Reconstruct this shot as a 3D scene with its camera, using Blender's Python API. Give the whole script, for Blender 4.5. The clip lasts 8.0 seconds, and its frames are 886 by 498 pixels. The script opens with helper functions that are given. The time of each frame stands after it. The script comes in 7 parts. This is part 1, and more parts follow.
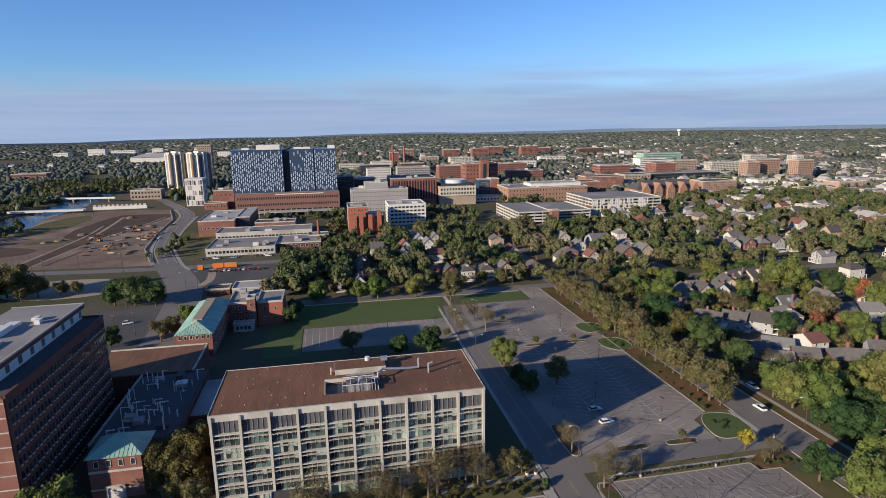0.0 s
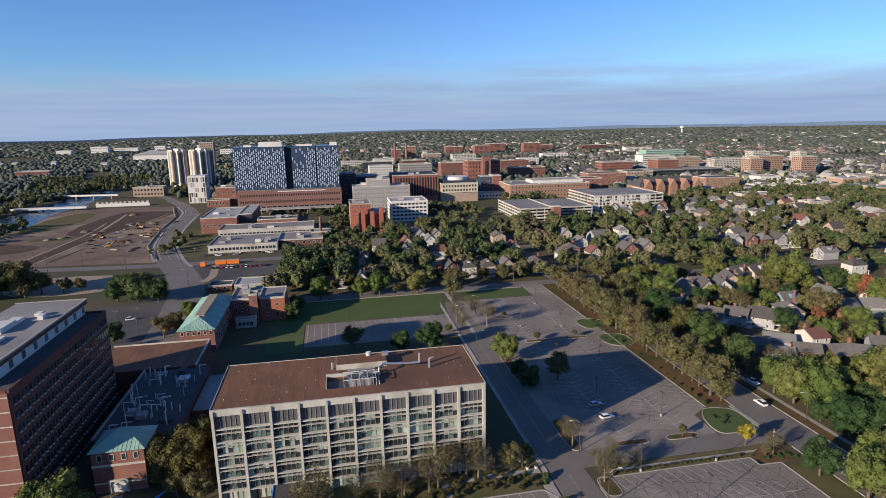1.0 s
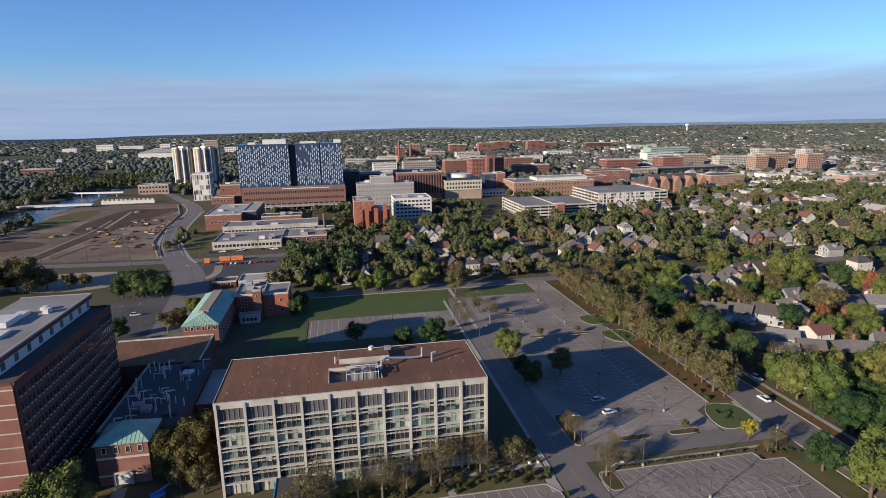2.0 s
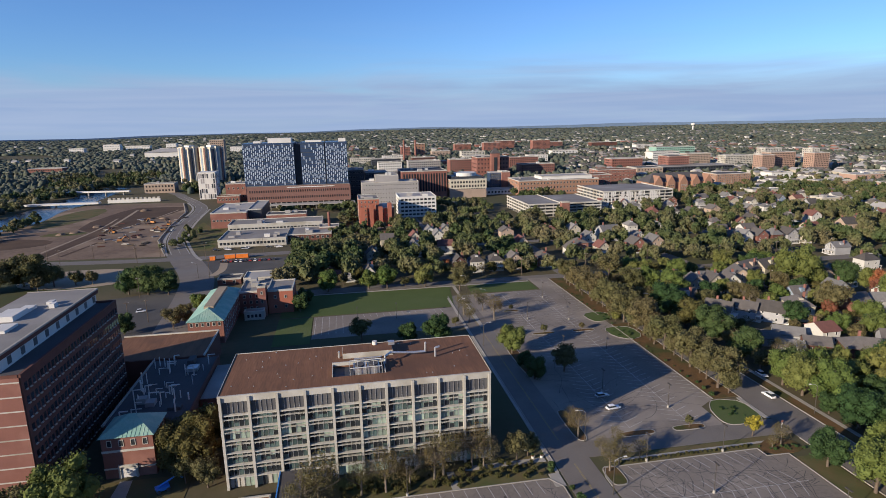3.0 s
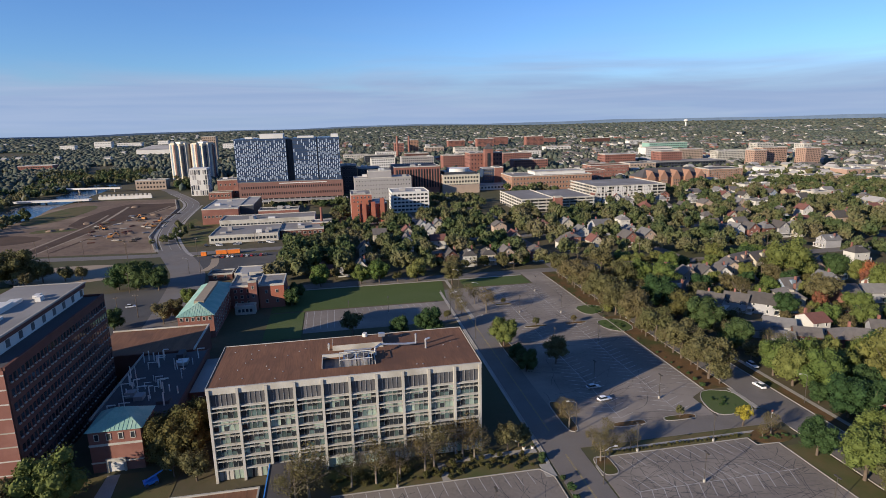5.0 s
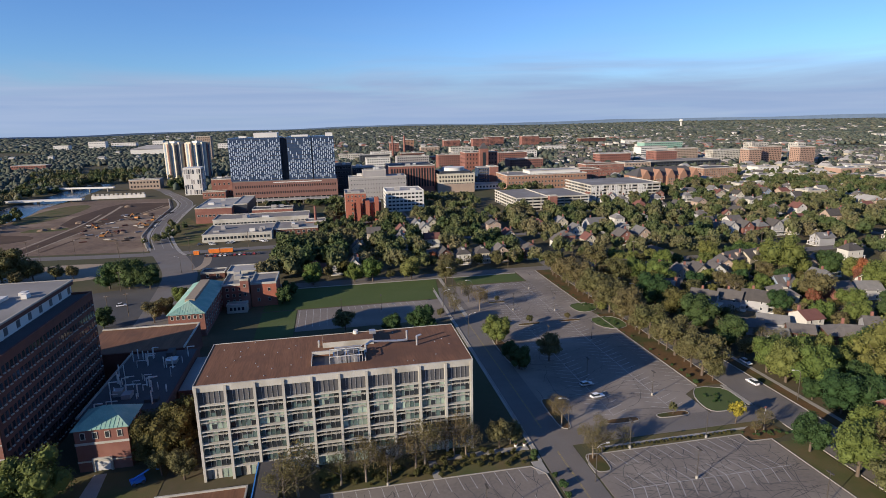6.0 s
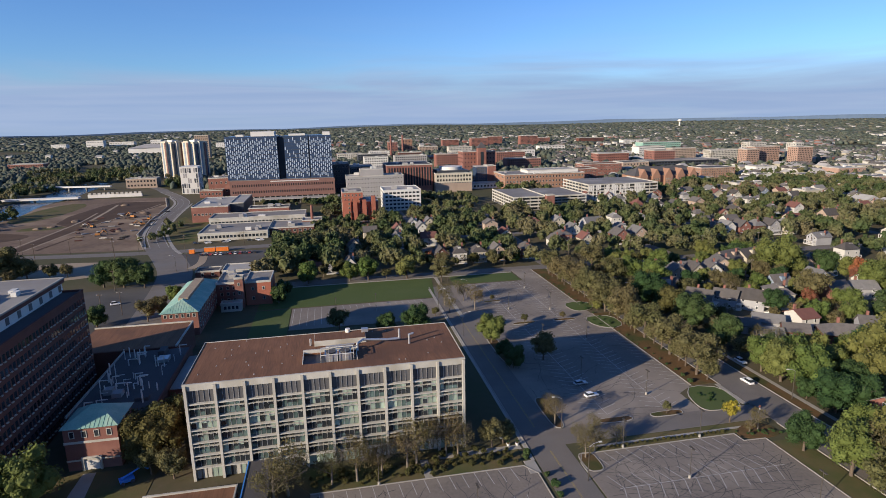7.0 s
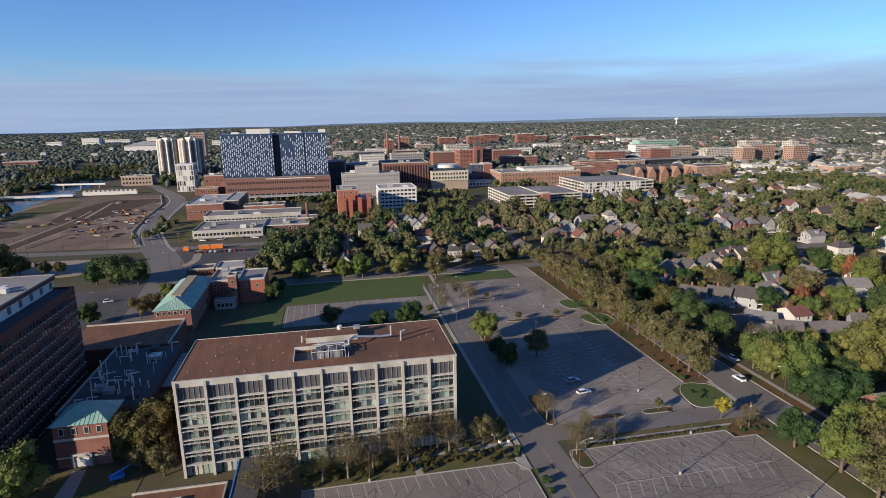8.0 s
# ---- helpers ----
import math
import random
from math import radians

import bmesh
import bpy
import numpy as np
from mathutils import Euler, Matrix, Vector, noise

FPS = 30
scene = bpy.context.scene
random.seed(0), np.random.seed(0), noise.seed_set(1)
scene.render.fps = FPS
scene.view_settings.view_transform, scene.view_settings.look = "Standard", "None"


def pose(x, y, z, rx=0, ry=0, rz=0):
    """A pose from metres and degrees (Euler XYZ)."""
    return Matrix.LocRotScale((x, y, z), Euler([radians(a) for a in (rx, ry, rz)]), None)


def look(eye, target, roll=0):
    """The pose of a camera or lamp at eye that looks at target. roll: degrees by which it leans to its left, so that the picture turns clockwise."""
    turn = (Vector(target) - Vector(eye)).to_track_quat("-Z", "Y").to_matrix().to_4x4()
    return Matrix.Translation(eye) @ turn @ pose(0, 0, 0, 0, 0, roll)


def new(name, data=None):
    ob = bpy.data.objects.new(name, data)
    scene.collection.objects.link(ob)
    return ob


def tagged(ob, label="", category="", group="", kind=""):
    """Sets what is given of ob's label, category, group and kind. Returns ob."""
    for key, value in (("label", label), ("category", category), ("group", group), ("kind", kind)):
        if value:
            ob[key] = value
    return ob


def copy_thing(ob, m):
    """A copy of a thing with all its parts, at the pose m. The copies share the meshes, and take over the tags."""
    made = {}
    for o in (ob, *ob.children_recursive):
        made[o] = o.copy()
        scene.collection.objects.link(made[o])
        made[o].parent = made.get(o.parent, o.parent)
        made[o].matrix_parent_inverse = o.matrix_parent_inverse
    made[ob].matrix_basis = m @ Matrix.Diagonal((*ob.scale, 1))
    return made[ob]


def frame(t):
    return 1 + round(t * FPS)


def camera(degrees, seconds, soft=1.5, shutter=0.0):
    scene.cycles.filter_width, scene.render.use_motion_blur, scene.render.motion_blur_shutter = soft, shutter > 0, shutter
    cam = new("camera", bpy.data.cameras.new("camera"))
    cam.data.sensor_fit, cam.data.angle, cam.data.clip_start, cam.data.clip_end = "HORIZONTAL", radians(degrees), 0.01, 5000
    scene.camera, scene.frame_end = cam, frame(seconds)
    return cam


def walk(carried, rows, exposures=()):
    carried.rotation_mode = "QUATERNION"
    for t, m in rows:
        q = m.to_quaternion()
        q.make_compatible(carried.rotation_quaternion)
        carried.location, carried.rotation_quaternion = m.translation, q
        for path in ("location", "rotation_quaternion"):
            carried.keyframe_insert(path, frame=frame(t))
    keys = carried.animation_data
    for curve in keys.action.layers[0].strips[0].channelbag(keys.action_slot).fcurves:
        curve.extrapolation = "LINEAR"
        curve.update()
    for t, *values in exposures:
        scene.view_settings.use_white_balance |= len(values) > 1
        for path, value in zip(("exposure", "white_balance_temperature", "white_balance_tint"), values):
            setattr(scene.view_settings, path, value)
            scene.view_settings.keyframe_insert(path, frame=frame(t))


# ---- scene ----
cam = camera(75.4, 8.0, soft=0.8)
PATH = [
    (0, (-2.542, 66.513, 91.345), (-2.167, 68.434, 90.932), -0.9),
    (0.5, (-2.339, 66.219, 91.167), (-1.972, 68.14, 90.75), -1.0),
    (1, (-2.173, 65.92, 90.919), (-1.807, 67.84, 90.497), -1.0),
    (1.5, (-1.986, 65.661, 90.582), (-1.624, 67.581, 90.155), -1.0),
    (3, (-1.487, 64.891, 88.666), (-1.153, 66.815, 88.238), -1.1),
    (3.5, (-1.34, 64.716, 88.289), (-1.001, 66.64, 87.858), -1.0),
    (4, (-1.179, 64.665, 87.932), (-0.835, 66.587, 87.498), -1.0),
    (4.5, (-0.852, 64.795, 87.519), (-0.505, 66.715, 87.081), -1.1),
    (6, (1.246, 65.885, 85.373), (1.612, 67.802, 84.935), -1.2),
    (6.5, (2.155, 66.243, 84.986), (2.523, 68.159, 84.548), -1.1),
    (7, (3.06, 66.368, 84.65), (3.43, 68.284, 84.211), -1.1),
    (7.5, (3.839, 66.293, 84.38), (4.211, 68.207, 83.936), -1.1),
    (8, (4.509, 66.24, 84.197), (4.888, 68.152, 83.752), -1.0),
]
walk(cam, [(t, look(e, a, r)) for t, e, a, r in PATH])

# ---- world, sun ----
SUN_FROM = Vector((-78.0, -40.0, 25.1))
world = bpy.data.worlds.new("world")
scene.world = world
world.use_nodes = True
wn, wl = world.node_tree.nodes, world.node_tree.links
sky = wn.new("ShaderNodeTexSky")
sky.sky_type = "NISHITA"
sky.sun_disc = False
sky.sun_elevation = radians(16.0)
sky.sun_rotation = radians(243.0)
sky.air_density, sky.dust_density, sky.ozone_density = 1.0, 0.1, 2.5
wtc = wn.new("ShaderNodeTexCoord")
wmap = wn.new("ShaderNodeMapping")
wmap.inputs["Scale"].default_value = (1.6, 1.6, 17.0)
wmap.inputs["Location"].default_value = (0.35, 0.1, 0.4)
wl.new(wtc.outputs["Generated"], wmap.inputs["Vector"])
cloud = wn.new("ShaderNodeTexNoise")
cloud.inputs["Scale"].default_value = 1.5
cloud.inputs["Detail"].default_value = 7
cloud.inputs["Roughness"].default_value = 0.5
cloud.inputs["Distortion"].default_value = 0.5
wl.new(wmap.outputs["Vector"], cloud.inputs["Vector"])
cr = wn.new("ShaderNodeMapRange")
cr.inputs["From Min"].default_value, cr.inputs["From Max"].default_value = 0.40, 0.66
wl.new(cloud.outputs["Fac"], cr.inputs["Value"])
sep = wn.new("ShaderNodeSeparateXYZ")
wl.new(wtc.outputs["Generated"], sep.inputs["Vector"])
alt = wn.new("ShaderNodeMapRange")
alt.inputs["From Min"].default_value, alt.inputs["From Max"].default_value = 0.20, 0.05
wl.new(sep.outputs["Z"], alt.inputs["Value"])
cm = wn.new("ShaderNodeMath")
cm.operation = "MULTIPLY"
wl.new(cr.outputs["Result"], cm.inputs[0])
wl.new(alt.outputs["Result"], cm.inputs[1])
# a low bank of pale cloud lies along the whole horizon, its upper edge drawn out in streaks
edge = wn.new("ShaderNodeMath")
edge.operation = "MULTIPLY_ADD"
edge.inputs[1].default_value = -0.075
wl.new(cloud.outputs["Fac"], edge.inputs[0])
wl.new(sep.outputs["Z"], edge.inputs[2])
bank = wn.new("ShaderNodeMapRange")
bank.interpolation_type = "SMOOTHSTEP"
bank.inputs["From Min"].default_value, bank.inputs["From Max"].default_value = 0.062, 0.0
bank.inputs["To Max"].default_value = 0.93
wl.new(edge.outputs[0], bank.inputs["Value"])
cm2 = wn.new("ShaderNodeMath")
cm2.operation = "MULTIPLY_ADD"
cm2.inputs[1].default_value = 0.25
cm2.use_clamp = True
wl.new(cm.outputs[0], cm2.inputs[0])
wl.new(bank.outputs["Result"], cm2.inputs[2])
# sunlit upper streaks over a bluer underside
wisp = wn.new("ShaderNodeTexNoise")
wisp.inputs["Scale"].default_value, wisp.inputs["Detail"].default_value, wisp.inputs["Distortion"].default_value = 2.6, 6, 0.8
wmap2 = wn.new("ShaderNodeMapping")
wmap2.inputs["Scale"].default_value = (1.2, 1.2, 26.0)
wmap2.inputs["Location"].default_value = (1.7, 0.4, 0.2)
wl.new(wtc.outputs["Generated"], wmap2.inputs["Vector"])
wl.new(wmap2.outputs["Vector"], wisp.inputs["Vector"])
wr1 = wn.new("ShaderNodeMapRange")
wr1.inputs["From Min"].default_value, wr1.inputs["From Max"].default_value = 0.3, 0.85
wl.new(wisp.outputs["Fac"], wr1.inputs["Value"])
ccol = wn.new("ShaderNodeMix")
ccol.data_type = "RGBA"
ccol.inputs["A"].default_value, ccol.inputs["B"].default_value = (2.6, 3.6, 5.6, 1), (3.4, 4.25, 6.0, 1)
wl.new(wr1.outputs["Result"], ccol.inputs["Factor"])
wmix = wn.new("ShaderNodeMix")
wmix.data_type = "RGBA"
wl.new(ccol.outputs["Result"], wmix.inputs["B"])
wl.new(cm2.outputs[0], wmix.inputs["Factor"])
tint = wn.new("ShaderNodeMix")
tint.data_type, tint.blend_type = "RGBA", "MULTIPLY"
tint.inputs["Factor"].default_value = 1.0
tint.inputs["B"].default_value = (0.62, 0.9, 1.42, 1)
wl.new(sky.outputs["Color"], tint.inputs["A"])
wl.new(tint.outputs["Result"], wmix.inputs["A"])
bg = wn.get("Background") or wn.new("ShaderNodeBackground")
bg.inputs["Strength"].default_value = 0.073
wl.new(wmix.outputs["Result"], bg.inputs["Color"])

sun_data = bpy.data.lights.new("sun", "SUN")
sun_data.energy, sun_data.angle, sun_data.color = 4.8, radians(0.55), (1.0, 0.85, 0.67)
sun = new("sun", sun_data)
sun.matrix_world = look(SUN_FROM * 4, (0, 0, 0))
scene.view_settings.exposure = 0.7


# ---- materials ----
def mat(name, c1, c2=None, rough=0.85, scale=0.5, fine=6.0, bump=0.15, metal=0.0, rnd=0.0, island=0.0, spec=0.3, c3=None, big=None, stretch=None):
    """Two colours mixed by coarse and fine noise; c3 adds stains; rnd and island vary single pieces."""
    m = bpy.data.materials.new(name)
    m.use_nodes = True
    n, l = m.node_tree.nodes, m.node_tree.links
    p = n["Principled BSDF"]
    p.inputs["Roughness"].default_value, p.inputs["Metallic"].default_value = rough, metal
    p.inputs["Specular IOR Level"].default_value = spec
    c2 = c2 or tuple(v * 0.8 for v in c1)
    tc = n.new("ShaderNodeTexCoord")
    at = tc.outputs["Object"]
    if stretch:
        mp = n.new("ShaderNodeMapping")
        mp.inputs["Scale"].default_value = stretch
        l.new(at, mp.inputs["Vector"])
        at = mp.outputs["Vector"]
    a, b = n.new("ShaderNodeTexNoise"), n.new("ShaderNodeTexNoise")
    a.inputs["Scale"].default_value, b.inputs["Scale"].default_value = scale, fine
    a.inputs["Detail"].default_value, b.inputs["Detail"].default_value = 5, 3
    l.new(at, a.inputs["Vector"])
    l.new(at, b.inputs["Vector"])
    add = n.new("ShaderNodeMath")
    add.operation = "ADD"
    l.new(a.outputs["Fac"], add.inputs[0])
    l.new(b.outputs["Fac"], add.inputs[1])
    mr = n.new("ShaderNodeMapRange")
    mr.inputs["From Min"].default_value, mr.inputs["From Max"].default_value = 0.7, 1.3
    l.new(add.outputs[0], mr.inputs["Value"])
    mx = n.new("ShaderNodeMix")
    mx.data_type = "RGBA"
    mx.inputs["A"].default_value, mx.inputs["B"].default_value = (*c1, 1), (*c2, 1)
    l.new(mr.outputs["Result"], mx.inputs["Factor"])
    out = mx.outputs["Result"]
    if c3:
        s = n.new("ShaderNodeTexNoise")
        s.inputs["Scale"].default_value, s.inputs["Detail"].default_value = big or scale * 0.25, 6
        l.new(tc.outputs["Object"], s.inputs["Vector"])
        sr = n.new("ShaderNodeMapRange")
        sr.inputs["From Min"].default_value, sr.inputs["From Max"].default_value = 0.48, 0.66
        l.new(s.outputs["Fac"], sr.inputs["Value"])
        mx2 = n.new("ShaderNodeMix")
        mx2.data_type = "RGBA"
        l.new(sr.outputs["Result"], mx2.inputs["Factor"])
        l.new(out, mx2.inputs["A"])
        mx2.inputs["B"].default_value = (*c3, 1)
        out = mx2.outputs["Result"]
    if rnd or island:
        src = n.new("ShaderNodeObjectInfo").outputs["Random"] if rnd else n.new("ShaderNodeNewGeometry").outputs["Random Per Island"]
        vr = n.new("ShaderNodeMapRange")
        k = rnd or island
        vr.inputs["To Min"].default_value, vr.inputs["To Max"].default_value = 1 - k, 1 + k
        l.new(src, vr.inputs["Value"])
        hs = n.new("ShaderNodeHueSaturation")
        l.new(vr.outputs["Result"], hs.inputs["Value"])
        l.new(out, hs.inputs["Color"])
        out = hs.outputs["Color"]
    l.new(out, p.inputs["Base Color"])
    if bump:
        bp = n.new("ShaderNodeBump")
        bp.inputs["Strength"].default_value, bp.inputs["Distance"].default_value = bump, 0.1
        l.new(b.outputs["Fac"], bp.inputs["Height"])
        l.new(bp.outputs["Normal"], p.inputs["Normal"])
    return m


def leaf_mat(name, c1, c2, c3, per_object=True, dapple=False):
    """Foliage: hue varies from tree to tree and from clump to clump; a little light passes through."""
    m = bpy.data.materials.new(name)
    m.use_nodes = True
    n, l = m.node_tree.nodes, m.node_tree.links
    p = n["Principled BSDF"]
    p.inputs["Roughness"].default_value = 0.75
    p.inputs["Specular IOR Level"].default_value = 0.15
    tc = n.new("ShaderNodeTexCoord")
    if per_object:
        tree = n.new("ShaderNodeObjectInfo").outputs["Random"]
    else:
        a = n.new("ShaderNodeTexNoise")
        a.inputs["Scale"].default_value, a.inputs["Detail"].default_value = 0.035, 3
        l.new(tc.outputs["Object"], a.inputs["Vector"])
        r = n.new("ShaderNodeMapRange")
        r.inputs["From Min"].default_value, r.inputs["From Max"].default_value = 0.36, 0.64
        l.new(a.outputs["Fac"], r.inputs["Value"])
        tree = r.outputs["Result"]
    ramp = n.new("ShaderNodeValToRGB")
    ramp.color_ramp.elements[0].color, ramp.color_ramp.elements[1].color = (*c1, 1), (*c3, 1)
    e = ramp.color_ramp.elements.new(0.5)
    e.color = (*c2, 1)
    l.new(tree, ramp.inputs["Fac"])
    isl = n.new("ShaderNodeNewGeometry").outputs["Random Per Island"]
    vr = n.new("ShaderNodeMapRange")
    vr.inputs["To Min"].default_value, vr.inputs["To Max"].default_value = 0.78, 1.25
    l.new(isl, vr.inputs["Value"])
    hs = n.new("ShaderNodeHueSaturation")
    l.new(vr.outputs["Result"], hs.inputs["Value"])
    l.new(ramp.outputs["Color"], hs.inputs["Color"])
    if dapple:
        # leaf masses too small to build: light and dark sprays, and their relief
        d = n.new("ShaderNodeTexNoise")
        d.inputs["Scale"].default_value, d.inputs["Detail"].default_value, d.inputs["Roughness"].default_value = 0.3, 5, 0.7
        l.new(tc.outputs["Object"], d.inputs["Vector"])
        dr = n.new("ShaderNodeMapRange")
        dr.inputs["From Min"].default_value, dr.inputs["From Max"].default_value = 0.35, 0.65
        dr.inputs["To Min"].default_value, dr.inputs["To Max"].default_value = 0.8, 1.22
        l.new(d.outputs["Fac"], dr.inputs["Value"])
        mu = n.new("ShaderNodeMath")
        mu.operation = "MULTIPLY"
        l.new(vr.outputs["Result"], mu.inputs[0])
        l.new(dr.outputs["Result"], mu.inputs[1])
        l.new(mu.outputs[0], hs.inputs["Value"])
        bp = n.new("ShaderNodeBump")
        bp.inputs["Strength"].default_value, bp.inputs["Distance"].default_value = 0.5, 2.0
        l.new(d.outputs["Fac"], bp.inputs["Height"])
        l.new(bp.outputs["Normal"], p.inputs["Normal"])
    l.new(hs.outputs["Color"], p.inputs["Base Color"])
    tr = n.new("ShaderNodeBsdfTranslucent")
    l.new(hs.outputs["Color"], tr.inputs["Color"])
    ms = n.new("ShaderNodeMixShader")
    ms.inputs["Fac"].default_value = 0.22
    l.new(p.outputs["BSDF"], ms.inputs[1])
    l.new(tr.outputs["BSDF"], ms.inputs[2])
    l.new(ms.outputs["Shader"], n["Material Output"].inputs["Surface"])
    return m


M = {}
M["asphalt"] = mat("asphalt", (0.205, 0.176, 0.148), (0.145, 0.126, 0.109), 0.9, 0.08, 1.2, 0.2, c3=(0.25, 0.217, 0.181), big=0.035)
M["asphalt_dark"] = mat("asphalt_dark", (0.07, 0.068, 0.066), (0.05, 0.05, 0.05), 0.9, 0.08, 3.0, 0.2, c3=(0.09, 0.085, 0.08), big=0.03)
M["road"] = mat("road_asphalt", (0.172, 0.152, 0.133), (0.125, 0.112, 0.1), 0.88, 0.15, 3.0, 0.15, c3=(0.15, 0.14, 0.13), big=0.04)
M["concrete"] = mat("concrete", (0.34, 0.315, 0.275), (0.27, 0.255, 0.225), 0.85, 0.3, 5.0, 0.1, c3=(0.27, 0.25, 0.22), big=0.1)
M["paint"] = mat("white_road_paint", (0.48, 0.46, 0.43), (0.26, 0.25, 0.24), 0.8, 0.8, 4.0, 0)
M["grass"] = mat("mown_grass", (0.08, 0.108, 0.038), (0.064, 0.09, 0.032), 0.95, 0.06, 2.5, 0.5, c3=(0.088, 0.112, 0.045), big=0.03, spec=0.1)
M["dry_grass"] = mat("dry_grass_with_leaves", (0.1, 0.1, 0.045), (0.13, 0.095, 0.05), 0.95, 0.25, 2.5, 0.5, c3=(0.07, 0.085, 0.03), big=0.08, spec=0.1)
M["verge"] = mat("leaf_litter", (0.15, 0.085, 0.04), (0.09, 0.06, 0.03), 0.95, 0.3, 3.0, 0.6, c3=(0.06, 0.065, 0.025), big=0.08, spec=0.1)
M["ground"] = mat("suburb_ground", (0.085, 0.08, 0.045), (0.11, 0.09, 0.06), 0.95, 0.01, 0.4, 0.4, c3=(0.055, 0.065, 0.03), big=0.006, spec=0.1)
M["soil"] = mat("bare_soil", (0.2, 0.145, 0.105), (0.125, 0.09, 0.068), 0.95, 0.03, 0.25, 0.6, c3=(0.29, 0.22, 0.155), big=0.018, spec=0.1)
M["soil_dark"] = mat("turned_soil", (0.095, 0.065, 0.048), (0.065, 0.045, 0.034), 0.95, 0.05, 0.6, 0.6, c3=(0.11, 0.075, 0.05), big=0.02, spec=0.1)
M["soil_light"] = mat("gravel_track", (0.33, 0.27, 0.2), (0.25, 0.2, 0.15), 0.95, 0.05, 1.0, 0.4, spec=0.1)
M["water"] = mat("river_water", (0.02, 0.035, 0.06), (0.015, 0.03, 0.05), 0.22, 0.05, 0.8, 0.3, spec=0.35)
M["brick"] = mat("red_brick", (0.215, 0.095, 0.074), (0.17, 0.076, 0.06), 0.9, 0.3, 8.0, 0.2, c3=(0.245, 0.118, 0.092), big=0.12)
M["brick_brown"] = mat("pinkish_brown_brick", (0.19, 0.105, 0.088), (0.155, 0.085, 0.072), 0.9, 0.3, 8.0, 0.2)
M["brick_red"] = mat("bright_red_brick", (0.33, 0.115, 0.075), (0.27, 0.095, 0.062), 0.9, 0.3, 8.0, 0.2)
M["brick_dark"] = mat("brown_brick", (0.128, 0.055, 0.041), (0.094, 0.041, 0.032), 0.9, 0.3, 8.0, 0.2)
M["brick_orange"] = mat("orange_brick", (0.29, 0.165, 0.112), (0.24, 0.135, 0.092), 0.9, 0.2, 6.0, 0.2)
M["brick_tan"] = mat("tan_brick", (0.34, 0.262, 0.205), (0.285, 0.218, 0.17), 0.9, 0.2, 6.0, 0.2)
M["brick_pink"] = mat("pink_brown_brick", (0.35, 0.235, 0.18), (0.29, 0.19, 0.145), 0.9, 0.2, 6.0, 0.2)
M["stone"] = mat("cream_stone", (0.45, 0.432, 0.385), (0.38, 0.365, 0.325), 0.85, 0.2, 5.0, 0.1, c3=(0.3, 0.28, 0.235), big=0.1)
M["cream"] = mat("cream_concrete", (0.52, 0.475, 0.375), (0.44, 0.4, 0.315), 0.85, 0.1, 4.0, 0.05)
M["white"] = mat("white_panel", (0.6, 0.585, 0.55), (0.5, 0.49, 0.46), 0.7, 0.1, 4.0, 0.05)
M["grey"] = mat("grey_panel", (0.31, 0.295, 0.288), (0.255, 0.245, 0.24), 0.8, 0.1, 4.0, 0.05)
M["dark"] = mat("dark_cladding", (0.045, 0.05, 0.06), (0.035, 0.04, 0.05), 0.5, 0.1, 4.0, 0.05)
M["navy"] = mat("dark_blue_curtain_wall", (0.04, 0.065, 0.12), (0.028, 0.048, 0.09), 0.25, 0.2, 4.0, 0.02, spec=0.5)
M["glass"] = mat("window_glass", (0.02, 0.025, 0.03), (0.03, 0.035, 0.04), 0.08, 0.4, 2.0, 0.0, rnd=0.4, spec=0.5)
M["glass_pale"] = mat("glass_with_blinds", (0.3, 0.37, 0.3), (0.22, 0.28, 0.24), 0.2, 0.5, 3.0, 0.0, rnd=0.35, spec=0.5)
M["glass_teal"] = mat("tinted_green_glass", (0.085, 0.125, 0.115), (0.06, 0.09, 0.09), 0.12, 0.4, 2.0, 0.0, rnd=0.4, spec=0.5)
M["louvre"] = mat("grey_screen_panel", (0.1, 0.1, 0.105), (0.075, 0.075, 0.08), 0.5, 0.5, 3.0, 0.05, rnd=0.2)
M["roof_brown"] = mat("brown_roof_membrane", (0.2, 0.096, 0.052), (0.122, 0.06, 0.034), 0.9, 0.35, 1.6, 0.2, c3=(0.108, 0.055, 0.034), big=0.06, stretch=(1.6, 0.16, 1))
M["roof_grey"] = mat("grey_roof_membrane", (0.215, 0.2, 0.185), (0.16, 0.15, 0.14), 0.9, 0.08, 3.0, 0.1, c3=(0.265, 0.25, 0.23), big=0.04)
M["roof_white"] = mat("pale_roof_membrane", (0.36, 0.345, 0.325), (0.285, 0.275, 0.26), 0.9, 0.08, 3.0, 0.1, c3=(0.27, 0.26, 0.245), big=0.04)
M["roof_dark"] = mat("dark_roof", (0.085, 0.08, 0.082), (0.06, 0.058, 0.06), 0.9, 0.1, 3.0, 0.1)
M["shingle"] = mat("grey_shingle", (0.112, 0.102, 0.095), (0.08, 0.073, 0.069), 0.95, 0.6, 6.0, 0.3, rnd=0.35)
M["copper"] = mat("green_copper", (0.23, 0.385, 0.315), (0.17, 0.31, 0.26), 0.75, 0.3, 3.0, 0.05, c3=(0.29, 0.41, 0.33), big=0.2)
M["metal"] = mat("galvanised_metal", (0.55, 0.55, 0.56), (0.42, 0.42, 0.43), 0.4, 0.5, 4.0, 0.05, metal=0.7)
M["pole"] = mat("dark_pole", (0.07, 0.06, 0.05), (0.05, 0.045, 0.04), 0.7, 1.0, 5.0, 0.05)
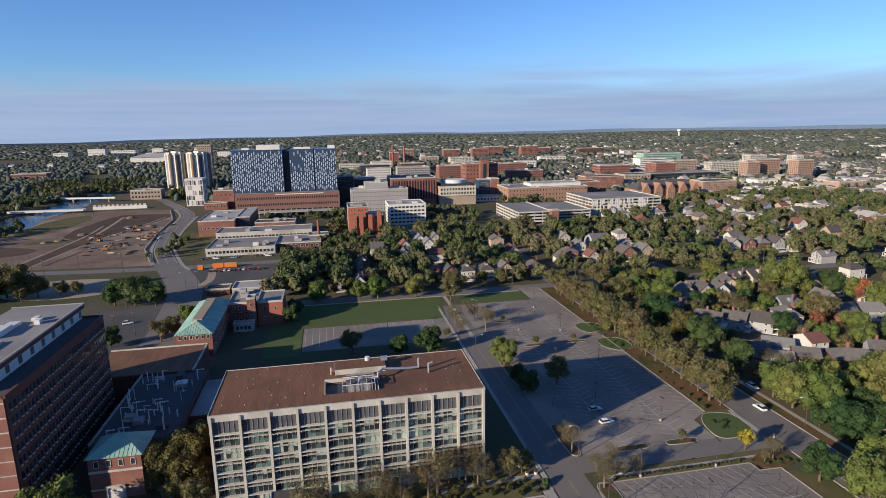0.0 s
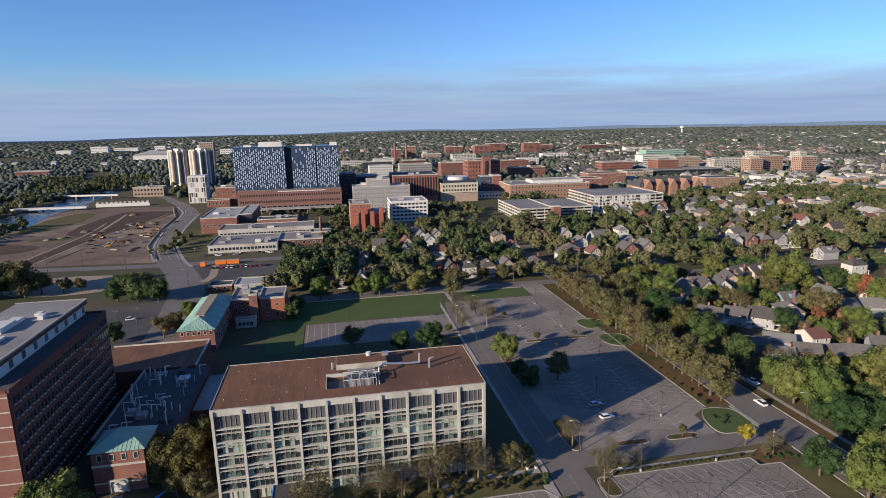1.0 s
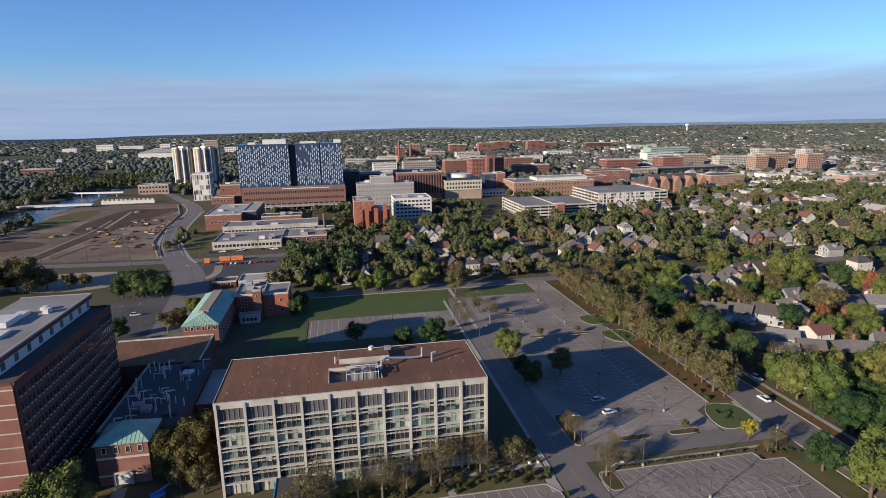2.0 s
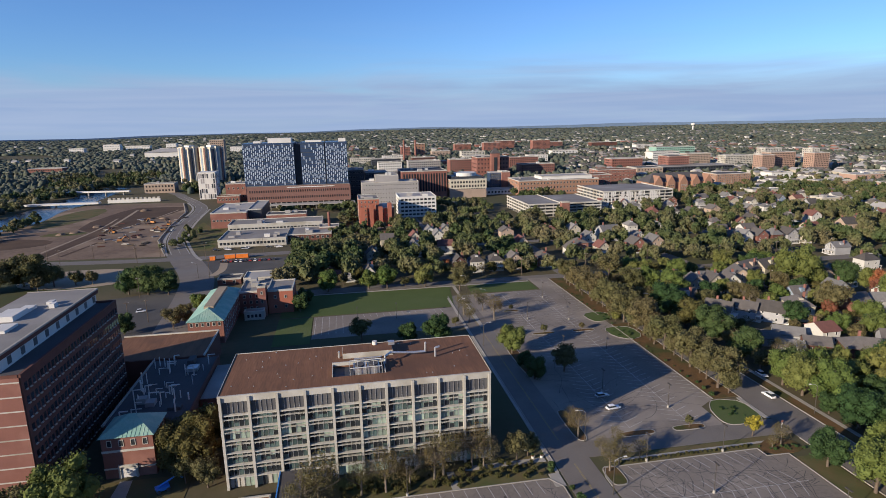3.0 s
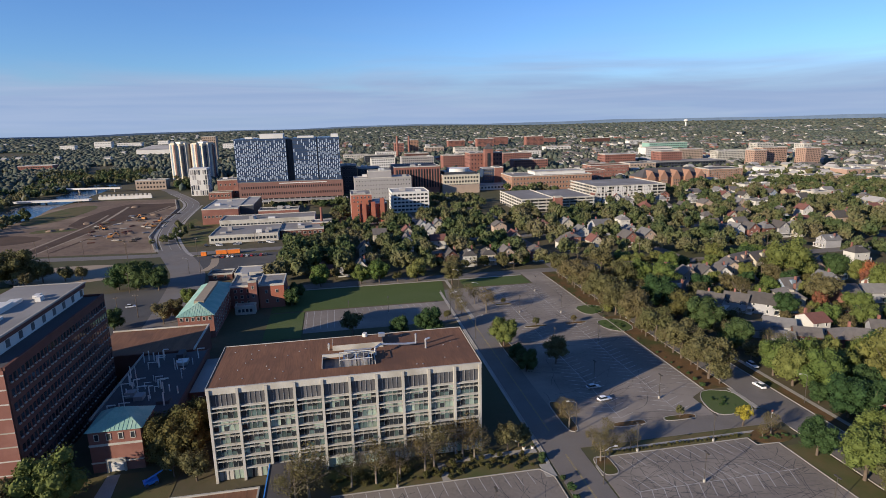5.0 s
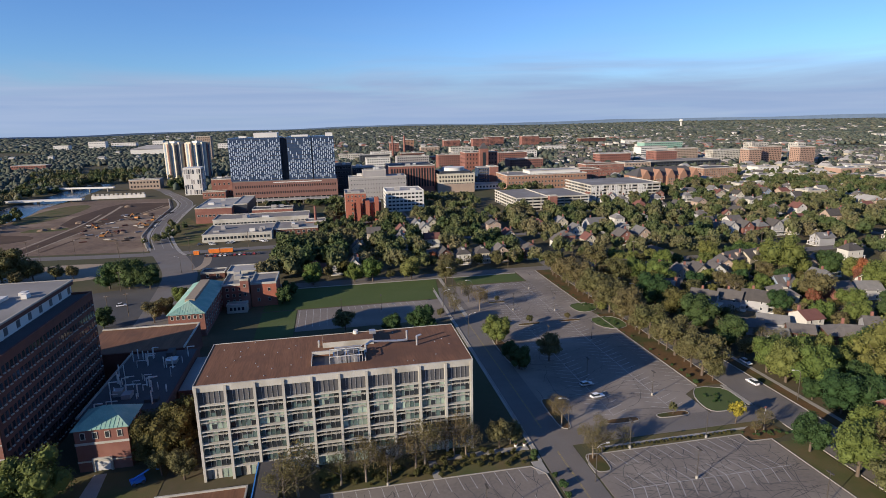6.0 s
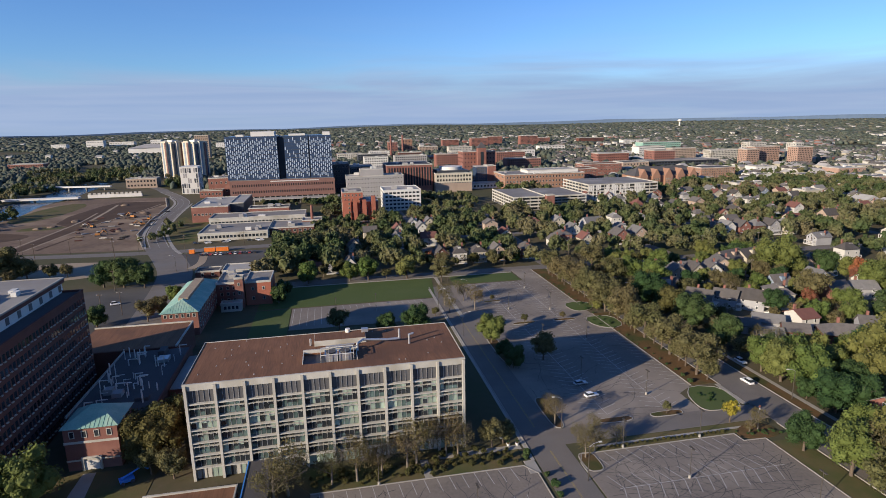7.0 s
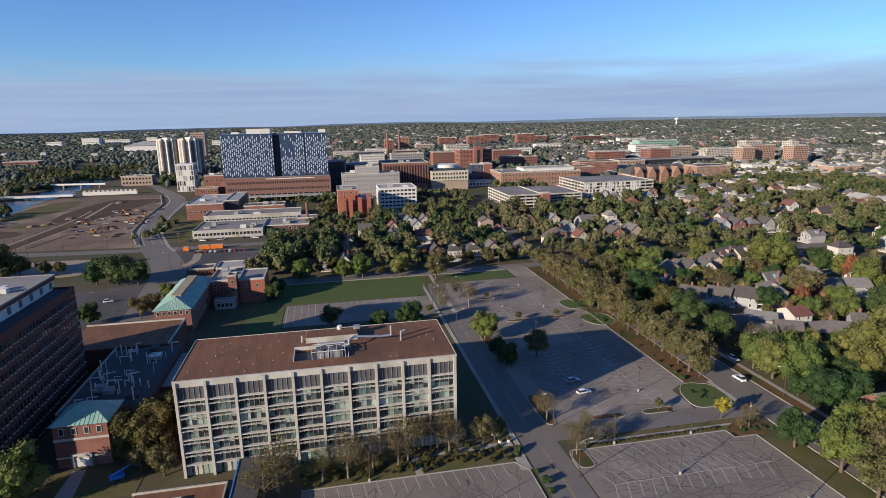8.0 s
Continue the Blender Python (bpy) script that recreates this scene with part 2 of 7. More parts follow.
M["bark_pale"] = mat("pale_bark", (0.2, 0.17, 0.132), (0.135, 0.11, 0.088), 0.95, 1.0, 8.0, 0.4)
M["bark"] = mat("bark", (0.13, 0.1, 0.075), (0.085, 0.065, 0.05), 0.95, 1.0, 8.0, 0.4)
M["machine"] = mat("dusty_orange_paint", (0.5, 0.21, 0.05), (0.38, 0.17, 0.06), 0.6, 1.0, 4.0, 0.02)
M["orange"] = mat("orange_paint", (0.75, 0.2, 0.03), (0.6, 0.16, 0.03), 0.5, 1.0, 4.0, 0.02)
M["blue"] = mat("blue_paint", (0.05, 0.22, 0.6), (0.04, 0.18, 0.5), 0.45, 1.0, 4.0, 0.02)
M["side_white"] = mat("white_siding", (0.5, 0.485, 0.44), (0.4, 0.39, 0.355), 0.8, 0.3, 5.0, 0.1)
M["side_cream"] = mat("cream_siding", (0.4, 0.36, 0.28), (0.33, 0.3, 0.235), 0.8, 0.3, 5.0, 0.1)
M["side_grey"] = mat("grey_siding", (0.33, 0.33, 0.33), (0.26, 0.26, 0.27), 0.8, 0.3, 5.0, 0.1)
M["side_blue"] = mat("blue_grey_siding", (0.22, 0.27, 0.33), (0.18, 0.22, 0.27), 0.8, 0.3, 5.0, 0.1)
M["shingle_pale"] = mat("pale_shingle", (0.175, 0.17, 0.165), (0.13, 0.127, 0.124), 0.95, 0.6, 6.0, 0.2, rnd=0.2)
M["shingle_red"] = mat("red_shingle", (0.17, 0.075, 0.06), (0.13, 0.06, 0.05), 0.95, 0.6, 6.0, 0.2)
M["leaf_green"] = leaf_mat("green_leaves", (0.072, 0.115, 0.03), (0.105, 0.135, 0.036), (0.14, 0.145, 0.046))
M["leaf_dark"] = leaf_mat("dark_leaves", (0.03, 0.062, 0.022), (0.042, 0.075, 0.026), (0.06, 0.085, 0.03))
M["leaf_olive"] = leaf_mat("olive_brown_leaves", (0.096, 0.098, 0.04), (0.112, 0.104, 0.046), (0.126, 0.104, 0.05))
M["leaf_lime"] = leaf_mat("yellow_green_leaves", (0.1, 0.13, 0.036), (0.118, 0.134, 0.038), (0.14, 0.134, 0.042))
M["leaf_thin"] = leaf_mat("sparse_olive_leaves", (0.11, 0.1, 0.044), (0.122, 0.104, 0.046), (0.135, 0.104, 0.046))
M["leaf_bronze"] = leaf_mat("bronze_green_leaves", (0.066, 0.068, 0.024), (0.08, 0.076, 0.026), (0.095, 0.084, 0.028))
M["leaf_yellow"] = leaf_mat("yellow_leaves", (0.3, 0.27, 0.03), (0.28, 0.24, 0.035), (0.26, 0.22, 0.035))
M["leaf_red"] = leaf_mat("red_leaves", (0.27, 0.1, 0.045), (0.2, 0.082, 0.042), (0.15, 0.062, 0.042))
M["canopy"] = leaf_mat("mixed_canopy_leaves", (0.055, 0.082, 0.032), (0.1, 0.112, 0.048), (0.148, 0.132, 0.07), False)
# the farthest leaves carry blue-grey distance haze in their colour
M["canopy_far_hazed"] = leaf_mat("haze_tinted_far_canopy_leaves", (0.066, 0.085, 0.07), (0.095, 0.11, 0.083), (0.135, 0.13, 0.095), False, True)


# ---- builders ----
def put_box(bm, x0, y0, z0, x1, y1, z1, mi=0):
    v = [bm.verts.new(c) for c in ((x0, y0, z0), (x1, y0, z0), (x1, y1, z0), (x0, y1, z0), (x0, y0, z1), (x1, y0, z1), (x1, y1, z1), (x0, y1, z1))]
    for q in ((3, 2, 1, 0), (4, 5, 6, 7), (0, 1, 5, 4), (1, 2, 6, 5), (2, 3, 7, 6), (3, 0, 4, 7)):
        bm.faces.new([v[k] for k in q]).material_index = mi


def boxes(*rows):
    bm = bmesh.new()
    for r in rows:
        put_box(bm, *r)
    return bm


def tube(bm, a, b, r0, r1, n=7):
    a, b = Vector(a), Vector(b)
    q = (b - a).to_track_quat("Z", "Y").to_matrix()
    ra = [bm.verts.new(a + q @ Vector((r0 * math.cos(6.2832 * k / n), r0 * math.sin(6.2832 * k / n), 0))) for k in range(n)]
    rb = [bm.verts.new(b + q @ Vector((r1 * math.cos(6.2832 * k / n), r1 * math.sin(6.2832 * k / n), 0))) for k in range(n)]
    for k in range(n):
        bm.faces.new((ra[k], ra[(k + 1) % n], rb[(k + 1) % n], rb[k]))
    bm.faces.new(ra[::-1])
    bm.faces.new(rb)


def as_mesh(name, bm, *mats):
    me = bpy.data.meshes.new(name)
    bm.to_mesh(me)
    bm.free()
    for m in mats:
        me.materials.append(m)
    return me


def part(name, bm, material, parent=None, label=""):
    ob = new(name, as_mesh(name, bm, *(material if isinstance(material, (list, tuple)) else (material,))))
    ob.parent = parent
    return tagged(ob, label)


def piece(name, me, parent, x=0.0, y=0.0, z=0.0, rz=0.0):
    ob = new(name, me)
    ob.parent = parent
    ob.location, ob.rotation_euler = (x, y, z), (0, 0, rz)
    return ob


def thing(name, label, category, x=0.0, y=0.0, z=0.0, rz=0.0, group="", kind=""):
    ob = new(name)
    ob.empty_display_size = 0.5
    ob.location, ob.rotation_euler = (x, y, z), (0, 0, rz)
    return tagged(ob, label, category, group, kind)


def np_mesh(name, verts, faces, material):
    me = bpy.data.meshes.new(name)
    me.from_pydata(verts.tolist(), [], faces.tolist())
    me.materials.append(material)
    return me


def slab(name, pts, z, material, label, category="", thick=0.12, kind="structure"):
    """A flat surface with a given outline; its edge is a real step."""
    bm = bmesh.new()
    top = [bm.verts.new((x, y, z)) for x, y in pts]
    bot = [bm.verts.new((x, y, z - thick)) for x, y in pts]
    f = bm.faces.new(top)
    f.normal_update()
    up = f.normal.z > 0
    if not up:
        f.normal_flip()
    k = len(pts)
    for i in range(k):
        q = (bot[i], bot[(i + 1) % k], top[(i + 1) % k], top[i])
        bm.faces.new(q if up else q[::-1])
    ob = part(name, bm, material)
    return tagged(ob, label, category or name.replace("_", " "), kind=kind)


def ribbon(name, pts, width, z, material, label, kind="structure"):
    """A road or river along a line of points, its bends rounded."""
    line = [Vector((*p, 0)) for p in pts]
    fine = []
    for i in range(len(line) - 1):
        p0, p1, p2, p3 = line[max(i - 1, 0)], line[i], line[i + 1], line[min(i + 2, len(line) - 1)]
        for s in range(6):
            t = s / 6
            fine.append(0.5 * ((2 * p1) + (p2 - p0) * t + (2 * p0 - 5 * p1 + 4 * p2 - p3) * t * t + (3 * p1 - p0 - 3 * p2 + p3) * t ** 3))
    fine.append(line[-1])
    bm = bmesh.new()
    last = None
    for i, p in enumerate(fine):
        d = (fine[min(i + 1, len(fine) - 1)] - fine[max(i - 1, 0)]).normalized()
        s = Vector((-d.y, d.x, 0)) * width / 2
        now = (bm.verts.new((p.x + s.x, p.y + s.y, z)), bm.verts.new((p.x - s.x, p.y - s.y, z)))
        if last:
            bm.faces.new((last[0], last[1], now[1], now[0]))
        last = now
    return tagged(part(name, bm, material), label, name.replace("_", " "), kind=kind)


def rise(x, y):
    """Height of the far land, which climbs slowly towards the horizon."""
    r = np.hypot(x, y - 66)
    t = np.clip((r - 1700) / 3100, 0, 1)
    side = np.clip(0.5 + x / 5200, 0, 1)
    return t * t * (3 - 2 * t) * (20 + 18 * side + 5 * np.sin(x / 610.0 + 1) + 4 * np.sin(x / 260.0 + y / 900.0))


# ---- ground ----
rad = np.concatenate([np.linspace(0, 1600, 9)[1:], np.linspace(1700, 4880, 24)])
ang = np.linspace(0, 2 * np.pi, 193)[:-1]
gv, gf = [(0, 66, 0)], []
for r in rad:
    for a in ang:
        gx, gy = r * np.sin(a), 66 + r * np.cos(a)
        gv.append((gx, gy, float(rise(gx, gy))))
na = len(ang)
for j in range(na):
    gf.append((0, 1 + (j + 1) % na, 1 + j))
for i in range(len(rad) - 1):
    for j in range(na):
        k = 1 + i * na
        gf.append((k + j, k + (j + 1) % na, k + na + (j + 1) % na, k + na + j))
gm = bpy.data.meshes.new("ground")
gm.from_pydata(gv, [], gf)
gm.materials.append(M["ground"])
tagged(new("ground", gm), "brown-green suburban ground reaching to the wooded horizon", "ground", kind="structure")

# ---- surfaces ----
def eased(pts, times=2):
    """The outline with its corners cut round."""
    for _ in range(times):
        pts = [q for a, b in zip(pts, pts[1:] + pts[:1]) for q in ((a[0] * 0.75 + b[0] * 0.25, a[1] * 0.75 + b[1] * 0.25), (a[0] * 0.25 + b[0] * 0.75, a[1] * 0.25 + b[1] * 0.75))]
    return pts


slab("parking_lot", [(60, 203), (106, 203), (106, 214), (112.5, 218), (112.5, 372), (101, 372), (101, 349), (60, 349)], 0.06, M["asphalt"], "weathered grey asphalt parking lot with faded stall lines")
slab("parking_lot", [(60.5, 100), (113.5, 100), (113.5, 160), (113, 185.8), (106.6, 186), (106.4, 189.5), (62, 189.5), (60.5, 186)], 0.06, M["asphalt"], "weathered grey asphalt parking lot with angled stalls")
slab("parking_lot", [(-6, 120), (48.5, 120), (48.5, 184), (46, 188), (-6, 188)], 0.06, M["asphalt"], "cracked asphalt parking lot beside the office building")
slab("parking_lot", [(-18, 301), (49, 301), (49, 330), (-18, 330)], 0.06, M["asphalt"], "asphalt parking lot between office building and lawn")
slab("parking_lot", [(-92, 425), (-10, 425), (-8, 468), (-98, 468)], 0.06, M["asphalt_dark"], "dark asphalt yard with parked trucks")
slab("road", [(50, 100), (60, 100), (60, 349), (50, 349)], 0.045, M["road"], "worn asphalt drive between building and parking lot")
slab("road", [(60, 195), (122.5, 195), (122.5, 203), (60, 203)], 0.05, M["road"], "cross drive of worn asphalt")
slab("road", [(122, 60), (134, 60), (134, 900), (122, 900)], 0.05, M["road"], "tree-lined asphalt street")
slab("parking_lot", [(-120, 312), (-90, 306), (-80, 345), (-92, 396), (-128, 385)], 0.04, M["asphalt_dark"], "dark asphalt forecourt beside the road")
slab("road", [(-60, 369), (420, 369), (420, 378), (-60, 378)], 0.04, M["road"], "asphalt street beyond the lawn")
for ry in (470, 560):
    slab("road", [(20, ry), (520, ry), (520, ry + 8), (20, ry + 8)], 0.04, M["road"], "asphalt side street between houses")
for rx in (60, 205, 290, 380, 470):
    slab("road", [(rx, 384), (rx + 8, 384), (rx + 8, 640), (rx, 640)], 0.035, M["road"], "asphalt side street between houses")
slab("road", [(218, 100), (225, 100), (225, 369), (218, 369)], 0.035, M["road"], "narrow alley behind houses")
ribbon("road", [(-76, 290), (-80, 340), (-86, 395), (-93, 427), (-111, 475), (-121, 500)], 19, 0.07, M["road"], "broad grey main road with turning lanes")
ribbon("road", [(-119, 495), (-137, 553), (-148.5, 627), (-157, 735), (-178, 800), (-208, 865), (-225, 905), (-280, 1000)], 13, 0.075, M["road"], "curving grey main road beside the building site")
for o, lw in ((-6.1, 0.35), (0.0, 0.22), (6.1, 0.35)):
    ribbon("lane_line", [(-119 + o, 495), (-137 + o, 553), (-148.5 + o, 627), (-157 + o, 735), (-178 + o, 800), (-208 + o, 865)], lw, 0.085, M["paint"], "pale painted line along the main road")
ribbon("pavement", [(-128, 492), (-145.5, 553), (-157, 627), (-166, 735), (-188, 803)], 2.4, 0.1, M["concrete"], "pale concrete pavement along the building site")
ribbon("pavement", [(-99, 470), (-109, 492), (-128, 553), (-140, 627), (-148, 735)], 2.2, 0.1, M["concrete"], "pale concrete pavement beside the main road")
ribbon("pavement", [(-83, 424), (-80, 440), (-84, 470)], 5, 0.1, M["soil_light"], "pale worn verge at the road corner")
slab("lawn", [(-126, 505), (-100, 503), (-98, 600), (-120, 606), (-134, 640), (-138, 600), (-124, 545)], 0.06, M["dry_grass"], "green verge with shrubs beside the main road")
ribbon("road", [(-420, 505), (-230, 488), (-120, 478), (-20, 481), (60, 476)], 11, 0.055, M["road"], "grey cross street past the building site")
slab("lawn", [(-34, 331.5), (50, 331.5), (54, 366), (-34, 366)], 0.08, M["grass"], "mown green lawn beside the parking lot")
slab("lawn", [(63, 350.5), (100, 350.5), (100, 366), (64, 366)], 0.08, M["grass"], "mown green lawn beside the parking lot")
slab("lawn", [(-34, 296), (-18.5, 296), (-18.5, 330), (-34, 330)], 0.08, M["grass"], "shaded green lawn beside brick building")
slab("lawn", [(66, 190), (112, 190), (116, 194.6), (66, 194.6)], 0.09, M["dry_grass"], "grass strip between drive and parking lot")
slab("lawn", [(-6, 188.5), (46, 188.5), (47.5, 199), (-14, 199)], 0.09, M["dry_grass"], "rough grass strip before the office building")
slab("pavement", [(21.2, 188.4), (23.2, 188.4), (23.0, 196), (21.0, 196)], 0.12, M["concrete"], "short concrete path from lot to office")
slab("pavement", [(46.6, 184.6), (49.4, 184.6), (49.4, 190), (46.6, 190)], 0.12, M["concrete"], "concrete corner beside the drive")
slab("lawn", [(-72, 196), (-44, 196), (-44, 209), (-72, 209)], 0.08, M["dry_grass"], "patch of grass before the brick pavilion")
slab("planting_bed", eased([(107.2, 186.6), (118.5, 185.5), (119.5, 192), (112, 193.6), (107, 190)]), 0.13, M["verge"], "brown mulch bed at the lot corner")
slab("lawn", [(113.5, 100), (121, 100), (121, 184), (113.5, 184)], 0.09, M["dry_grass"], "grass verge between lot and street")
CORNERS = (([(107.9, 213), (106.5, 207.4), (106.6, 203.2), (109, 201.7), (115.7, 202.4), (119.6, 203), (121.4, 214.5), (112, 218)], "grass corner island with pale kerb"),
           ([(105.5, 305.7), (106.2, 296), (109.9, 294), (116.8, 297), (119, 304), (112.8, 308)], "grass corner island at the lot entrance"),
           ([(106.8, 285.3), (107, 276), (112.8, 271), (119.6, 274), (119.5, 285.5), (112, 287)], "grass corner island at the lot entrance"))
for pts, label in CORNERS:
    slab("lawn", eased(pts, 1), 0.12, M["grass"], label)
slab("pavement", [(120, 203.6), (121.6, 203.4), (121.7, 217), (120.3, 217)], 0.14, M["concrete"], "pale concrete pavement at the corner")
slab("verge", [(112.9, 218), (121.6, 218), (121.6, 290), (112.9, 290)], 0.09, M["verge"], "brown leaf-covered verge under street trees")
slab("verge", [(112.9, 303), (121.6, 303), (121.6, 369), (112.9, 369)], 0.09, M["verge"], "brown leaf-covered verge under street trees")
slab("verge", [(134.4, 60), (138, 60), (138, 369), (134.4, 369)], 0.09, M["verge"], "brown leaf-covered verge beside the street")
slab("pavement", [(48.7, 190), (49.6, 190), (49.6, 345), (48.7, 345)], 0.1, M["concrete"], "pale concrete pavement beside the drive")
slab("pavement", [(55.5, 300), (57.2, 300), (57.2, 366), (55.5, 366)], 0.11, M["concrete"], "pale concrete footpath across the lawn")
slab("pavement", [(66, 191.8), (113, 191.8), (113, 192.7), (66, 192.7)], 0.11, M["concrete"], "concrete footpath along the grass strip")
slab("pavement", [(138, 60), (139.6, 60), (139.6, 369), (138, 369)], 0.11, M["concrete"], "concrete pavement before the houses")
slab("pavement", [(26, 195.5), (48, 195.5), (48, 197.5), (26, 197.5)], 0.11, M["concrete"], "concrete terrace before the office building")
slab("pavement", [(-34, 366.5), (100, 366.5), (100, 368), (-34, 368)], 0.1, M["concrete"], "concrete pavement along the street")
slab("pavement", [(-62, 190), (-57, 190), (-59, 209), (-62, 209)], 0.1, M["concrete"], "concrete path to the brick pavilion")
slab("soil_ground", [(-520, 500), (-240, 500), (-128, 490), (-142, 540), (-158, 625), (-166, 715), (-192, 805), (-300, 818), (-330, 700), (-420, 600)], 0.05, M["soil"], "bare brown soil of a building site")
slab("soil_ground", eased([(-250, 640), (-240, 775), (-216, 770), (-172, 764), (-186, 690), (-203, 602), (-214, 600)], 1), 0.09, M["soil_dark"], "dark freshly turned soil")
slab("soil_ground", [(-222, 506), (-214, 507), (-208, 602), (-214, 640), (-220, 622)], 0.12, M["soil_dark"], "long dark trench in the soil")
slab("soil_ground", [(-205, 508), (-202.5, 508), (-196, 560), (-198, 562)], 0.12, M["soil_dark"], "short dark trench in the soil")
ribbon("soil_ground", [(-225, 506), (-222, 620), (-228, 690)], 2.0, 0.13, M["soil_light"], "pale spoil ridge beside the trench")
ribbon("soil_ground", [(-212, 506), (-205, 600), (-190, 680), (-182, 740)], 1.6, 0.13, M["soil_light"], "pale spoil ridge beside the trench")
ribbon("soil_ground", [(-216, 640), (-222, 700), (-228, 750)], 3.0, 0.13, M["soil_light"], "pale tyre track across dark soil")
slab("soil_ground", eased([(-262, 596), (-226, 598), (-224, 616), (-258, 618)]), 0.1, M["dry_grass"], "straw-coloured patch of rough grass")
slab("soil_ground", eased([(-330, 540), (-240, 545), (-232, 580), (-300, 600)]), 0.1, M["soil_dark"], "broad dark patch of soil")
slab("soil_ground", eased([(-300, 650), (-262, 640), (-256, 770), (-296, 780)]), 0.08, M["dry_grass"], "rough grass along the river edge of the site")
slab("lawn", eased([(-470, 1120), (-330, 1150), (-330, 1260), (-470, 1240)]), 0.1, M["grass"], "bright green field beyond the river")
slab("soil_ground", eased([(-198, 520), (-146, 518), (-158, 590), (-180, 600)]), 0.09, M["soil"], "pale gravel track on the building site")
slab("soil_ground", eased([(-196, 425), (-168, 412), (-128, 418), (-122, 450), (-160, 462), (-196, 456)]), 0.08, M["soil_light"], "pale sandy ground beside the road")
ribbon("water", [(-470, 430), (-372, 560), (-322, 665), (-332, 760), (-332, 850), (-338, 930), (-345, 1030)], 44, 0.1, M["water"], "dark blue river reflecting the sky")


def kerb(pts, closed=False):
    bm = bmesh.new()
    loop = list(pts) + ([pts[0]] if closed else [])
    for (ax, ay), (bx, by) in zip(loop, loop[1:]):
        d = Vector((bx - ax, by - ay, 0))
        s = Vector((-d.y, d.x, 0)).normalized() * 0.13
        v = [bm.verts.new((x + k * s.x, y + k * s.y, z)) for z in (0, 0.2) for x, y, k in ((ax, ay, 1), (ax, ay, -1), (bx, by, -1), (bx, by, 1))]
        for q in ((4, 5, 6, 7), (0, 1, 5, 4), (1, 2, 6, 5), (2, 3, 7, 6), (3, 0, 4, 7)):
            bm.faces.new([v[k] for k in q])
    bmesh.ops.recalc_face_normals(bm, faces=bm.faces)
    return tagged(part("kerb", bm, M["concrete"]), "pale concrete kerb beside asphalt", "kerb", kind="structure")


kerb([(112.7, 218), (112.7, 290)])
kerb([(112.7, 303), (112.7, 369)])
kerb([(113.6, 100), (113.4, 160), (113, 185.8), (106.6, 186), (106.4, 189.6), (62, 189.6), (60.4, 186), (60.4, 182)])
kerb([(-6, 188.2), (46, 188.2), (48.6, 184.5), (48.6, 170)])
kerb([(49.8, 194), (49.8, 349)])
kerb([(134.2, 60), (134.2, 369)])
kerb([(121.8, 60), (121.8, 192)])
kerb([(121.8, 216), (121.8, 369)])
for pts, label in CORNERS:
    kerb(eased(pts, 1), True)


def island(x, y, sx, sy, label):
    pts = [(x + sx * math.copysign(abs(math.cos(a)) ** 0.6, math.cos(a)), y + sy * math.copysign(abs(math.sin(a)) ** 0.6, math.sin(a))) for a in [6.2832 * k / 20 for k in range(20)]]
    slab("planting_bed", pts, 0.16, M["verge"], label)
    kerb(pts, True)


island(79, 203.6, 5, 1.3, "kerbed mulch island at the end of a stall row")
island(95, 203.6, 5, 1.3, "kerbed mulch island at the end of a stall row")
island(62, 212, 1.8, 9, "kerbed planting island beside the drive")
island(61.5, 262, 2, 14, "kerbed planting island beside the drive")
island(63, 186, 2.2, 4, "kerbed mulch island at the lot corner")
island(80, 286, 5, 1.2, "kerbed mulch island in a stall row")
island(98, 286, 5, 1.2, "kerbed mulch island in a stall row")
island(75, 318, 4, 1.2, "kerbed mulch island in a stall row")


def stalls(parent_name, rows, w=0.085):
    """Painted stall lines: rows of centre x or y, direction, start, end, pitch, reach, slant."""
    bm = bmesh.new()
    for axis, c, a, b, pitch, reach, slant in rows:
        n = int((b - a) / pitch)
        segs = [((c, a), (c, b))] if reach > 3 and axis == "Y2" else []
        for k in range(n + 1):
            s = a + k * pitch
            if axis == "X":
                segs.append(((s, c), (s + slant, c + reach)))
            else:
                segs.append(((c, s), (c + reach, s + slant)))
                if axis == "Y2":
                    segs.append(((c, s), (c - reach, s + slant)))
        for (ax, ay), (bx, by) in segs:
            d = Vector((bx - ax, by - ay, 0))
            q = Vector((-d.y, d.x, 0)).normalized() * w
            f = bm.faces.new([bm.verts.new((x + k * q.x, y + k * q.y, 0.066)) for x, y, k in ((ax, ay, -1), (bx, by, -1), (bx, by, 1), (ax, ay, 1))])
            f.normal_update()
            if f.normal.z < 0:
                f.normal_flip()
    return tagged(part(parent_name, bm, M["paint"]), "faded white painted stall lines on asphalt", "road marking", kind="structure")


stalls("lot_markings", [("Y2", 78, 207, 282, 3.1, 5.2, 2.4), ("Y2", 96.5, 207, 282, 3.1, 5.2, 2.4), ("Y", 112.3, 219, 288, 3.1, -5.2, 2.4),
                        ("Y2", 78, 290, 345, 3.1, 5.2, 2.4), ("Y2", 96.5, 290, 345, 3.1, 5.2, 2.4), ("Y", 112.3, 304, 366, 3.1, -5.2, 2.4), ("X", 349, 64, 99, 3.1, -5, 1.5)])
stalls("lot_markings", [("X", 189.2, 65, 105, 3.1, -5.4, 1.8), ("X", 174.5, 66, 109, 3.1, 5.2, -1.8), ("X", 174.5, 66, 109, 3.1, -5.2, -1.8), ("X", 157, 64, 109, 3.1, 5.2, -1.8), ("X", 157, 64, 109, 3.1, -5.2, -1.8), ("X", 174.5, 65, 66, 50, 0, 44)])
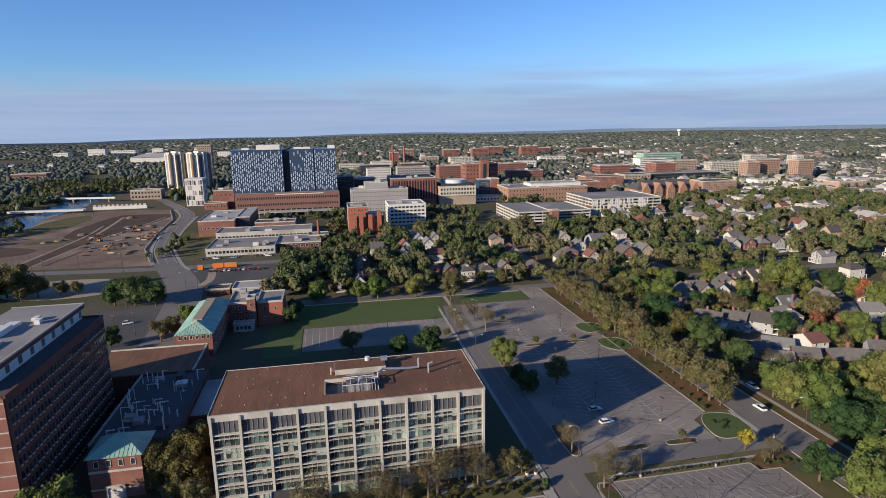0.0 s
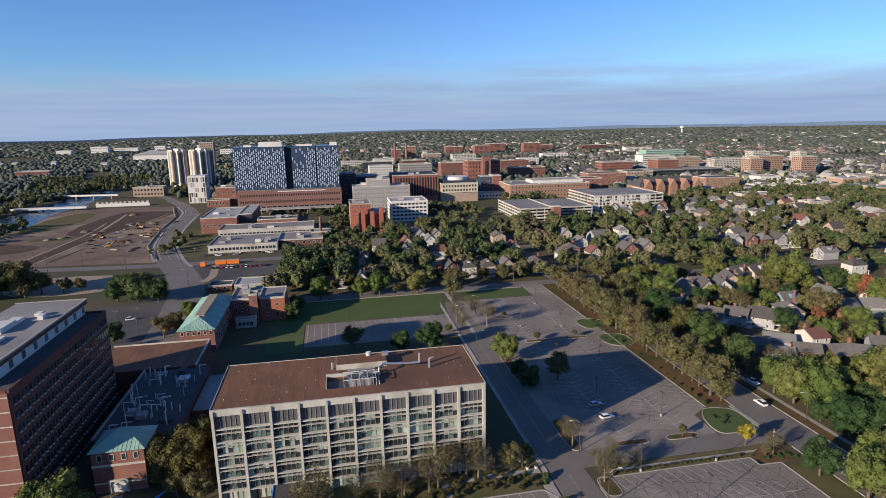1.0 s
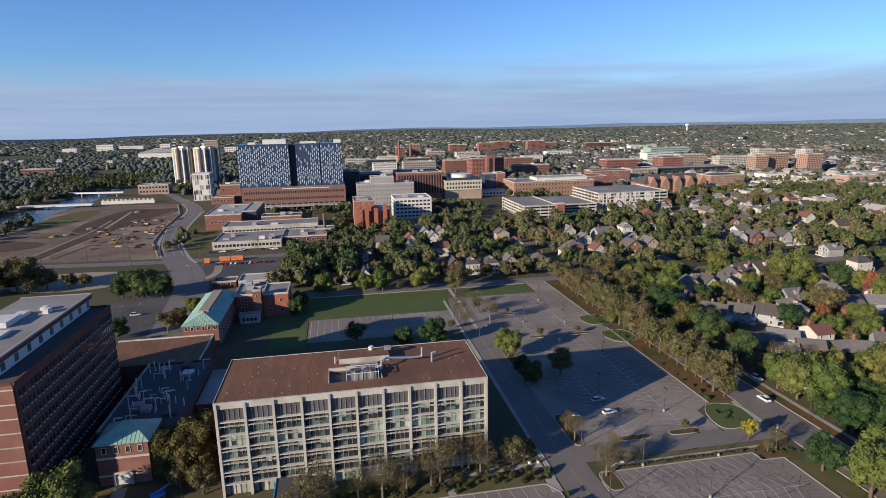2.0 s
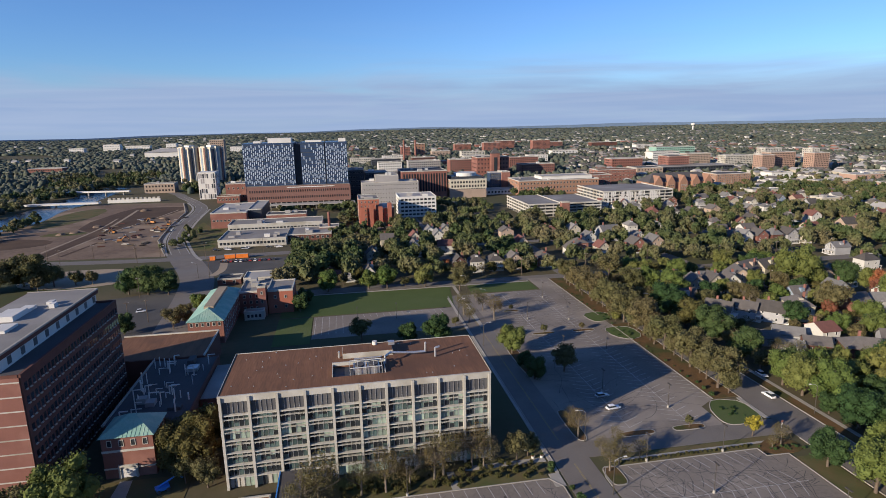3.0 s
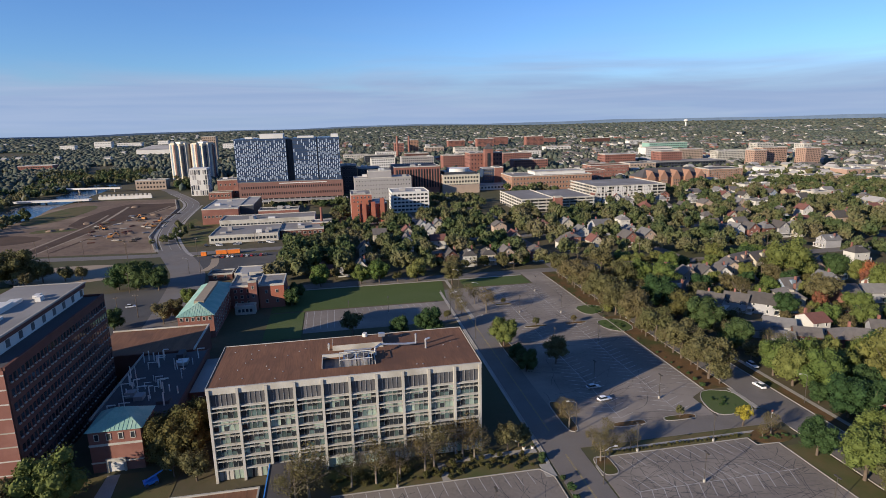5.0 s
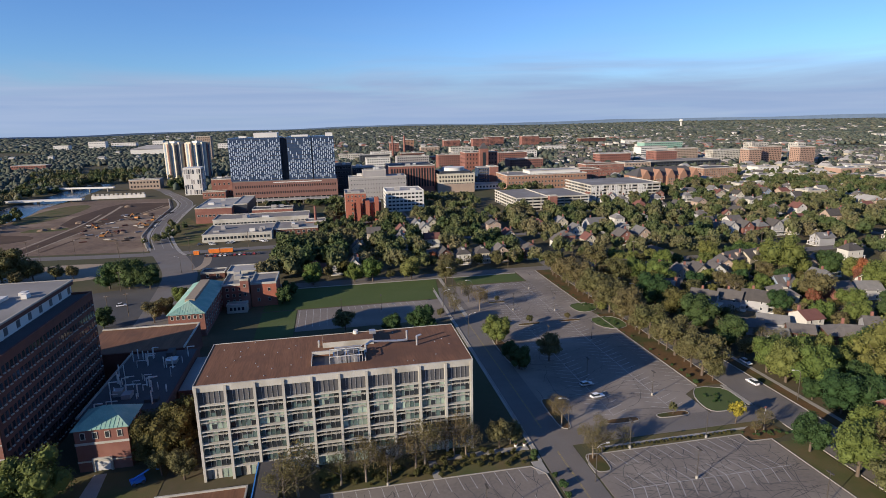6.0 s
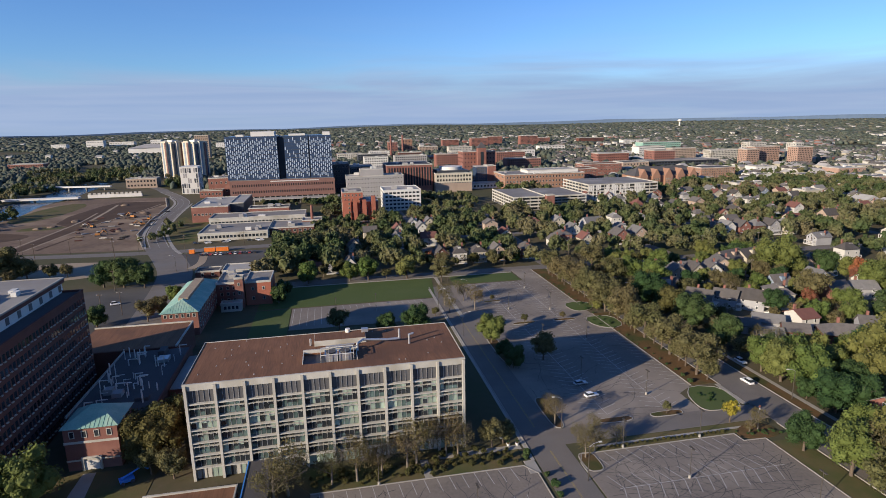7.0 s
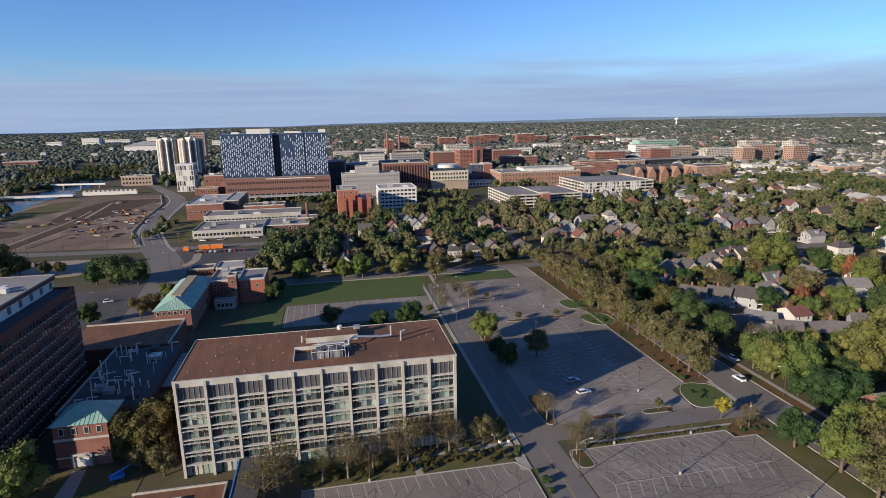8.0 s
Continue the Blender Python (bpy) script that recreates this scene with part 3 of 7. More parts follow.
stalls("lot_markings", [("X", 187.8, -4, 45, 3.1, -5.2, 0.6), ("X", 172, -4, 45, 3.1, 5.2, 0.6), ("X", 172, -4, 45, 3.1, -5.2, 0.6)])
stalls("lot_markings", [("X", 329.5, -17, -4, 3.1, -24, 0), ("X", 329.5, 5, 45, 3.1, -5, 0.6)])

# tar-filled cracks across the asphalt
bm = bmesh.new()
crack = random.Random(5)
for _ in range(430):
    lx0, lx1, ly0, ly1 = crack.choice(((61, 112, 204, 345), (61, 112, 110, 188), (61, 112, 140, 188), (-5, 48, 140, 187)))
    x, y, a = crack.uniform(lx0, lx1), crack.uniform(ly0, ly1), crack.choice((0, 1.57)) + crack.uniform(-0.5, 0.5)
    for _ in range(crack.randint(4, 12)):
        a += crack.uniform(-0.3, 0.3)
        nx, ny = x + 2.4 * math.cos(a), y + 2.4 * math.sin(a)
        if not (lx0 < nx < lx1 and ly0 < ny < ly1):
            break
        q = Vector((-(ny - y), nx - x, 0)).normalized() * crack.uniform(0.03, 0.085)
        bm.faces.new([bm.verts.new(c) for c in ((x - q.x, y - q.y, 0.064), (nx - q.x, ny - q.y, 0.064), (nx + q.x, ny + q.y, 0.064), (x + q.x, y + q.y, 0.064))])
        x, y = nx, ny
tagged(part("tar_seam", bm, M["asphalt_dark"]), "dark tar seams along cracks in asphalt", "road repair", kind="stuff")


# ---- buildings ----
WINDOW = {}


def window_mesh(w, h, glass, frame_mat):
    """A window: a frame standing proud of the wall and a pane set into it, facing -y."""
    key = (round(w, 2), round(h, 2), glass, frame_mat)
    if key not in WINDOW:
        f = min(0.14, w * 0.12)
        bm = boxes((-w / 2, -0.12, 0, -w / 2 + f, 0, h), (w / 2 - f, -0.12, 0, w / 2, 0, h), (-w / 2 + f, -0.12, 0, w / 2 - f, 0, f), (-w / 2 + f, -0.12, h - f, w / 2 - f, 0, h))
        put_box(bm, -w / 2 + f, -0.04, f, w / 2 - f, 0.0, h - f, 1)
        WINDOW[key] = as_mesh("window", bm, M[frame_mat], M[glass])
    return WINDOW[key]


TURN = {"s": 0.0, "e": math.pi / 2, "w": -math.pi / 2}


def face_windows(parent, side, a, b, at, z0, z1, cols, rows, w, h, glass="glass", frame_mat="stone"):
    """A grid of windows on one face: from a to b along it, at its place."""
    if (at if side == "s" else a) > 880:
        # too far off to pick apart singly: joined into one part
        bm = bmesh.new()
        for r in range(rows):
            z = z0 + (r + 0.5) * (z1 - z0) / rows - h / 2
            for c in range(cols):
                s = a + (c + 0.5) * (b - a) / cols
                q = (s - w / 2, at - 0.1, z, s + w / 2, at - 0.004, z + h) if side == "s" else (at - 0.1, s - w / 2, z, at + 0.1, s + w / 2, z + h)
                put_box(bm, *q)
        tagged(part("glazing", bm, M[glass], parent), kind="stuff")
        return
    me = window_mesh(w, h, glass, frame_mat)
    for r in range(rows):
        z = z0 + (r + 0.5) * (z1 - z0) / rows - h / 2
        for c in range(cols):
            s = a + (c + 0.5) * (b - a) / cols
            x, y = (s, at) if side == "s" else (at, s)
            piece("window", me, parent, x, y, z, TURN[side])


def building(label, x0, x1, y0, y1, z, wall="brick", roof="roof_grey", south=None, side=None, win=(1.6, 1.9), glass="glass", trim="stone", base=1.0, category="building", name="campus_building", extras=0):
    """A flat-roofed block: walls, parapet, roof, windows, and boxes of plant on the roof. Each part in world place."""
    b = thing(name, label, category)
    part("wall", boxes((x0, y0, 0, x1, y1, z)), M[wall], b)
    part("roof", boxes((x0 + 0.4, y0 + 0.4, z, x1 - 0.4, y1 - 0.4, z + 0.12)), M[roof], b)
    part("parapet", boxes((x0 - 0.1, y0 - 0.1, z - 0.3, x1 + 0.1, y0 + 0.35, z + 0.7), (x0 - 0.1, y1 - 0.35, z - 0.3, x1 + 0.1, y1 + 0.1, z + 0.7),
                          (x0 - 0.1, y0 + 0.36, z - 0.3, x0 + 0.35, y1 - 0.36, z + 0.7), (x1 - 0.35, y0 + 0.36, z - 0.3, x1 + 0.1, y1 - 0.36, z + 0.7)), M[trim], b)
    if south:
        face_windows(b, "s", x0 + 1, x1 - 1, y0, base, z - 0.6, south[0], south[1], *win, glass, trim)
    if side:
        face_windows(b, side[0], y0 + 1, y1 - 1, x0 if side[0] == "w" else x1, base, z - 0.6, side[1], side[2], *win, glass, trim)
    r = random.Random(int(abs(x0) * 7 + y0))
    for _ in range(extras):
        sx, sy, sz = r.uniform(2, 6), r.uniform(2, 5), r.uniform(1.2, 3)
        px, py = r.uniform(x0 + 2, x1 - 8), r.uniform(y0 + 2, max(y0 + 3, y1 - 7))
        part("roof_unit", boxes((px, py, z + 0.12, px + sx, py + sy, z + sz)), M[r.choice(("white", "grey", "roof_white"))], b)
    return b


# office building with ten bays
office = thing("office_building", "long concrete-framed office building with brown flat roof", "building")
OX0, OX1, OY0, OY1, OZ, BAY = -34.0, 34.0, 200.0, 227.0, 25.1, 6.8
part("core_wall", boxes((OX0 + 0.3, OY0 + 1.3, 0, OX1 - 0.3, OY1 - 0.2, OZ - 0.5)), M["dark"], office)
part("side_wall", boxes((OX0 - 0.05, OY0 + 1.2, 0, OX0 + 0.29, OY1, OZ - 0.3)), M["brick"], office, "red brick end wall")
part("side_wall", boxes((OX1 - 0.29, OY0 + 1.2, 0, OX1 + 0.05, OY1, OZ - 0.3)), M["brick"], office, "red brick end wall")
part("back_wall", boxes((OX0 + 0.3, OY1 - 0.19, 0, OX1 - 0.3, OY1, OZ - 0.3)), M["brick_dark"], office)
for k in range(7):
    zz = 3.38 * (k + 1) - 0.4
    if zz < OZ - 1:
        for xw in (OX0 - 0.12, OX1 + 0.05):
            part("floor_band", boxes((xw, OY0 + 1.3, zz, xw + 0.07, OY1, zz + 0.45)), M["stone"], office)
# the roof is a deck with a rectangular well for plant
WX0, WX1, WY0, WY1 = -6.6, 6.9, 205.6, 212.5
for q in ((OX0, OY0 + 0.4, OZ - 0.5, WX0, OY1, OZ), (WX1, OY0 + 0.4, OZ - 0.5, OX1, OY1, OZ), (WX0, OY0 + 0.4, OZ - 0.5, WX1, WY0, OZ), (WX0, WY1, OZ - 0.5, WX1, OY1, OZ)):
    part("roof_deck", boxes(q), M["roof_brown"], office, "weathered brown roof membrane")
part("roof_well", boxes((WX0 - 0.2, WY0, OZ, WX0, WY1, OZ + 0.5), (WX1, WY0, OZ, WX1 + 0.2, WY1, OZ + 0.5), (WX0 - 0.2, WY1, OZ, WX1 + 0.2, WY1 + 0.5, OZ + 0.9)), M["stone"], office)
part("fascia", boxes((OX0 - 0.1, OY0 - 0.1, OZ - 1.55, OX1 + 0.1, OY0 + 0.39, OZ + 0.12)), M["stone"], office, "pale concrete fascia")
part("roof_edge", boxes((OX0 - 0.15, OY0 + 0.4, OZ - 0.5, OX0 - 0.01, OY1 + 0.1, OZ + 0.15), (OX1 + 0.01, OY0 + 0.4, OZ - 0.5, OX1 + 0.15, OY1 + 0.1, OZ + 0.15), (OX0, OY1 + 0.01, OZ - 0.5, OX1, OY1 + 0.15, OZ + 0.15)), M["stone"], office)
col_me = as_mesh("column", boxes((-0.32, -0.5, 0, 0.32, 0.9, OZ - 0.25)), M["stone"])
for k in range(11):
    piece("column", col_me, office, OX0 + 0.42 + k * (68 - 0.84) / 10, OY0, 0)
# each floor: a projecting ledge with a low upstand, a slatted sunshade under it, and a row of narrow panes
sp_me = as_mesh("spandrel", boxes((-3.03, 0.3, 0, 3.03, 1.3, 0.5), (-3.0, -0.42, 0.3, 3.0, 0.29, 0.52)), M["stone"])
top_me = as_mesh("spandrel", boxes((-3.03, 0.3, 0, 3.03, 1.3, 0.55), (-3.0, -0.3, 0.22, 3.0, 0.29, 0.52)), M["stone"])
shade_bm = boxes((-2.95, -0.46, 0.02, 2.95, -0.34, 0.14))
for k in range(3):
    put_box(shade_bm, -2.95, -0.26 + k * 0.2, 0.05, 2.95, -0.2 + k * 0.2, 0.09)
for k in range(6):
    put_box(shade_bm, -2.72 + k * 1.06, -0.36, -0.26, -2.62 + k * 1.06, 0.42, 0.018)
shade_me = as_mesh("sunshade", shade_bm, M["stone"])
rail_me = as_mesh("mullion", boxes((-0.035, 0.36, 0, 0.035, 0.44, 2.72)), M["metal"])
rail_top = as_mesh("mullion", boxes((-0.05, 0.3, 0, 0.05, 0.44, 3.2)), M["metal"])
PANE = {k: as_mesh("pane", boxes((-0.59, 0.44, 0.02, 0.59, 0.48, 2.72)), M[k]) for k in ("glass", "glass_pale", "glass_teal")}
bm = boxes((-0.59, 0.44, 0.02, 0.59, 0.48, 1.3))
put_box(bm, -0.59, 0.44, 1.301, 0.59, 0.48, 2.72, 1)
PANE["blind"] = as_mesh("pane", bm, M["glass"], M["glass_pale"])
bm = boxes((-0.59, 0.44, 1.0, 0.59, 0.48, 2.72))
put_box(bm, -0.59, 0.44, 0.02, 0.59, 0.48, 0.999, 1)
PANE["sill"] = as_mesh("pane", bm, M["glass"], M["glass_teal"])
PANE["louvre"] = as_mesh("pane", boxes((-0.59, 0.44, 0.02, 0.59, 0.48, 3.2)), M["louvre"])
PANE["stone"] = as_mesh("pane", boxes((-0.45, 0.42, 0.02, 0.45, 0.48, 2.72)), M["stone"])
orand = random.Random(3)
# drawn blinds, and bluish reflections put in as pane tones, floor by floor from the ground: one letter a bay
BLINDS_AND_SHEEN = ("", "dddddddddd", "dmdddddddd", "mdmmdpdmmd", "ppmmdpmmpm", "dddmmmdmmm")
for k in range(10):
    cx = OX0 + 0.42 + (k + 0.5) * 6.716
    piece("spandrel", top_me, office, cx, OY0, OZ - 1.55 - 3.3 - 0.55)
    for j in range(5):
        piece("pane", PANE["louvre"], office, cx - 2.4 + j * 1.2, OY0, OZ - 1.55 - 3.25)
        if j:
            piece("mullion", rail_top, office, cx - 3.0 + j * 1.2, OY0, OZ - 1.55 - 3.25)
    for r in range(6):
        zb = 0.15 + r * 3.33
        if r:
            piece("sunshade", shade_me, office, cx, OY0, zb + 2.15)
            piece("spandrel", sp_me, office, cx, OY0, zb - 0.6)
        for j in range(5):
            u = orand.random()
            if r == 0:
                kind = "stone" if k not in (4, 5) and u < 0.55 else ("glass_pale" if u < 0.85 else "glass")
            else:
                kind = {"p": ("glass_pale", "glass_pale", "glass_pale", "blind", "glass_teal"), "m": ("glass_teal", "blind", "glass", "sill", "glass_pale"), "d": ("glass", "glass", "sill", "glass", "glass_teal")}[BLINDS_AND_SHEEN[r][k]][int(u * 5)]
            piece("pane", PANE[kind], office, cx - 2.4 + j * 1.2, OY0, zb)
            if j:
                piece("mullion", rail_me, office, cx - 3.0 + j * 1.2, OY0, zb)

# plant on its roof
plant = thing("cooling_plant", "pale metal cooling units in a roof well", "roof plant", 0, 0, OZ - 0.5)
for k in range(2):
    part("cooling_unit", boxes((-1.2 + k * 3.6, 206.6, 0.0, 2.0 + k * 3.6, 210.4, 1.9)), M["metal"], plant)
    bm = bmesh.new()
    tube(bm, (0.4 + k * 3.6, 208.5, 1.91), (0.4 + k * 3.6, 208.5, 2.3), 1.3, 1.3, 16)
    part("fan_ring", bm, M["roof_dark"], plant)
bm = boxes((-2.2, 206, 2.2, 6.2, 206.15, 2.35), (-2.2, 211, 2.2, 6.2, 211.15, 2.35))
for k in range(5):
    put_box(bm, -2.2 + k * 2.08, 206, 0, -2.1 + k * 2.08, 206.12, 2.2)
    put_box(bm, -2.2 + k * 2.08, 206.16, 2.2, -2.1 + k * 2.08, 210.99, 2.35)
part("steel_frame", bm, M["white"], plant)
pent = thing("roof_penthouse", "low brown-roofed penthouse on the office roof", "roof plant", 0, 0, OZ)
part("wall", boxes((-4, 217, 0, 10, 222.6, 1.5)), M["stone"], pent)
part("roof", boxes((-3.9, 217.1, 1.5, 9.9, 222.5, 1.6)), M["roof_brown"], pent)
part("hatch", boxes((9, 220.5, 1.62, 10.8, 222, 2.5)), M["metal"], pent)
bm = bmesh.new()
tube(bm, (5.2, 222.0, 1.6), (5.2, 222.0, 2.6), 0.7, 0.7, 12)
part("vent_drum", bm, M["white"], pent)


def duct_run(pts, r, label, material="metal"):
    t = thing("duct", label, "roof duct", *pts[0])
    bm = bmesh.new()
    o = Vector(pts[0])
    for a, b in zip(pts, pts[1:]):
        tube(bm, Vector(a) - o, Vector(b) - o, r, r, 10)
        bmesh.ops.create_icosphere(bm, subdivisions=1, radius=r * 1.02, matrix=Matrix.Translation(Vector(b) - o))
    part("pipe", bm, M[material], t)
    return t


duct_run([(7.4, 211.5, OZ), (7.4, 211.8, OZ + 1.9), (9, 214.0, OZ + 2.0), (16, 214.6, OZ + 1.2), (19, 215, OZ + 1.1), (19.0, 215, OZ + 3.6)], 0.32, "bent silver duct across the roof")
duct_run([(21.5, 213.2, OZ), (21.5, 213.2, OZ + 2.6), (22.6, 213.4, OZ + 2.8)], 0.3, "bent white exhaust pipe on the roof")
duct_run([(-5, 218, OZ), (-5, 218, OZ + 1.8)], 0.3, "short roof exhaust pipe")
duct_run([(-1, 215.0, OZ + 0.5), (6.5, 215.3, OZ + 0.5)], 0.25, "low pipe along the roof well")
vent_proto = None
for k in range(46):
    vx, vy = orand.uniform(-32, 32), orand.uniform(202, 226)
    if -9 < vx < 25 and 204 < vy < 224:
        continue
    if vent_proto is None:
        vent_proto = thing("roof_vent", "small pale roof vent stub", "roof vent", vx, vy, OZ, 0, "vents on the office roof")
        bm = bmesh.new()
        tube(bm, (0, 0, 0), (0, 0, 0.12), 0.18, 0.13, 8)
        tube(bm, (0, 0, 0.12), (0, 0, 0.2), 0.11, 0.09, 8)
        part("cap", bm, M["grey"], vent_proto)
    else:
        copy_thing(vent_proto, pose(vx, vy, OZ))

# brick slab block with a set-back top floor
slab_block = thing("brick_tower", "long dark brick slab block with set-back top storey", "building")
LX0, LX1, LY0, LY1, LZ = -104.0, -77.0, 203.0, 262.0, 33.2
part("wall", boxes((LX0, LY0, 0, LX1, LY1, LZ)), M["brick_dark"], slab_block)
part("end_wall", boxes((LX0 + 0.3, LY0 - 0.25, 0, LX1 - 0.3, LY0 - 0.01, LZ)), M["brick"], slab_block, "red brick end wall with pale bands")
for k in range(9):
    part("band", boxes((LX0 + 0.3, LY0 - 0.33, 3.2 + k * 3.6, LX1 - 0.3, LY0 - 0.26, 3.5 + k * 3.6)), M["stone"], slab_block)
part("terrace", boxes((LX0 + 0.3, LY0 + 0.3, LZ, LX1 - 0.6, LY1 - 0.3, LZ + 0.1)), M["roof_dark"], slab_block)
part("parapet", boxes((LX1 - 0.55, LY0, LZ, LX1 + 0.1, LY1, LZ + 0.75), (LX0, LY0 - 0.1, LZ, LX1 - 0.56, LY0 + 0.29, LZ + 0.75), (LX0, LY1 - 0.29, LZ, LX1 - 0.56, LY1 + 0.1, LZ + 0.75)), M["brick_dark"], slab_block)
part("top_storey", boxes((LX0 + 1.5, LY0 + 3, LZ + 0.1, -83.0, LY1 + 0.5, LZ + 3.2)), M["white"], slab_block)
part("top_wall", boxes((LX0 + 1, LY0 + 2.5, LZ + 3.2, -82.4, LY1 + 1, LZ + 4.6)), M["brick_dark"], slab_block)
part("roof", boxes((LX0 + 1.4, LY0 + 2.9, LZ + 4.6, -82.8, LY1 + 0.6, LZ + 4.7)), M["roof_grey"], slab_block)
part("roof_edge", boxes((-82.79, LY0 + 2.4, LZ + 4.4, -82.2, LY1 + 1.1, LZ + 4.85), (LX0 + 0.9, LY1 + 0.61, LZ + 4.4, -82.8, LY1 + 1.2, LZ + 4.85)), M["concrete"], slab_block)
me = as_mesh("window", boxes((-0.62, -0.03, 0.02, 0.62, 0.0, 1.7)), M["glass"])
me2 = as_mesh("sill", boxes((-0.42, -0.34, -0.26, 0.42, 0.0, 0.0)), M["stone"])
me3 = as_mesh("window", boxes((-0.9, -0.07, 0, 0.9, 0.0, 2.0)), M["louvre"])
for r in range(9):
    for k in range(31):
        w = piece("window", me, slab_block, LX1, LY0 + 1.6 + k * 1.87, 1.6 + r * 3.52, TURN["e"])
        piece("sill", me2, w, 0, 0, -0.14 * (k % 2))
for k in range(9):
    piece("window", me3, slab_block, -83.0, LY0 + 8 + k * 6.2, LZ + 0.7, TURN["e"])
for k, (x, y, s) in enumerate(((-93, 222, 4), (-95, 240, 3), (-90, 246, 1.6), (-88, 243, 1.5), (-97, 232, 5))):
    part("roof_unit", boxes((x, y, LZ + 4.7, x + s, y + s * 1.6, LZ + 5.4 + 0.2 * k)), M["white"], slab_block)


def hip_roof(bm, x0, x1, y0, y1, z, h, inset, o=0.6):
    """A hipped roof whose ridge runs the longer way."""
    e = [bm.verts.new(c) for c in ((x0 - o, y0 - o, z), (x1 + o, y0 - o, z), (x1 + o, y1 + o, z), (x0 - o, y1 + o, z))]
    if x1 - x0 > y1 - y0:
        t = [bm.verts.new(c) for c in ((x0 + inset, (y0 + y1) / 2, z + h), (x1 - inset, (y0 + y1) / 2, z + h))]
        fs = ((e[0], e[1], t[1], t[0]), (e[1], e[2], t[1]), (e[2], e[3], t[0], t[1]), (e[3], e[0], t[0]))
    else:
        t = [bm.verts.new(c) for c in (((x0 + x1) / 2, y0 + inset, z + h), ((x0 + x1) / 2, y1 - inset, z + h))]
        fs = ((e[0], e[1], t[0]), (e[1], e[2], t[1], t[0]), (e[2], e[3], t[1]), (e[3], e[0], t[0], t[1]))
    for f in fs:
        bm.faces.new(f)
    bm.faces.new(e[::-1])


def seams(bm, x0, x1, y0, y1, z, h, inset, o=0.6, pitch=1.0):
    """Standing seams on the south slope of a hipped roof."""
    n = int((x1 - x0 + 2 * o) / pitch)
    cx = (x0 + x1) / 2
    for k in range(1, n):
        x = x0 - o + k * pitch
        f = 1 - abs(x - cx) / ((x1 - x0) / 2 + o)
        tube(bm, (x, y0 - o, z + 0.03), (x, y0 - o + f * (inset + o), z + h * f + 0.03), 0.06, 0.06, 4)


pavilion = thing("brick_pavilion", "small brick pavilion with green copper hip roof", "building")
part("wall", boxes((-66, 211, 0, -53.5, 222, 11.6)), M["brick"], pavilion)
part("band", boxes((-66.1, 210.85, 7.4, -53.4, 210.99, 8.0), (-66.1, 210.85, 2.6, -53.4, 210.99, 3.0)), M["stone"], pavilion)
bm = bmesh.new()
hip_roof(bm, -66, -53.5, 211, 222, 11.6, 3.6, 5.5)
part("roof", bm, M["copper"], pavilion, "green copper standing-seam roof")
bm = bmesh.new()
seams(bm, -66, -53.5, 211, 222, 11.6, 3.6, 5.5)
part("seams", bm, M["copper"], pavilion)
face_windows(pavilion, "s", -65.5, -54, 211, 8.3, 11.4, 4, 1, 1.2, 1.9)
face_windows(pavilion, "e", 212, 221, -53.5, 8.3, 11.4, 3, 1, 1.2, 1.9)
part("door", boxes((-62, 210.75, 0.1, -58.5, 210.98, 2.55)), M["white"], pavilion, "white double door")
part("door_surround", boxes((-62.6, 210.5, 0, -62.05, 210.98, 3.2), (-58.45, 210.5, 0, -57.9, 210.98, 3.2), (-62.6, 210.5, 3.2, -57.9, 210.98, 3.7)), M["stone"], pavilion)

wing = thing("brick_wing", "low brick laboratory wing with flat roof", "building")
part("wall", boxes((-70, 222.2, 0, -48, 268, 9)), M["brick_dark"], wing)
part("roof", boxes((-69.6, 222.6, 9, -48.4, 267.6, 9.12)), M["roof_dark"], wing)
part("parapet", boxes((-48.4, 222.2, 9, -47.9, 268, 9.6)), M["brick_dark"], wing)
part("parapet", boxes((-70.1, 222.2, 9, -69.6, 268, 9.6)), M["concrete"], wing)
part("wall", boxes((-47.8, 236, 0, -34.6, 262, 8)), M["brick_dark"], wing)
part("roof", boxes((-47.6, 236.2, 8, -34.8, 261.8, 8.1)), M["roof_grey"], wing)
face_windows(wing, "s", -46, -35, 236, 1, 7.5, 4, 2, 1.3, 1.7)
part("wall", boxes((-88, 268.2, 0, -53, 294, 9.5)), M["brick_dark"], wing)
part("roof", boxes((-87.6, 268.6, 9.5, -53.4, 293.6, 9.6)), M["roof_brown"], wing)
part("parapet", boxes((-88.1, 293.6, 9.5, -52.9, 294.1, 10.1)), M["stone"], wing)
part("parapet", boxes((-53.39, 268.2, 9.5, -52.9, 293.59, 10.1)), M["stone"], wing)
wr = random.Random(8)
for k in range(44):
    px, py = wr.uniform(-68, -50), wr.uniform(226, 264)
    hh = wr.uniform(1.5, 4)
    duct_run([(px, py, 9.1), (px, py, 9.1 + hh)] + ([(px + wr.uniform(1, 3), py, 9.1 + hh)] if wr.random() < 0.5 else []), wr.uniform(0.1, 0.22), "pale exhaust stack on the laboratory roof", "white")
for k in range(5):
    px, py = wr.uniform(-66, -54), wr.uniform(226, 262)
    part("roof_unit", boxes((px, py, 9.12, px + wr.uniform(2, 4), py + wr.uniform(2, 5), 9.12 + wr.uniform(0.8, 2))), M[wr.choice(("grey", "metal", "roof_dark"))], wing)

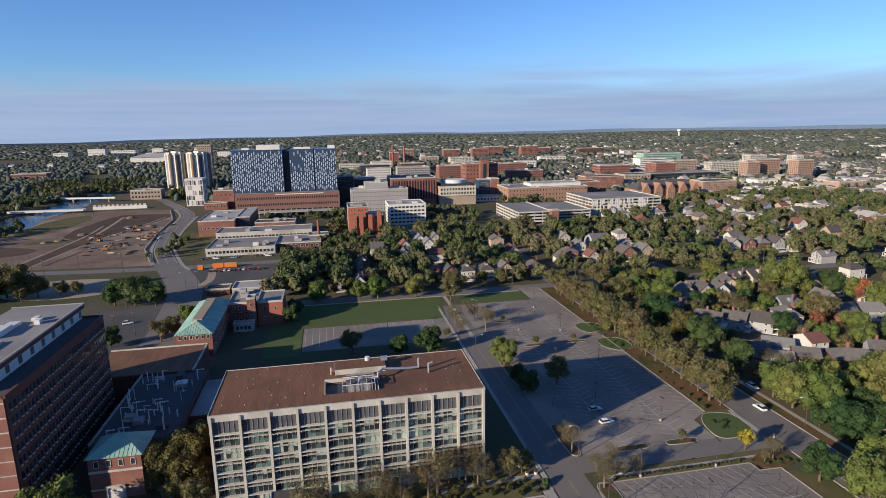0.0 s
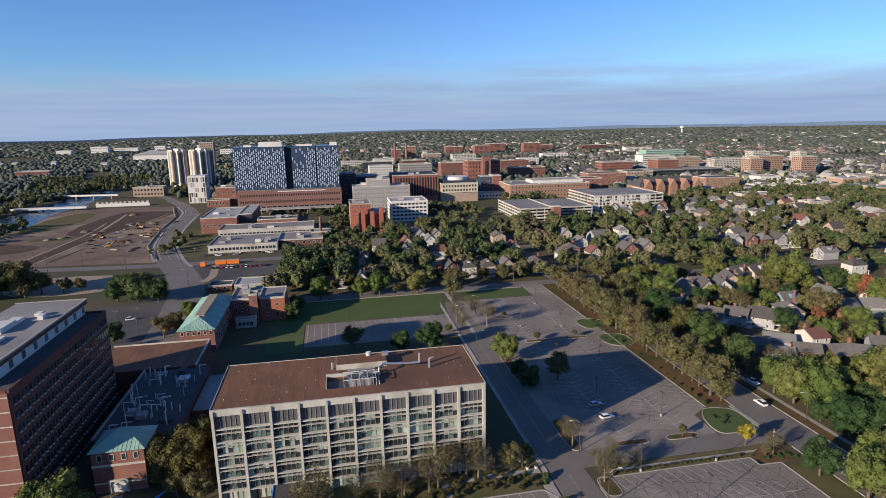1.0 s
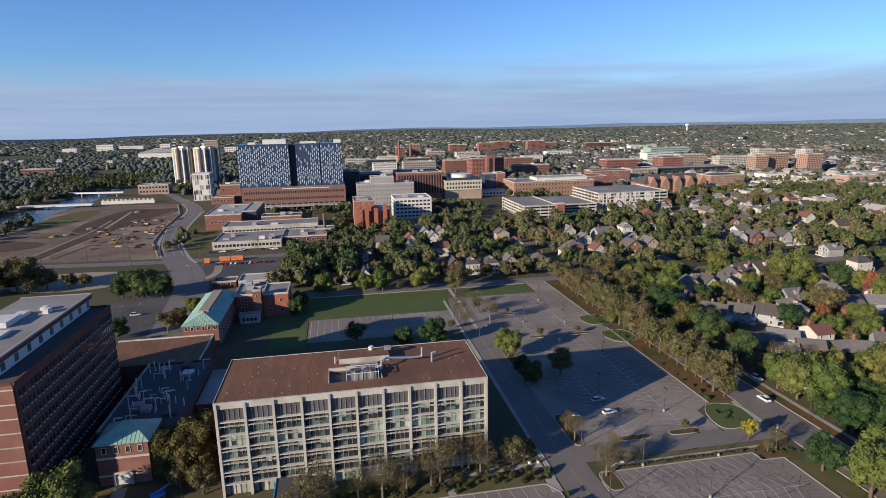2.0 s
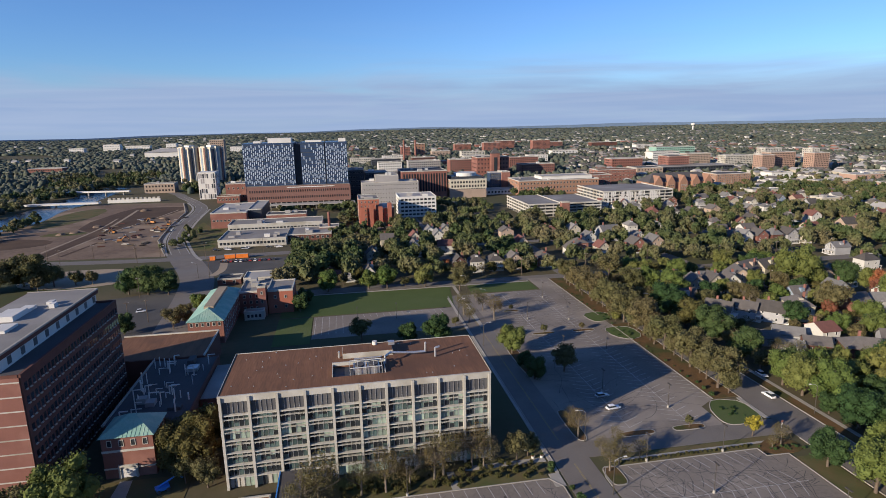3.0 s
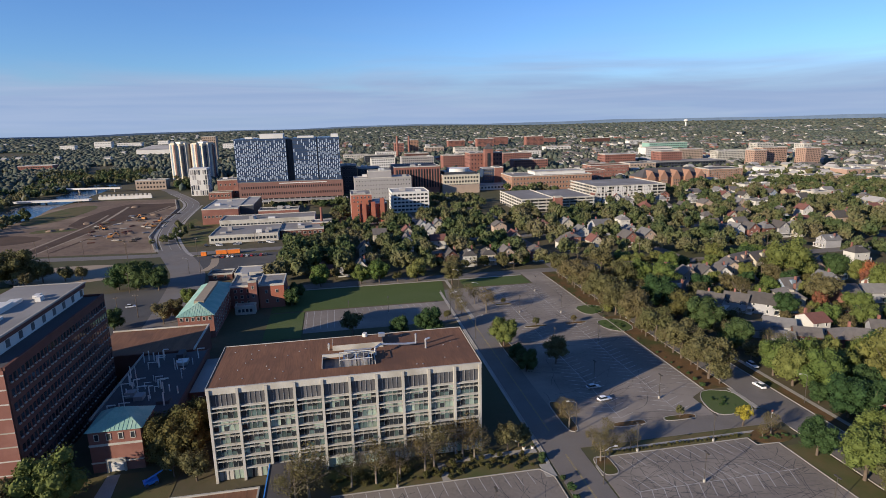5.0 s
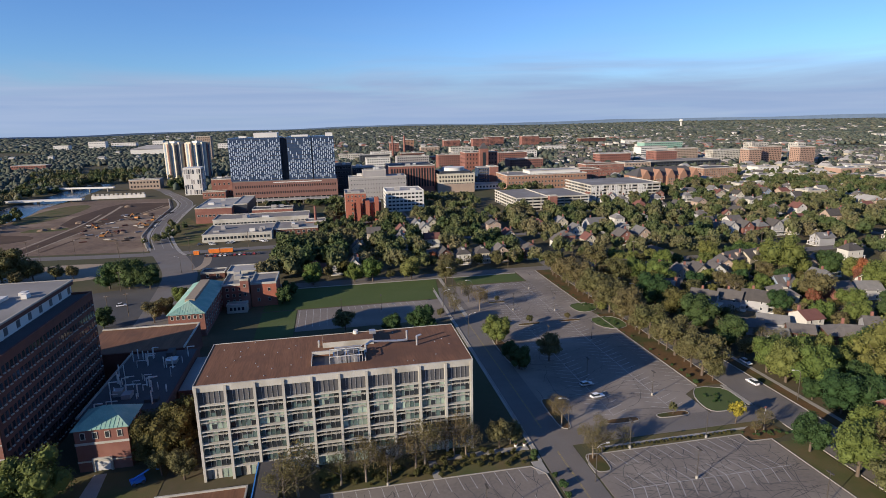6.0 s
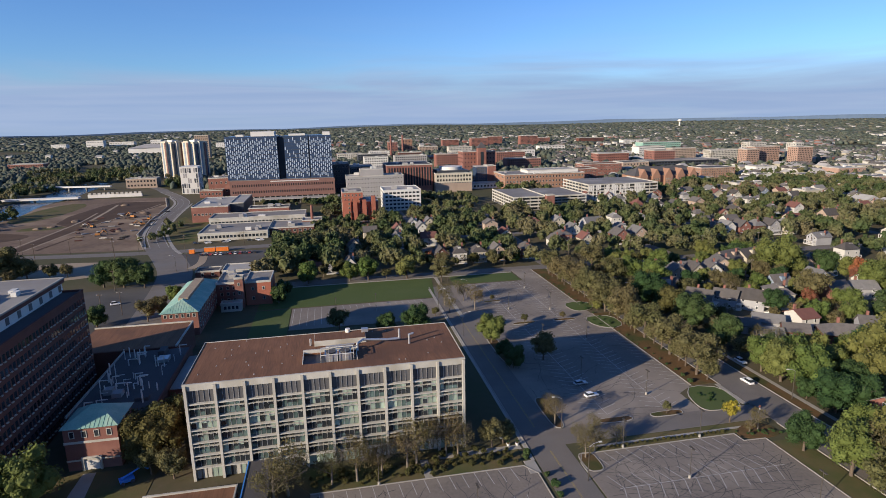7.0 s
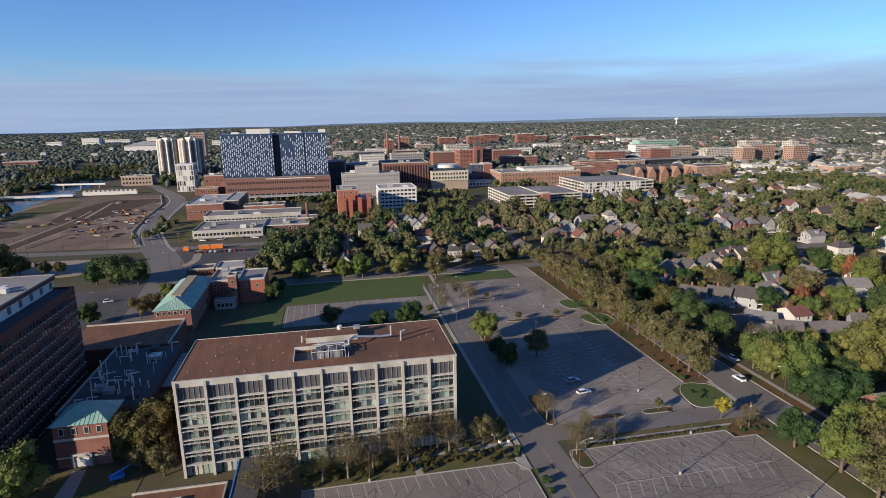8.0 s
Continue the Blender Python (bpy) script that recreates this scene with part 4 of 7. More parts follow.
hall = thing("copper_roof_hall", "brick hall with green copper hipped roof", "building")
part("wall", boxes((-67.8, 305.5, 0, -53.7, 354, 10)), M["brick"], hall)
bm = bmesh.new()
hip_roof(bm, -67.8, -53.7, 305.5, 354, 10, 3.6, 7)
part("roof", bm, M["copper"], hall, "green copper hipped roof")
part("deck", boxes((-62.8, 314, 12.5, -58.8, 346, 13.85)), M["soil_light"], hall, "tan flat roof deck")
bm = bmesh.new()
seams(bm, -67.8, -53.7, 305.5, 354, 10, 3.6, 7)
part("seams", bm, M["copper"], hall)
face_windows(hall, "s", -67.4, -54.1, 305.5, 7.4, 9.9, 6, 1, 1.2, 1.7)
face_windows(hall, "e", 306.5, 353, -53.7, 1, 9.9, 12, 3, 1.2, 1.7)
building("brick stair and office block with pale parapet", -53.5, -40, 344, 366, 10.5, "brick", "roof_grey", (4, 3), None, (1.3, 1.6), extras=2)
building("tall red brick stair tower beside the hall", -39.8, -28, 341, 360, 11.2, "brick_red", "roof_grey", (2, 2), None, (1.2, 1.6))
building("square red brick stair tower", -44, -40.2, 338, 343.6, 14.2, "brick", "roof_grey", (1, 3), None, (1.1, 1.5))
building("pale low entrance block", -50, -41, 333, 337.8, 3.6, "stone", "roof_grey", (4, 1), None, (1.4, 1.8))

# low buildings in front of the office
annex = thing("low_annex", "low annex with brown roof and pale edge", "building")
part("wall", boxes((-42, 176, 0, -22.2, 189.6, 3.8)), M["brick_dark"], annex)
part("roof", boxes((-41.8, 176.2, 3.8, -22.4, 189.4, 3.9)), M["roof_brown"], annex)
part("parapet", boxes((-42.2, 189.4, 3.7, -22, 189.8, 4.3), (-22.39, 176, 3.7, -22, 189.39, 4.3)), M["stone"], annex)
part("roof_unit", boxes((-33, 184, 3.9, -31, 185.5, 4.7)), M["white"], annex)
link = thing("covered_walkway", "dark flat-roofed covered walkway with blue edge", "walkway")
part("roof", boxes((-20.6, 172, 3.6, -15, 199.0, 3.95)), M["roof_dark"], link)
part("edge", boxes((-20.9, 172, 3.6, -20.61, 199.0, 4.1)), M["blue"], link, "bright blue roof edge")
for k in range(5):
    for x in (-20.3, -15.4):
        part("post", boxes((x, 174 + k * 6, 0, x + 0.2, 174.2 + k * 6, 3.6)), M["pole"], link)
lift = thing("boom_lift", "bright blue folded boom lift on the pavement", "vehicle", -50, 203, 0, 0.5)
part("chassis", boxes((-1.6, -1, 0.5, 1.6, 1, 1.3)), M["blue"], lift)
bm = bmesh.new()
tube(bm, (-1.2, 0, 1.4), (3.6, 0.4, 2.6), 0.25, 0.2, 6)
tube(bm, (3.6, 0.4, 2.6), (5.0, 0.4, 1.4), 0.2, 0.2, 6)
part("boom", bm, M["blue"], lift)
for x in (-1.1, 1.1):
    for y in (-1.1, 1.1):
        bm = bmesh.new()
        tube(bm, (x, y - 0.15, 0.45), (x, y + 0.15, 0.45), 0.45, 0.45, 12)
        part("wheel", bm, M["roof_dark"], lift)

# ---- hospital and campus ----
hosp = thing("hospital_tower", "broad dark-glass hospital tower with pale staggered fins", "building")
HX0, HX1, HY, HZ0, HZ = -107.0, 6.0, 726.0, 24.0, 71.0
segs = ((-107, -83.5, 0), (-83, -52, -2.0), (-45, -19, 0), (-18, 6, -1.0))
for a, b, dy in segs:
    part("tower_wall", boxes((a, HY + dy + 3, HZ0 + 0.3, b, HY + 45, HZ)), M["navy"], hosp)
for q in ((-83.4, HY + 8, HZ0 + 0.3, -83.1, HY + 40, HZ - 1), (-51.9, HY + 9, HZ0 + 0.3, -45.1, HY + 40, HZ - 1), (-18.9, HY + 7, HZ0 + 0.3, -18.1, HY + 40, HZ - 1)):
    part("recess_wall", boxes(q), M["dark"], hosp)
M["fin"] = mat("pale_blue_fin", (0.38, 0.45, 0.55), (0.31, 0.37, 0.46), 0.5, 0.2, 4.0, 0.02)
fin_me = as_mesh("fin", boxes((-0.5, -0.3, 0, 0.5, 0, 3.5)), M["fin"])
rest = bmesh.new()
count = 0
for a, b, dy in segs:
    n = int((b - a) / 2.1)
    for c in range(n):
        x = a + (c + 0.5) * (b - a) / n
        for r in range(9):
            z = HZ0 + 1 + r * 5.1 + (0, 1.7, 3.4, 1.7)[c % 4]
            if z + 4.3 > HZ:
                continue
            if (c * 7 + r * 13 + c * r) % 9 == 0 or (a == -45 and r > 3 and c < 7 and (c + r) % 3):
                continue
            count += 1
            if count <= 290:
                piece("fin", fin_me, hosp, x, HY + dy + 3, z)
            else:
                put_box(rest, x - 0.5, HY + dy + 2.7, z, x + 0.5, HY + dy + 3, z + 3.5)
tagged(part("fin", rest, M["fin"], hosp), kind="stuff")
bm = bmesh.new()
for a, b, dy in segs:
    for r in range(11):
        put_box(bm, a, HY + dy + 2.9, HZ0 + 2 + r * 4.2, b, HY + dy + 2.99, HZ0 + 2.5 + r * 4.2)
part("cladding_grid", bm, M["dark"], hosp)
for q in ((-80, HY + 8, HZ, -55, HY + 30, HZ + 5), (-3, HY + 8, HZ, 5, HY + 25, HZ + 3.5), (-96, HY + 10, HZ, -88, HY + 20, HZ + 2), (-40, HY + 10, HZ, -22, HY + 20, HZ + 2)):
    part("roof_screen", boxes(q), M["white"], hosp, "pale rooftop plant screen")
part("podium", boxes((-105, HY - 4, 6.2, 7.5, HY + 48, HZ0)), M["brick_brown"], hosp, "brick podium under the tower")
part("podium_roof", boxes((-104.5, HY - 3.5, HZ0, 7, HY + 47, HZ0 + 0.2)), M["roof_grey"], hosp)
part("ground_glass", boxes((-104, HY - 3, 0, 6.5, HY + 47, 6.19)), M["glass"], hosp)
for k in range(20):
    part("pier", boxes((-104.5 + k * 5.8, HY - 4, 0, -103.7 + k * 5.8, HY - 3.1, 6.1)), M["stone"], hosp)
part("canopy", boxes((-80, HY - 22, 4.4, 12, HY - 6, 5.2)), M["roof_white"], hosp, "long pale entrance canopy")
for k in range(12):
    part("canopy_post", boxes((-79 + k * 8, HY - 21, 0, -78.5 + k * 8, HY - 20.5, 4.39)), M["grey"], hosp)
face_windows(hosp, "s", -103, 6, HY - 4, 8, 22, 44, 2, 1.3, 2.6, "glass", "brick_dark")
part("sign", boxes((-62, HY - 4.12, 22.0, -10, HY - 4.01, 22.9)), M["white"], hosp, "unreadable pale sign band")

for bx, by, w, label in ((-247, 1084, 25, "tall cream residence tower with dark window stripes"), (-210, 1072, 27, "tall cream and blue-grey residence tower")):
    t = thing("residence_tower", label, "building", bx, by, 0, radians(-38))
    part("shaft", boxes((-w / 2, -w / 2, 0, w / 2, w / 2, 58)), M["cream"], t)
    part("shaft", boxes((-w * 0.2, -w / 2 - 4, 0, w * 0.2, -w / 2 - 0.01, 59.5)), M["cream"], t)
    part("shaft", boxes((w / 2 + 0.01, -w * 0.2, 0, w / 2 + 4, w * 0.2, 59.5)), M["cream"], t)
    for f0, f1 in ((-0.38, -0.26), (0.26, 0.38)):
        part("window_stripe", boxes((w * f0, -w / 2 - 0.3, 4, w * f1, -w / 2 - 0.01, 55)), M["navy"], t)
        part("window_stripe", boxes((w / 2 + 0.01, w * f0 - 1, 4, w / 2 + 0.3, w * f1 + 1, 55)), M["navy"], t)
    for x0, x1, m_ in ((-0.2, -0.07, "side_blue"), (0.07, 0.2, "brick_brown")):
        part("window_stripe", boxes((w * x0, -w / 2 - 4.3, 3, w * x1, -w / 2 - 4.01, 57)), M[m_], t)
        part("window_stripe", boxes((w / 2 + 4.01, w * x0, 3, w / 2 + 4.3, w * x1, 57)), M[m_], t)
    part("roof_plant", boxes((-6, -5, 58, 6, 6, 61)), M["white"], t)
chill = thing("chiller_plant", "white faceted plant building with dark slots", "building")
part("wall", boxes((-180, 832, 0, -159, 856, 34)), M["white"], chill)
cr2 = random.Random(4)
slot = as_mesh("slot", boxes((-0.9, -0.12, 0, 0.9, 0, 5.5)), M["dark"])
slot_lo = as_mesh("slot", boxes((-0.9, -0.12, 0, 0.9, 0, 5.5)), M["grey"])
for k in range(8):
    for r in range(5):
        if cr2.random() < 0.6:
            piece("slot", cr2.choice((slot, slot_lo)), chill, -178.3 + k * 2.5, 832, 0.6 + r * 6.4 + cr2.uniform(0, 1))
            piece("slot", cr2.choice((slot, slot_lo)), chill, -159, 834 + k * 2.7, 0.6 + r * 6.4, TURN["e"])

building("red brick plant building with grey roof", -142, -118, 801, 830, 21, "brick", "roof_grey", (4, 2), ("e", 4, 2), (2, 2.5), extras=2)
building("low red brick workshop building", -150, -124, 785, 799, 8, "brick", "roof_brown", (6, 1), None, (2, 2.5))
building("low brick warehouse with pale roof", -119, -88, 600, 668, 13.5, "brick", "roof_white", (9, 1), ("e", 10, 1), (2, 1.8), extras=3)
building("dark stepped warehouse end block", -87.8, -76, 610, 672, 14.5, "dark", "roof_white", None, None)
building("long low concrete laboratory with ribbon windows", -98, -20, 564, 592, 8, "stone", "roof_grey", (26, 1), None, (2.4, 2.6), extras=4)
building("low concrete laboratory with ribbon windows", -96, -46, 510, 552, 5.4, "stone", "roof_grey", (18, 1), ("e", 8, 1), (2.2, 2.2), extras=5)
building("low dark-roofed laboratory wing", -45.5, -12, 522, 556, 5, "brick_dark", "roof_grey", (8, 1), None, (2.2, 2.0), extras=4)
building("low red brick plant room", -70, -35, 594, 612, 11, "brick", "roof_dark", (6, 1), None, (2, 1.8), extras=2)
st = thing("chimney_stack", "slim dark brick chimney stack", "chimney", -14, 551, 0)
bm = bmesh.new()
tube(bm, (0, 0, 0), (0, 0, 18), 1.3, 0.95, 12)
part("shaft", bm, M["brick"], st)
building("low red brick boiler house", -22, -6, 545, 560, 6, "brick", "roof_grey", (3, 1))
building("pale-roofed garage among trees", -60, -42, 396, 412, 4, "grey", "roof_white", (4, 1), None)
building("low dark shed beside the road", -75, -62, 400, 410, 3.4, "brick_dark", "roof_dark", (2, 1))

building("stepped red brick medical block", 12, 30, 575, 608, 24, "brick_red", "roof_grey", (5, 6), ("w", 6, 6), (1.3, 1.8), extras=3)
building("red brick medical block, lower step", 30.2, 43, 572, 600, 16, "brick_red", "roof_white", (3, 4), None, (1.2, 1.8), extras=1)
for k in range(4):
    t = thing("brick_buttress", "tall red brick shaft on the medical block", "building", group="medical block shafts")
    part("wall", boxes((13 + k * 8, 568, 0, 16.5 + k * 8, 571.8, 18 + (k % 2) * 3)), M["brick_red"], t)
building("grey concrete medical wing with small windows", 20, 84, 712, 738, 25, "grey", "roof_white", (20, 5), ("w", 8, 5), (1.3, 1.6), extras=4)
building("grey plant storey above the medical wing", 36, 62, 718, 736, 32, "grey", "roof_white", None, None, extras=2)
building("white gridded clinic block", 52, 88, 614, 650, 19.5, "white", "roof_white", (9, 5), ("w", 9, 5), (3.0, 2.0), trim="white", extras=3)
for k in range(3):
    building("dark glass hospital block, flat roof", -2 + k * 30, 26 + k * 30, 790 + k * 12, 830 + k * 12, 34 - k * 5, "dark", "roof_grey", (8, 6), None, (2.6, 2.2), trim="grey", extras=2)
strip_b = building("brick hospital wing with tall vertical window slots", 69, 124, 750, 800, 33, "brick", "roof_dark", None, None, extras=3)
slot_tall = as_mesh("window", boxes((-0.9, -0.15, 0, 0.9, 0, 22)), M["glass"])
for k in range(16):
    piece("window", slot_tall, strip_b, 72 + k * 3.3, 750, 8)
rot = building("cream and brick library with round top", 126, 171, 742, 785, 22.2, "brick_tan", "roof_dark", (14, 2), ("w", 8, 2), (2.2, 2.4), base=8, extras=0)
part("upper_wall", boxes((125.8, 741.7, 11.2, 171.2, 741.95, 22.0)), M["cream"], rot, "cream stone upper storeys")
face_windows(rot, "s", 127, 170, 741.7, 11.8, 21.4, 12, 2, 2.4, 2.8, "glass", "cream")
part("plant_storey", boxes((130, 747, 22.4, 167, 780, 25.2)), M["dark"], rot, "dark set-back plant storey")
bm = bmesh.new()
tube(bm, (149, 763, 22.3), (149, 763, 29), 14, 14, 28)
part("drum", bm, M["white"], rot, "white round drum")
building("brick and glass clinic tower", 205, 216, 793, 815, 25, "brick", "roof_grey", None, ("w", 5, 5), (1.5, 2))
building("blue glass clinic tower block", 190, 204.8, 797, 815, 24, "navy", "roof_white", (5, 6), None, (2.2, 2.2), trim="grey")
building("low pale entrance pavilion", 172, 226, 762, 782, 6, "white", "roof_white", (12, 1), None, (2.5, 2.5))
building("brick hall with tall gabled tower", 214, 268, 973, 1010, 34, "brick", "roof_dark", (10, 5), ("w", 6, 5), (1.8, 2.4), extras=1)
g = thing("gabled_tower", "brick gabled tower with tall arched window", "building")
part("wall", boxes((236, 964, 0, 250, 972.8, 40)), M["brick"], g)
bm = bmesh.new()
hip_roof(bm, 236, 250, 964, 972.8, 40, 9, 6, 0.3)
part("roof", bm, M["roof_dark"], g)
part("window", boxes((240.5, 963.6, 8, 245.5, 963.99, 34)), M["glass"], g)


def garage(label, x0, x1, y0, y1, levels, h=3.3, cut=False, screens=False):
    """Open-decked parking garage: slabs, parapets, columns, a dark core standing in for inner shade."""
    t = thing("parking_garage", label, "garage")
    part("core", boxes((x0 + 4, y0 + 4, 0, x1 - 4, y1 - 4, levels * h - 0.5)), M["dark"], t)
    for k in range(levels + 1):
        z = k * h
        part("deck", boxes((x0, y0, z - 0.3 if k else 0, x1, y1, z + 0.05)), M["roof_grey"] if k == levels else M["concrete"], t)
        if k:
            part("parapet", boxes((x0 - 0.2, y0 - 0.2, z - 0.45, x1 + 0.2, y0 - 0.01, z + 1.0), (x0 - 0.2, y0, z - 0.45, x0 - 0.01, y1, z + 1.0), (x1 + 0.01, y0, z - 0.45, x1 + 0.2, y1, z + 1.0)), M["stone"], t)
    n = int((x1 - x0) / 8)
    for k in range(n + 1):
        x = x0 + 0.3 + k * (x1 - x0 - 0.9) / n
        part("column", boxes((x, y0 + 0.1, 0, x + 0.6, y0 + 0.7, levels * h - 0.3)), M["stone"], t)
    m = int((y1 - y0) / 8)
    for k in range(m + 1):
        y = y0 + 0.8 + k * (y1 - y0 - 1.6) / m
        part("column", boxes((x0 + 0.1, y, 0, x0 + 0.7, y + 0.6, levels * h - 0.3)), M["stone"], t)
    if screens:
        r = random.Random(2)
        me = as_mesh("screen_panel", boxes((-0.8, -0.35, 0, 0.8, -0.25, 5.0)), M["white"])
        for k in range(int((x1 - x0 - 14) / 1.9)):
            for z in (1.0, 6.4, 11.2):
                if r.random() < 0.72:
                    piece("screen_panel", me, t, x0 + 1.5 + k * 1.9, y0, z + r.uniform(-0.8, 0.8))
    return t


garage("pale concrete parking garage with open decks", 170, 203, 578, 650, 4, 3.0)
garage("pale concrete parking garage with open decks, lower part", 203.8, 246, 584, 650, 4, 2.8)
t = building("brick stair tower of the garage", 201, 208.5, 572, 577.5, 14, "brick", "roof_grey", None, None)
garage("white screened parking garage", 262, 340, 614, 680, 5, 3.3, screens=True)
building("long orange brick institute with pale roof storey", 212, 316, 741, 790, 17.5, "brick_orange", "roof_grey", (24, 3), ("w", 8, 3), (2.0, 2.4), extras=3)
building("pale roof storey of the institute", 245, 312, 752, 780, 21, "white", "roof_white", None, None)
building("red brick hall, flat brown roof", 330, 362, 800, 830, 16, "brick", "roof_brown", (8, 3), ("w", 6, 3), (1.6, 2))
building("red brick hall with flat roof", 370, 430, 860, 890, 17, "brick", "roof_brown", (14, 3), ("w", 6, 3), (1.6, 2))
gab = thing("gabled_school", "orange brick gabled school with dark roofs", "building")
part("wall", boxes((364, 704, 0, 450, 735, 14)), M["brick_orange"], gab)
bm = bmesh.new()
hip_roof(bm, 364, 450, 704, 735, 14, 10, 12)
part("roof", bm, M["roof_dark"], gab)
for k in range(5):
    x = 370 + k * 16.5
    bm = bmesh.new()
    v = [bm.verts.new(c) for c in ((x, 701, 0), (x + 10, 701, 0), (x + 10, 701, 14), (x + 5, 701, 22), (x, 701, 14), (x, 712, 0), (x + 10, 712, 0), (x + 10, 712, 14), (x + 5, 716, 22), (x, 712, 14))]
    for q in ((0, 1, 2, 3, 4), (1, 6, 7, 2), (5, 0, 4, 9), (2, 7, 8, 3), (4, 3, 8, 9)):
        bm.faces.new([v[i] for i in q])
    part("gable", bm, M["brick_orange"], gab)
    face_windows(gab, "s", x + 1, x + 9, 701, 1.5, 11.5, 3, 3, 1.3, 2.0)
building("orange brick hall with dark roof", 500, 552, 770, 800, 14, "brick_orange", "roof_dark", (14, 4), ("w", 7, 4), (1.6, 2))
building("long low dark glazed building", 517, 656, 947, 985, 11, "dark", "roof_grey", (26, 2), None, (3.6, 2.4), trim="grey")
building("low tan brick block", 470, 516, 930, 965, 12, "brick_tan", "roof_dark", (8, 2), None, (2, 2))
for x0, x1, y0, z, wall in ((695, 753, 1023, 21, "stone"), (690, 714, 922, 27, "brick_pink"), (716, 764, 935, 30, "brick_pink"), (761, 790, 892, 30, "brick_pink"), (765, 800, 1010, 33, "stone"), (640, 690, 1060, 24, "brick_tan"), (800, 815, 940, 34, "stone")):
    building("tan residence hall with rows of windows", x0, x1, y0, y0 + 22, z, wall, "roof_grey", (int((x1 - x0) / 3.2), int(z / 3.2)), ("w", 5, int(z / 3.2)), (1.5, 1.6), name="residence_hall", extras=1)
building("half-finished block wrapped in green netting", 769, 873, 1389, 1425, 21, "copper", "roof_grey", (20, 4), None, (3, 2))
building("pale low block before the green-netted one", 735, 800, 1370, 1386, 10, "white", "roof_white", (14, 2), None, (2.5, 2))
building("red brick residence block", 553, 592, 977, 1010, 26, "brick", "roof_dark", (10, 6), ("w", 7, 6), (1.6, 2))
building("red brick academic block", 480, 540, 1040, 1070, 20, "brick", "roof_white", (14, 4), ("w", 6, 4), (1.6, 2))
building("white ribbon-windowed office block", 640, 700, 1180, 1210, 22, "white", "roof_white", (16, 5), None, (3, 1.6))
com = random.Random(33)
for x0, y0, w, d in ((455, 640, 40, 22), (520, 660, 34, 26), (560, 610, 28, 20), (600, 700, 46, 24), (540, 720, 30, 22), (650, 650, 36, 24), (690, 740, 44, 28), (470, 560, 22, 16), (620, 560, 30, 18), (720, 620, 40, 22), (610, 800, 34, 24), (760, 790, 46, 26), (820, 700, 40, 30)):
    building("low pale commercial block among trees", x0, x0 + w, y0, y0 + d, com.uniform(6, 10), com.choice(("white", "stone", "side_cream", "brick_orange", "brick_pink")), com.choice(("roof_white", "roof_grey", "roof_white")), (int(w / 6), 2), None, (2.0, 1.4), base=0.8, extras=2)
far_r = random.Random(21)
for x0, w, y0, z, wall in ((430, 52, 1790, 29, "brick"), (506, 60, 1918, 29, "brick"), (590, 56, 1800, 32, "brick"), (352, 52, 1850, 24, "brick"), (640, 40, 1900, 20, "brick_tan"), (680, 70, 1960, 20, "brick"),
                           (820, 90, 1880, 18, "brick_dark"), (910, 90, 1750, 12, "white"), (240, 50, 1600, 16, "brick_tan"), (200, 26, 1632, 36, "brick_orange"), (158, 24, 1600, 30, "brick"), (300, 60, 1500, 18, "stone"),
                           (95, 50, 1420, 17, "white"), (20, 55, 1380, 15, "stone"), (150, 50, 1300, 18, "brick_dark"), (60, 60, 1250, 20, "dark"), (260, 60, 1280, 19, "stone"), (330, 60, 1180, 20, "brick"),
                           (420, 46, 1330, 14, "white"), (540, 70, 1500, 14, "white"), (120, 60, 1120, 22, "grey"), (190, 40, 1080, 25, "brick"), (60, 40, 1040, 26, "white"), (300, 60, 1010, 18, "brick")):
    building("distant campus building with rows of windows", x0, x0 + w, y0, y0 + 26, z, wall, far_r.choice(("roof_grey", "roof_white", "roof_dark")), (int(w / 4), max(2, int(z / 4))), None, (2, 2), extras=2)
for x, y, h in ((145, 1416, 53), (183, 1500, 50)):
    t = thing("chimney_stack", "tall red brick power station chimney", "chimney", x, y, 0, 0, "power station chimneys")
    bm = bmesh.new()
    tube(bm, (0, 0, 0), (0, 0, h), 3, 2, 12)
    part("shaft", bm, M["brick"], t)
arena = thing("arena", "pale low-domed arena with grey walls", "building")
part("wall", boxes((-575, 1920, 0, -455, 1990, 20)), M["white"], arena)
bm = bmesh.new()
hip_roof(bm, -575, -455, 1920, 1990, 20, 10, 34, 2)
part("roof", bm, M["roof_white"], arena)
building("long low red brick block with white roof", -640, -575, 1390, 1420, 12, "brick", "roof_white", (14, 2), None, (2.5, 2))
building("low red brick riverside block", -700, -655, 1290, 1320, 12, "brick", "roof_dark", (10, 2), None, (2.5, 2))
building("tan brick riverside building", -275, -235, 930, 950, 13, "brick_tan", "roof_grey", (9, 2), None, (2.2, 2.4), extras=1)
for x0, w, y0, z in ((-900, 60, 2500, 26), (-840, 90, 2560, 18), (-700, 40, 2600, 22), (-560, 60, 2700, 20), (-1000, 50, 2450, 16), (-640, 30, 2300, 14), (-380, 60, 2200, 16)):
    building("distant white institutional block", x0, x0 + w, y0, y0 + 30, z + 6, "white", "roof_white", (int(w / 6), 3), None, (3, 2))
building("distant tan residence tower", -330, -296, 1640, 1664, 58, "brick_tan", "roof_grey", (7, 10), None, (2.4, 2.4))

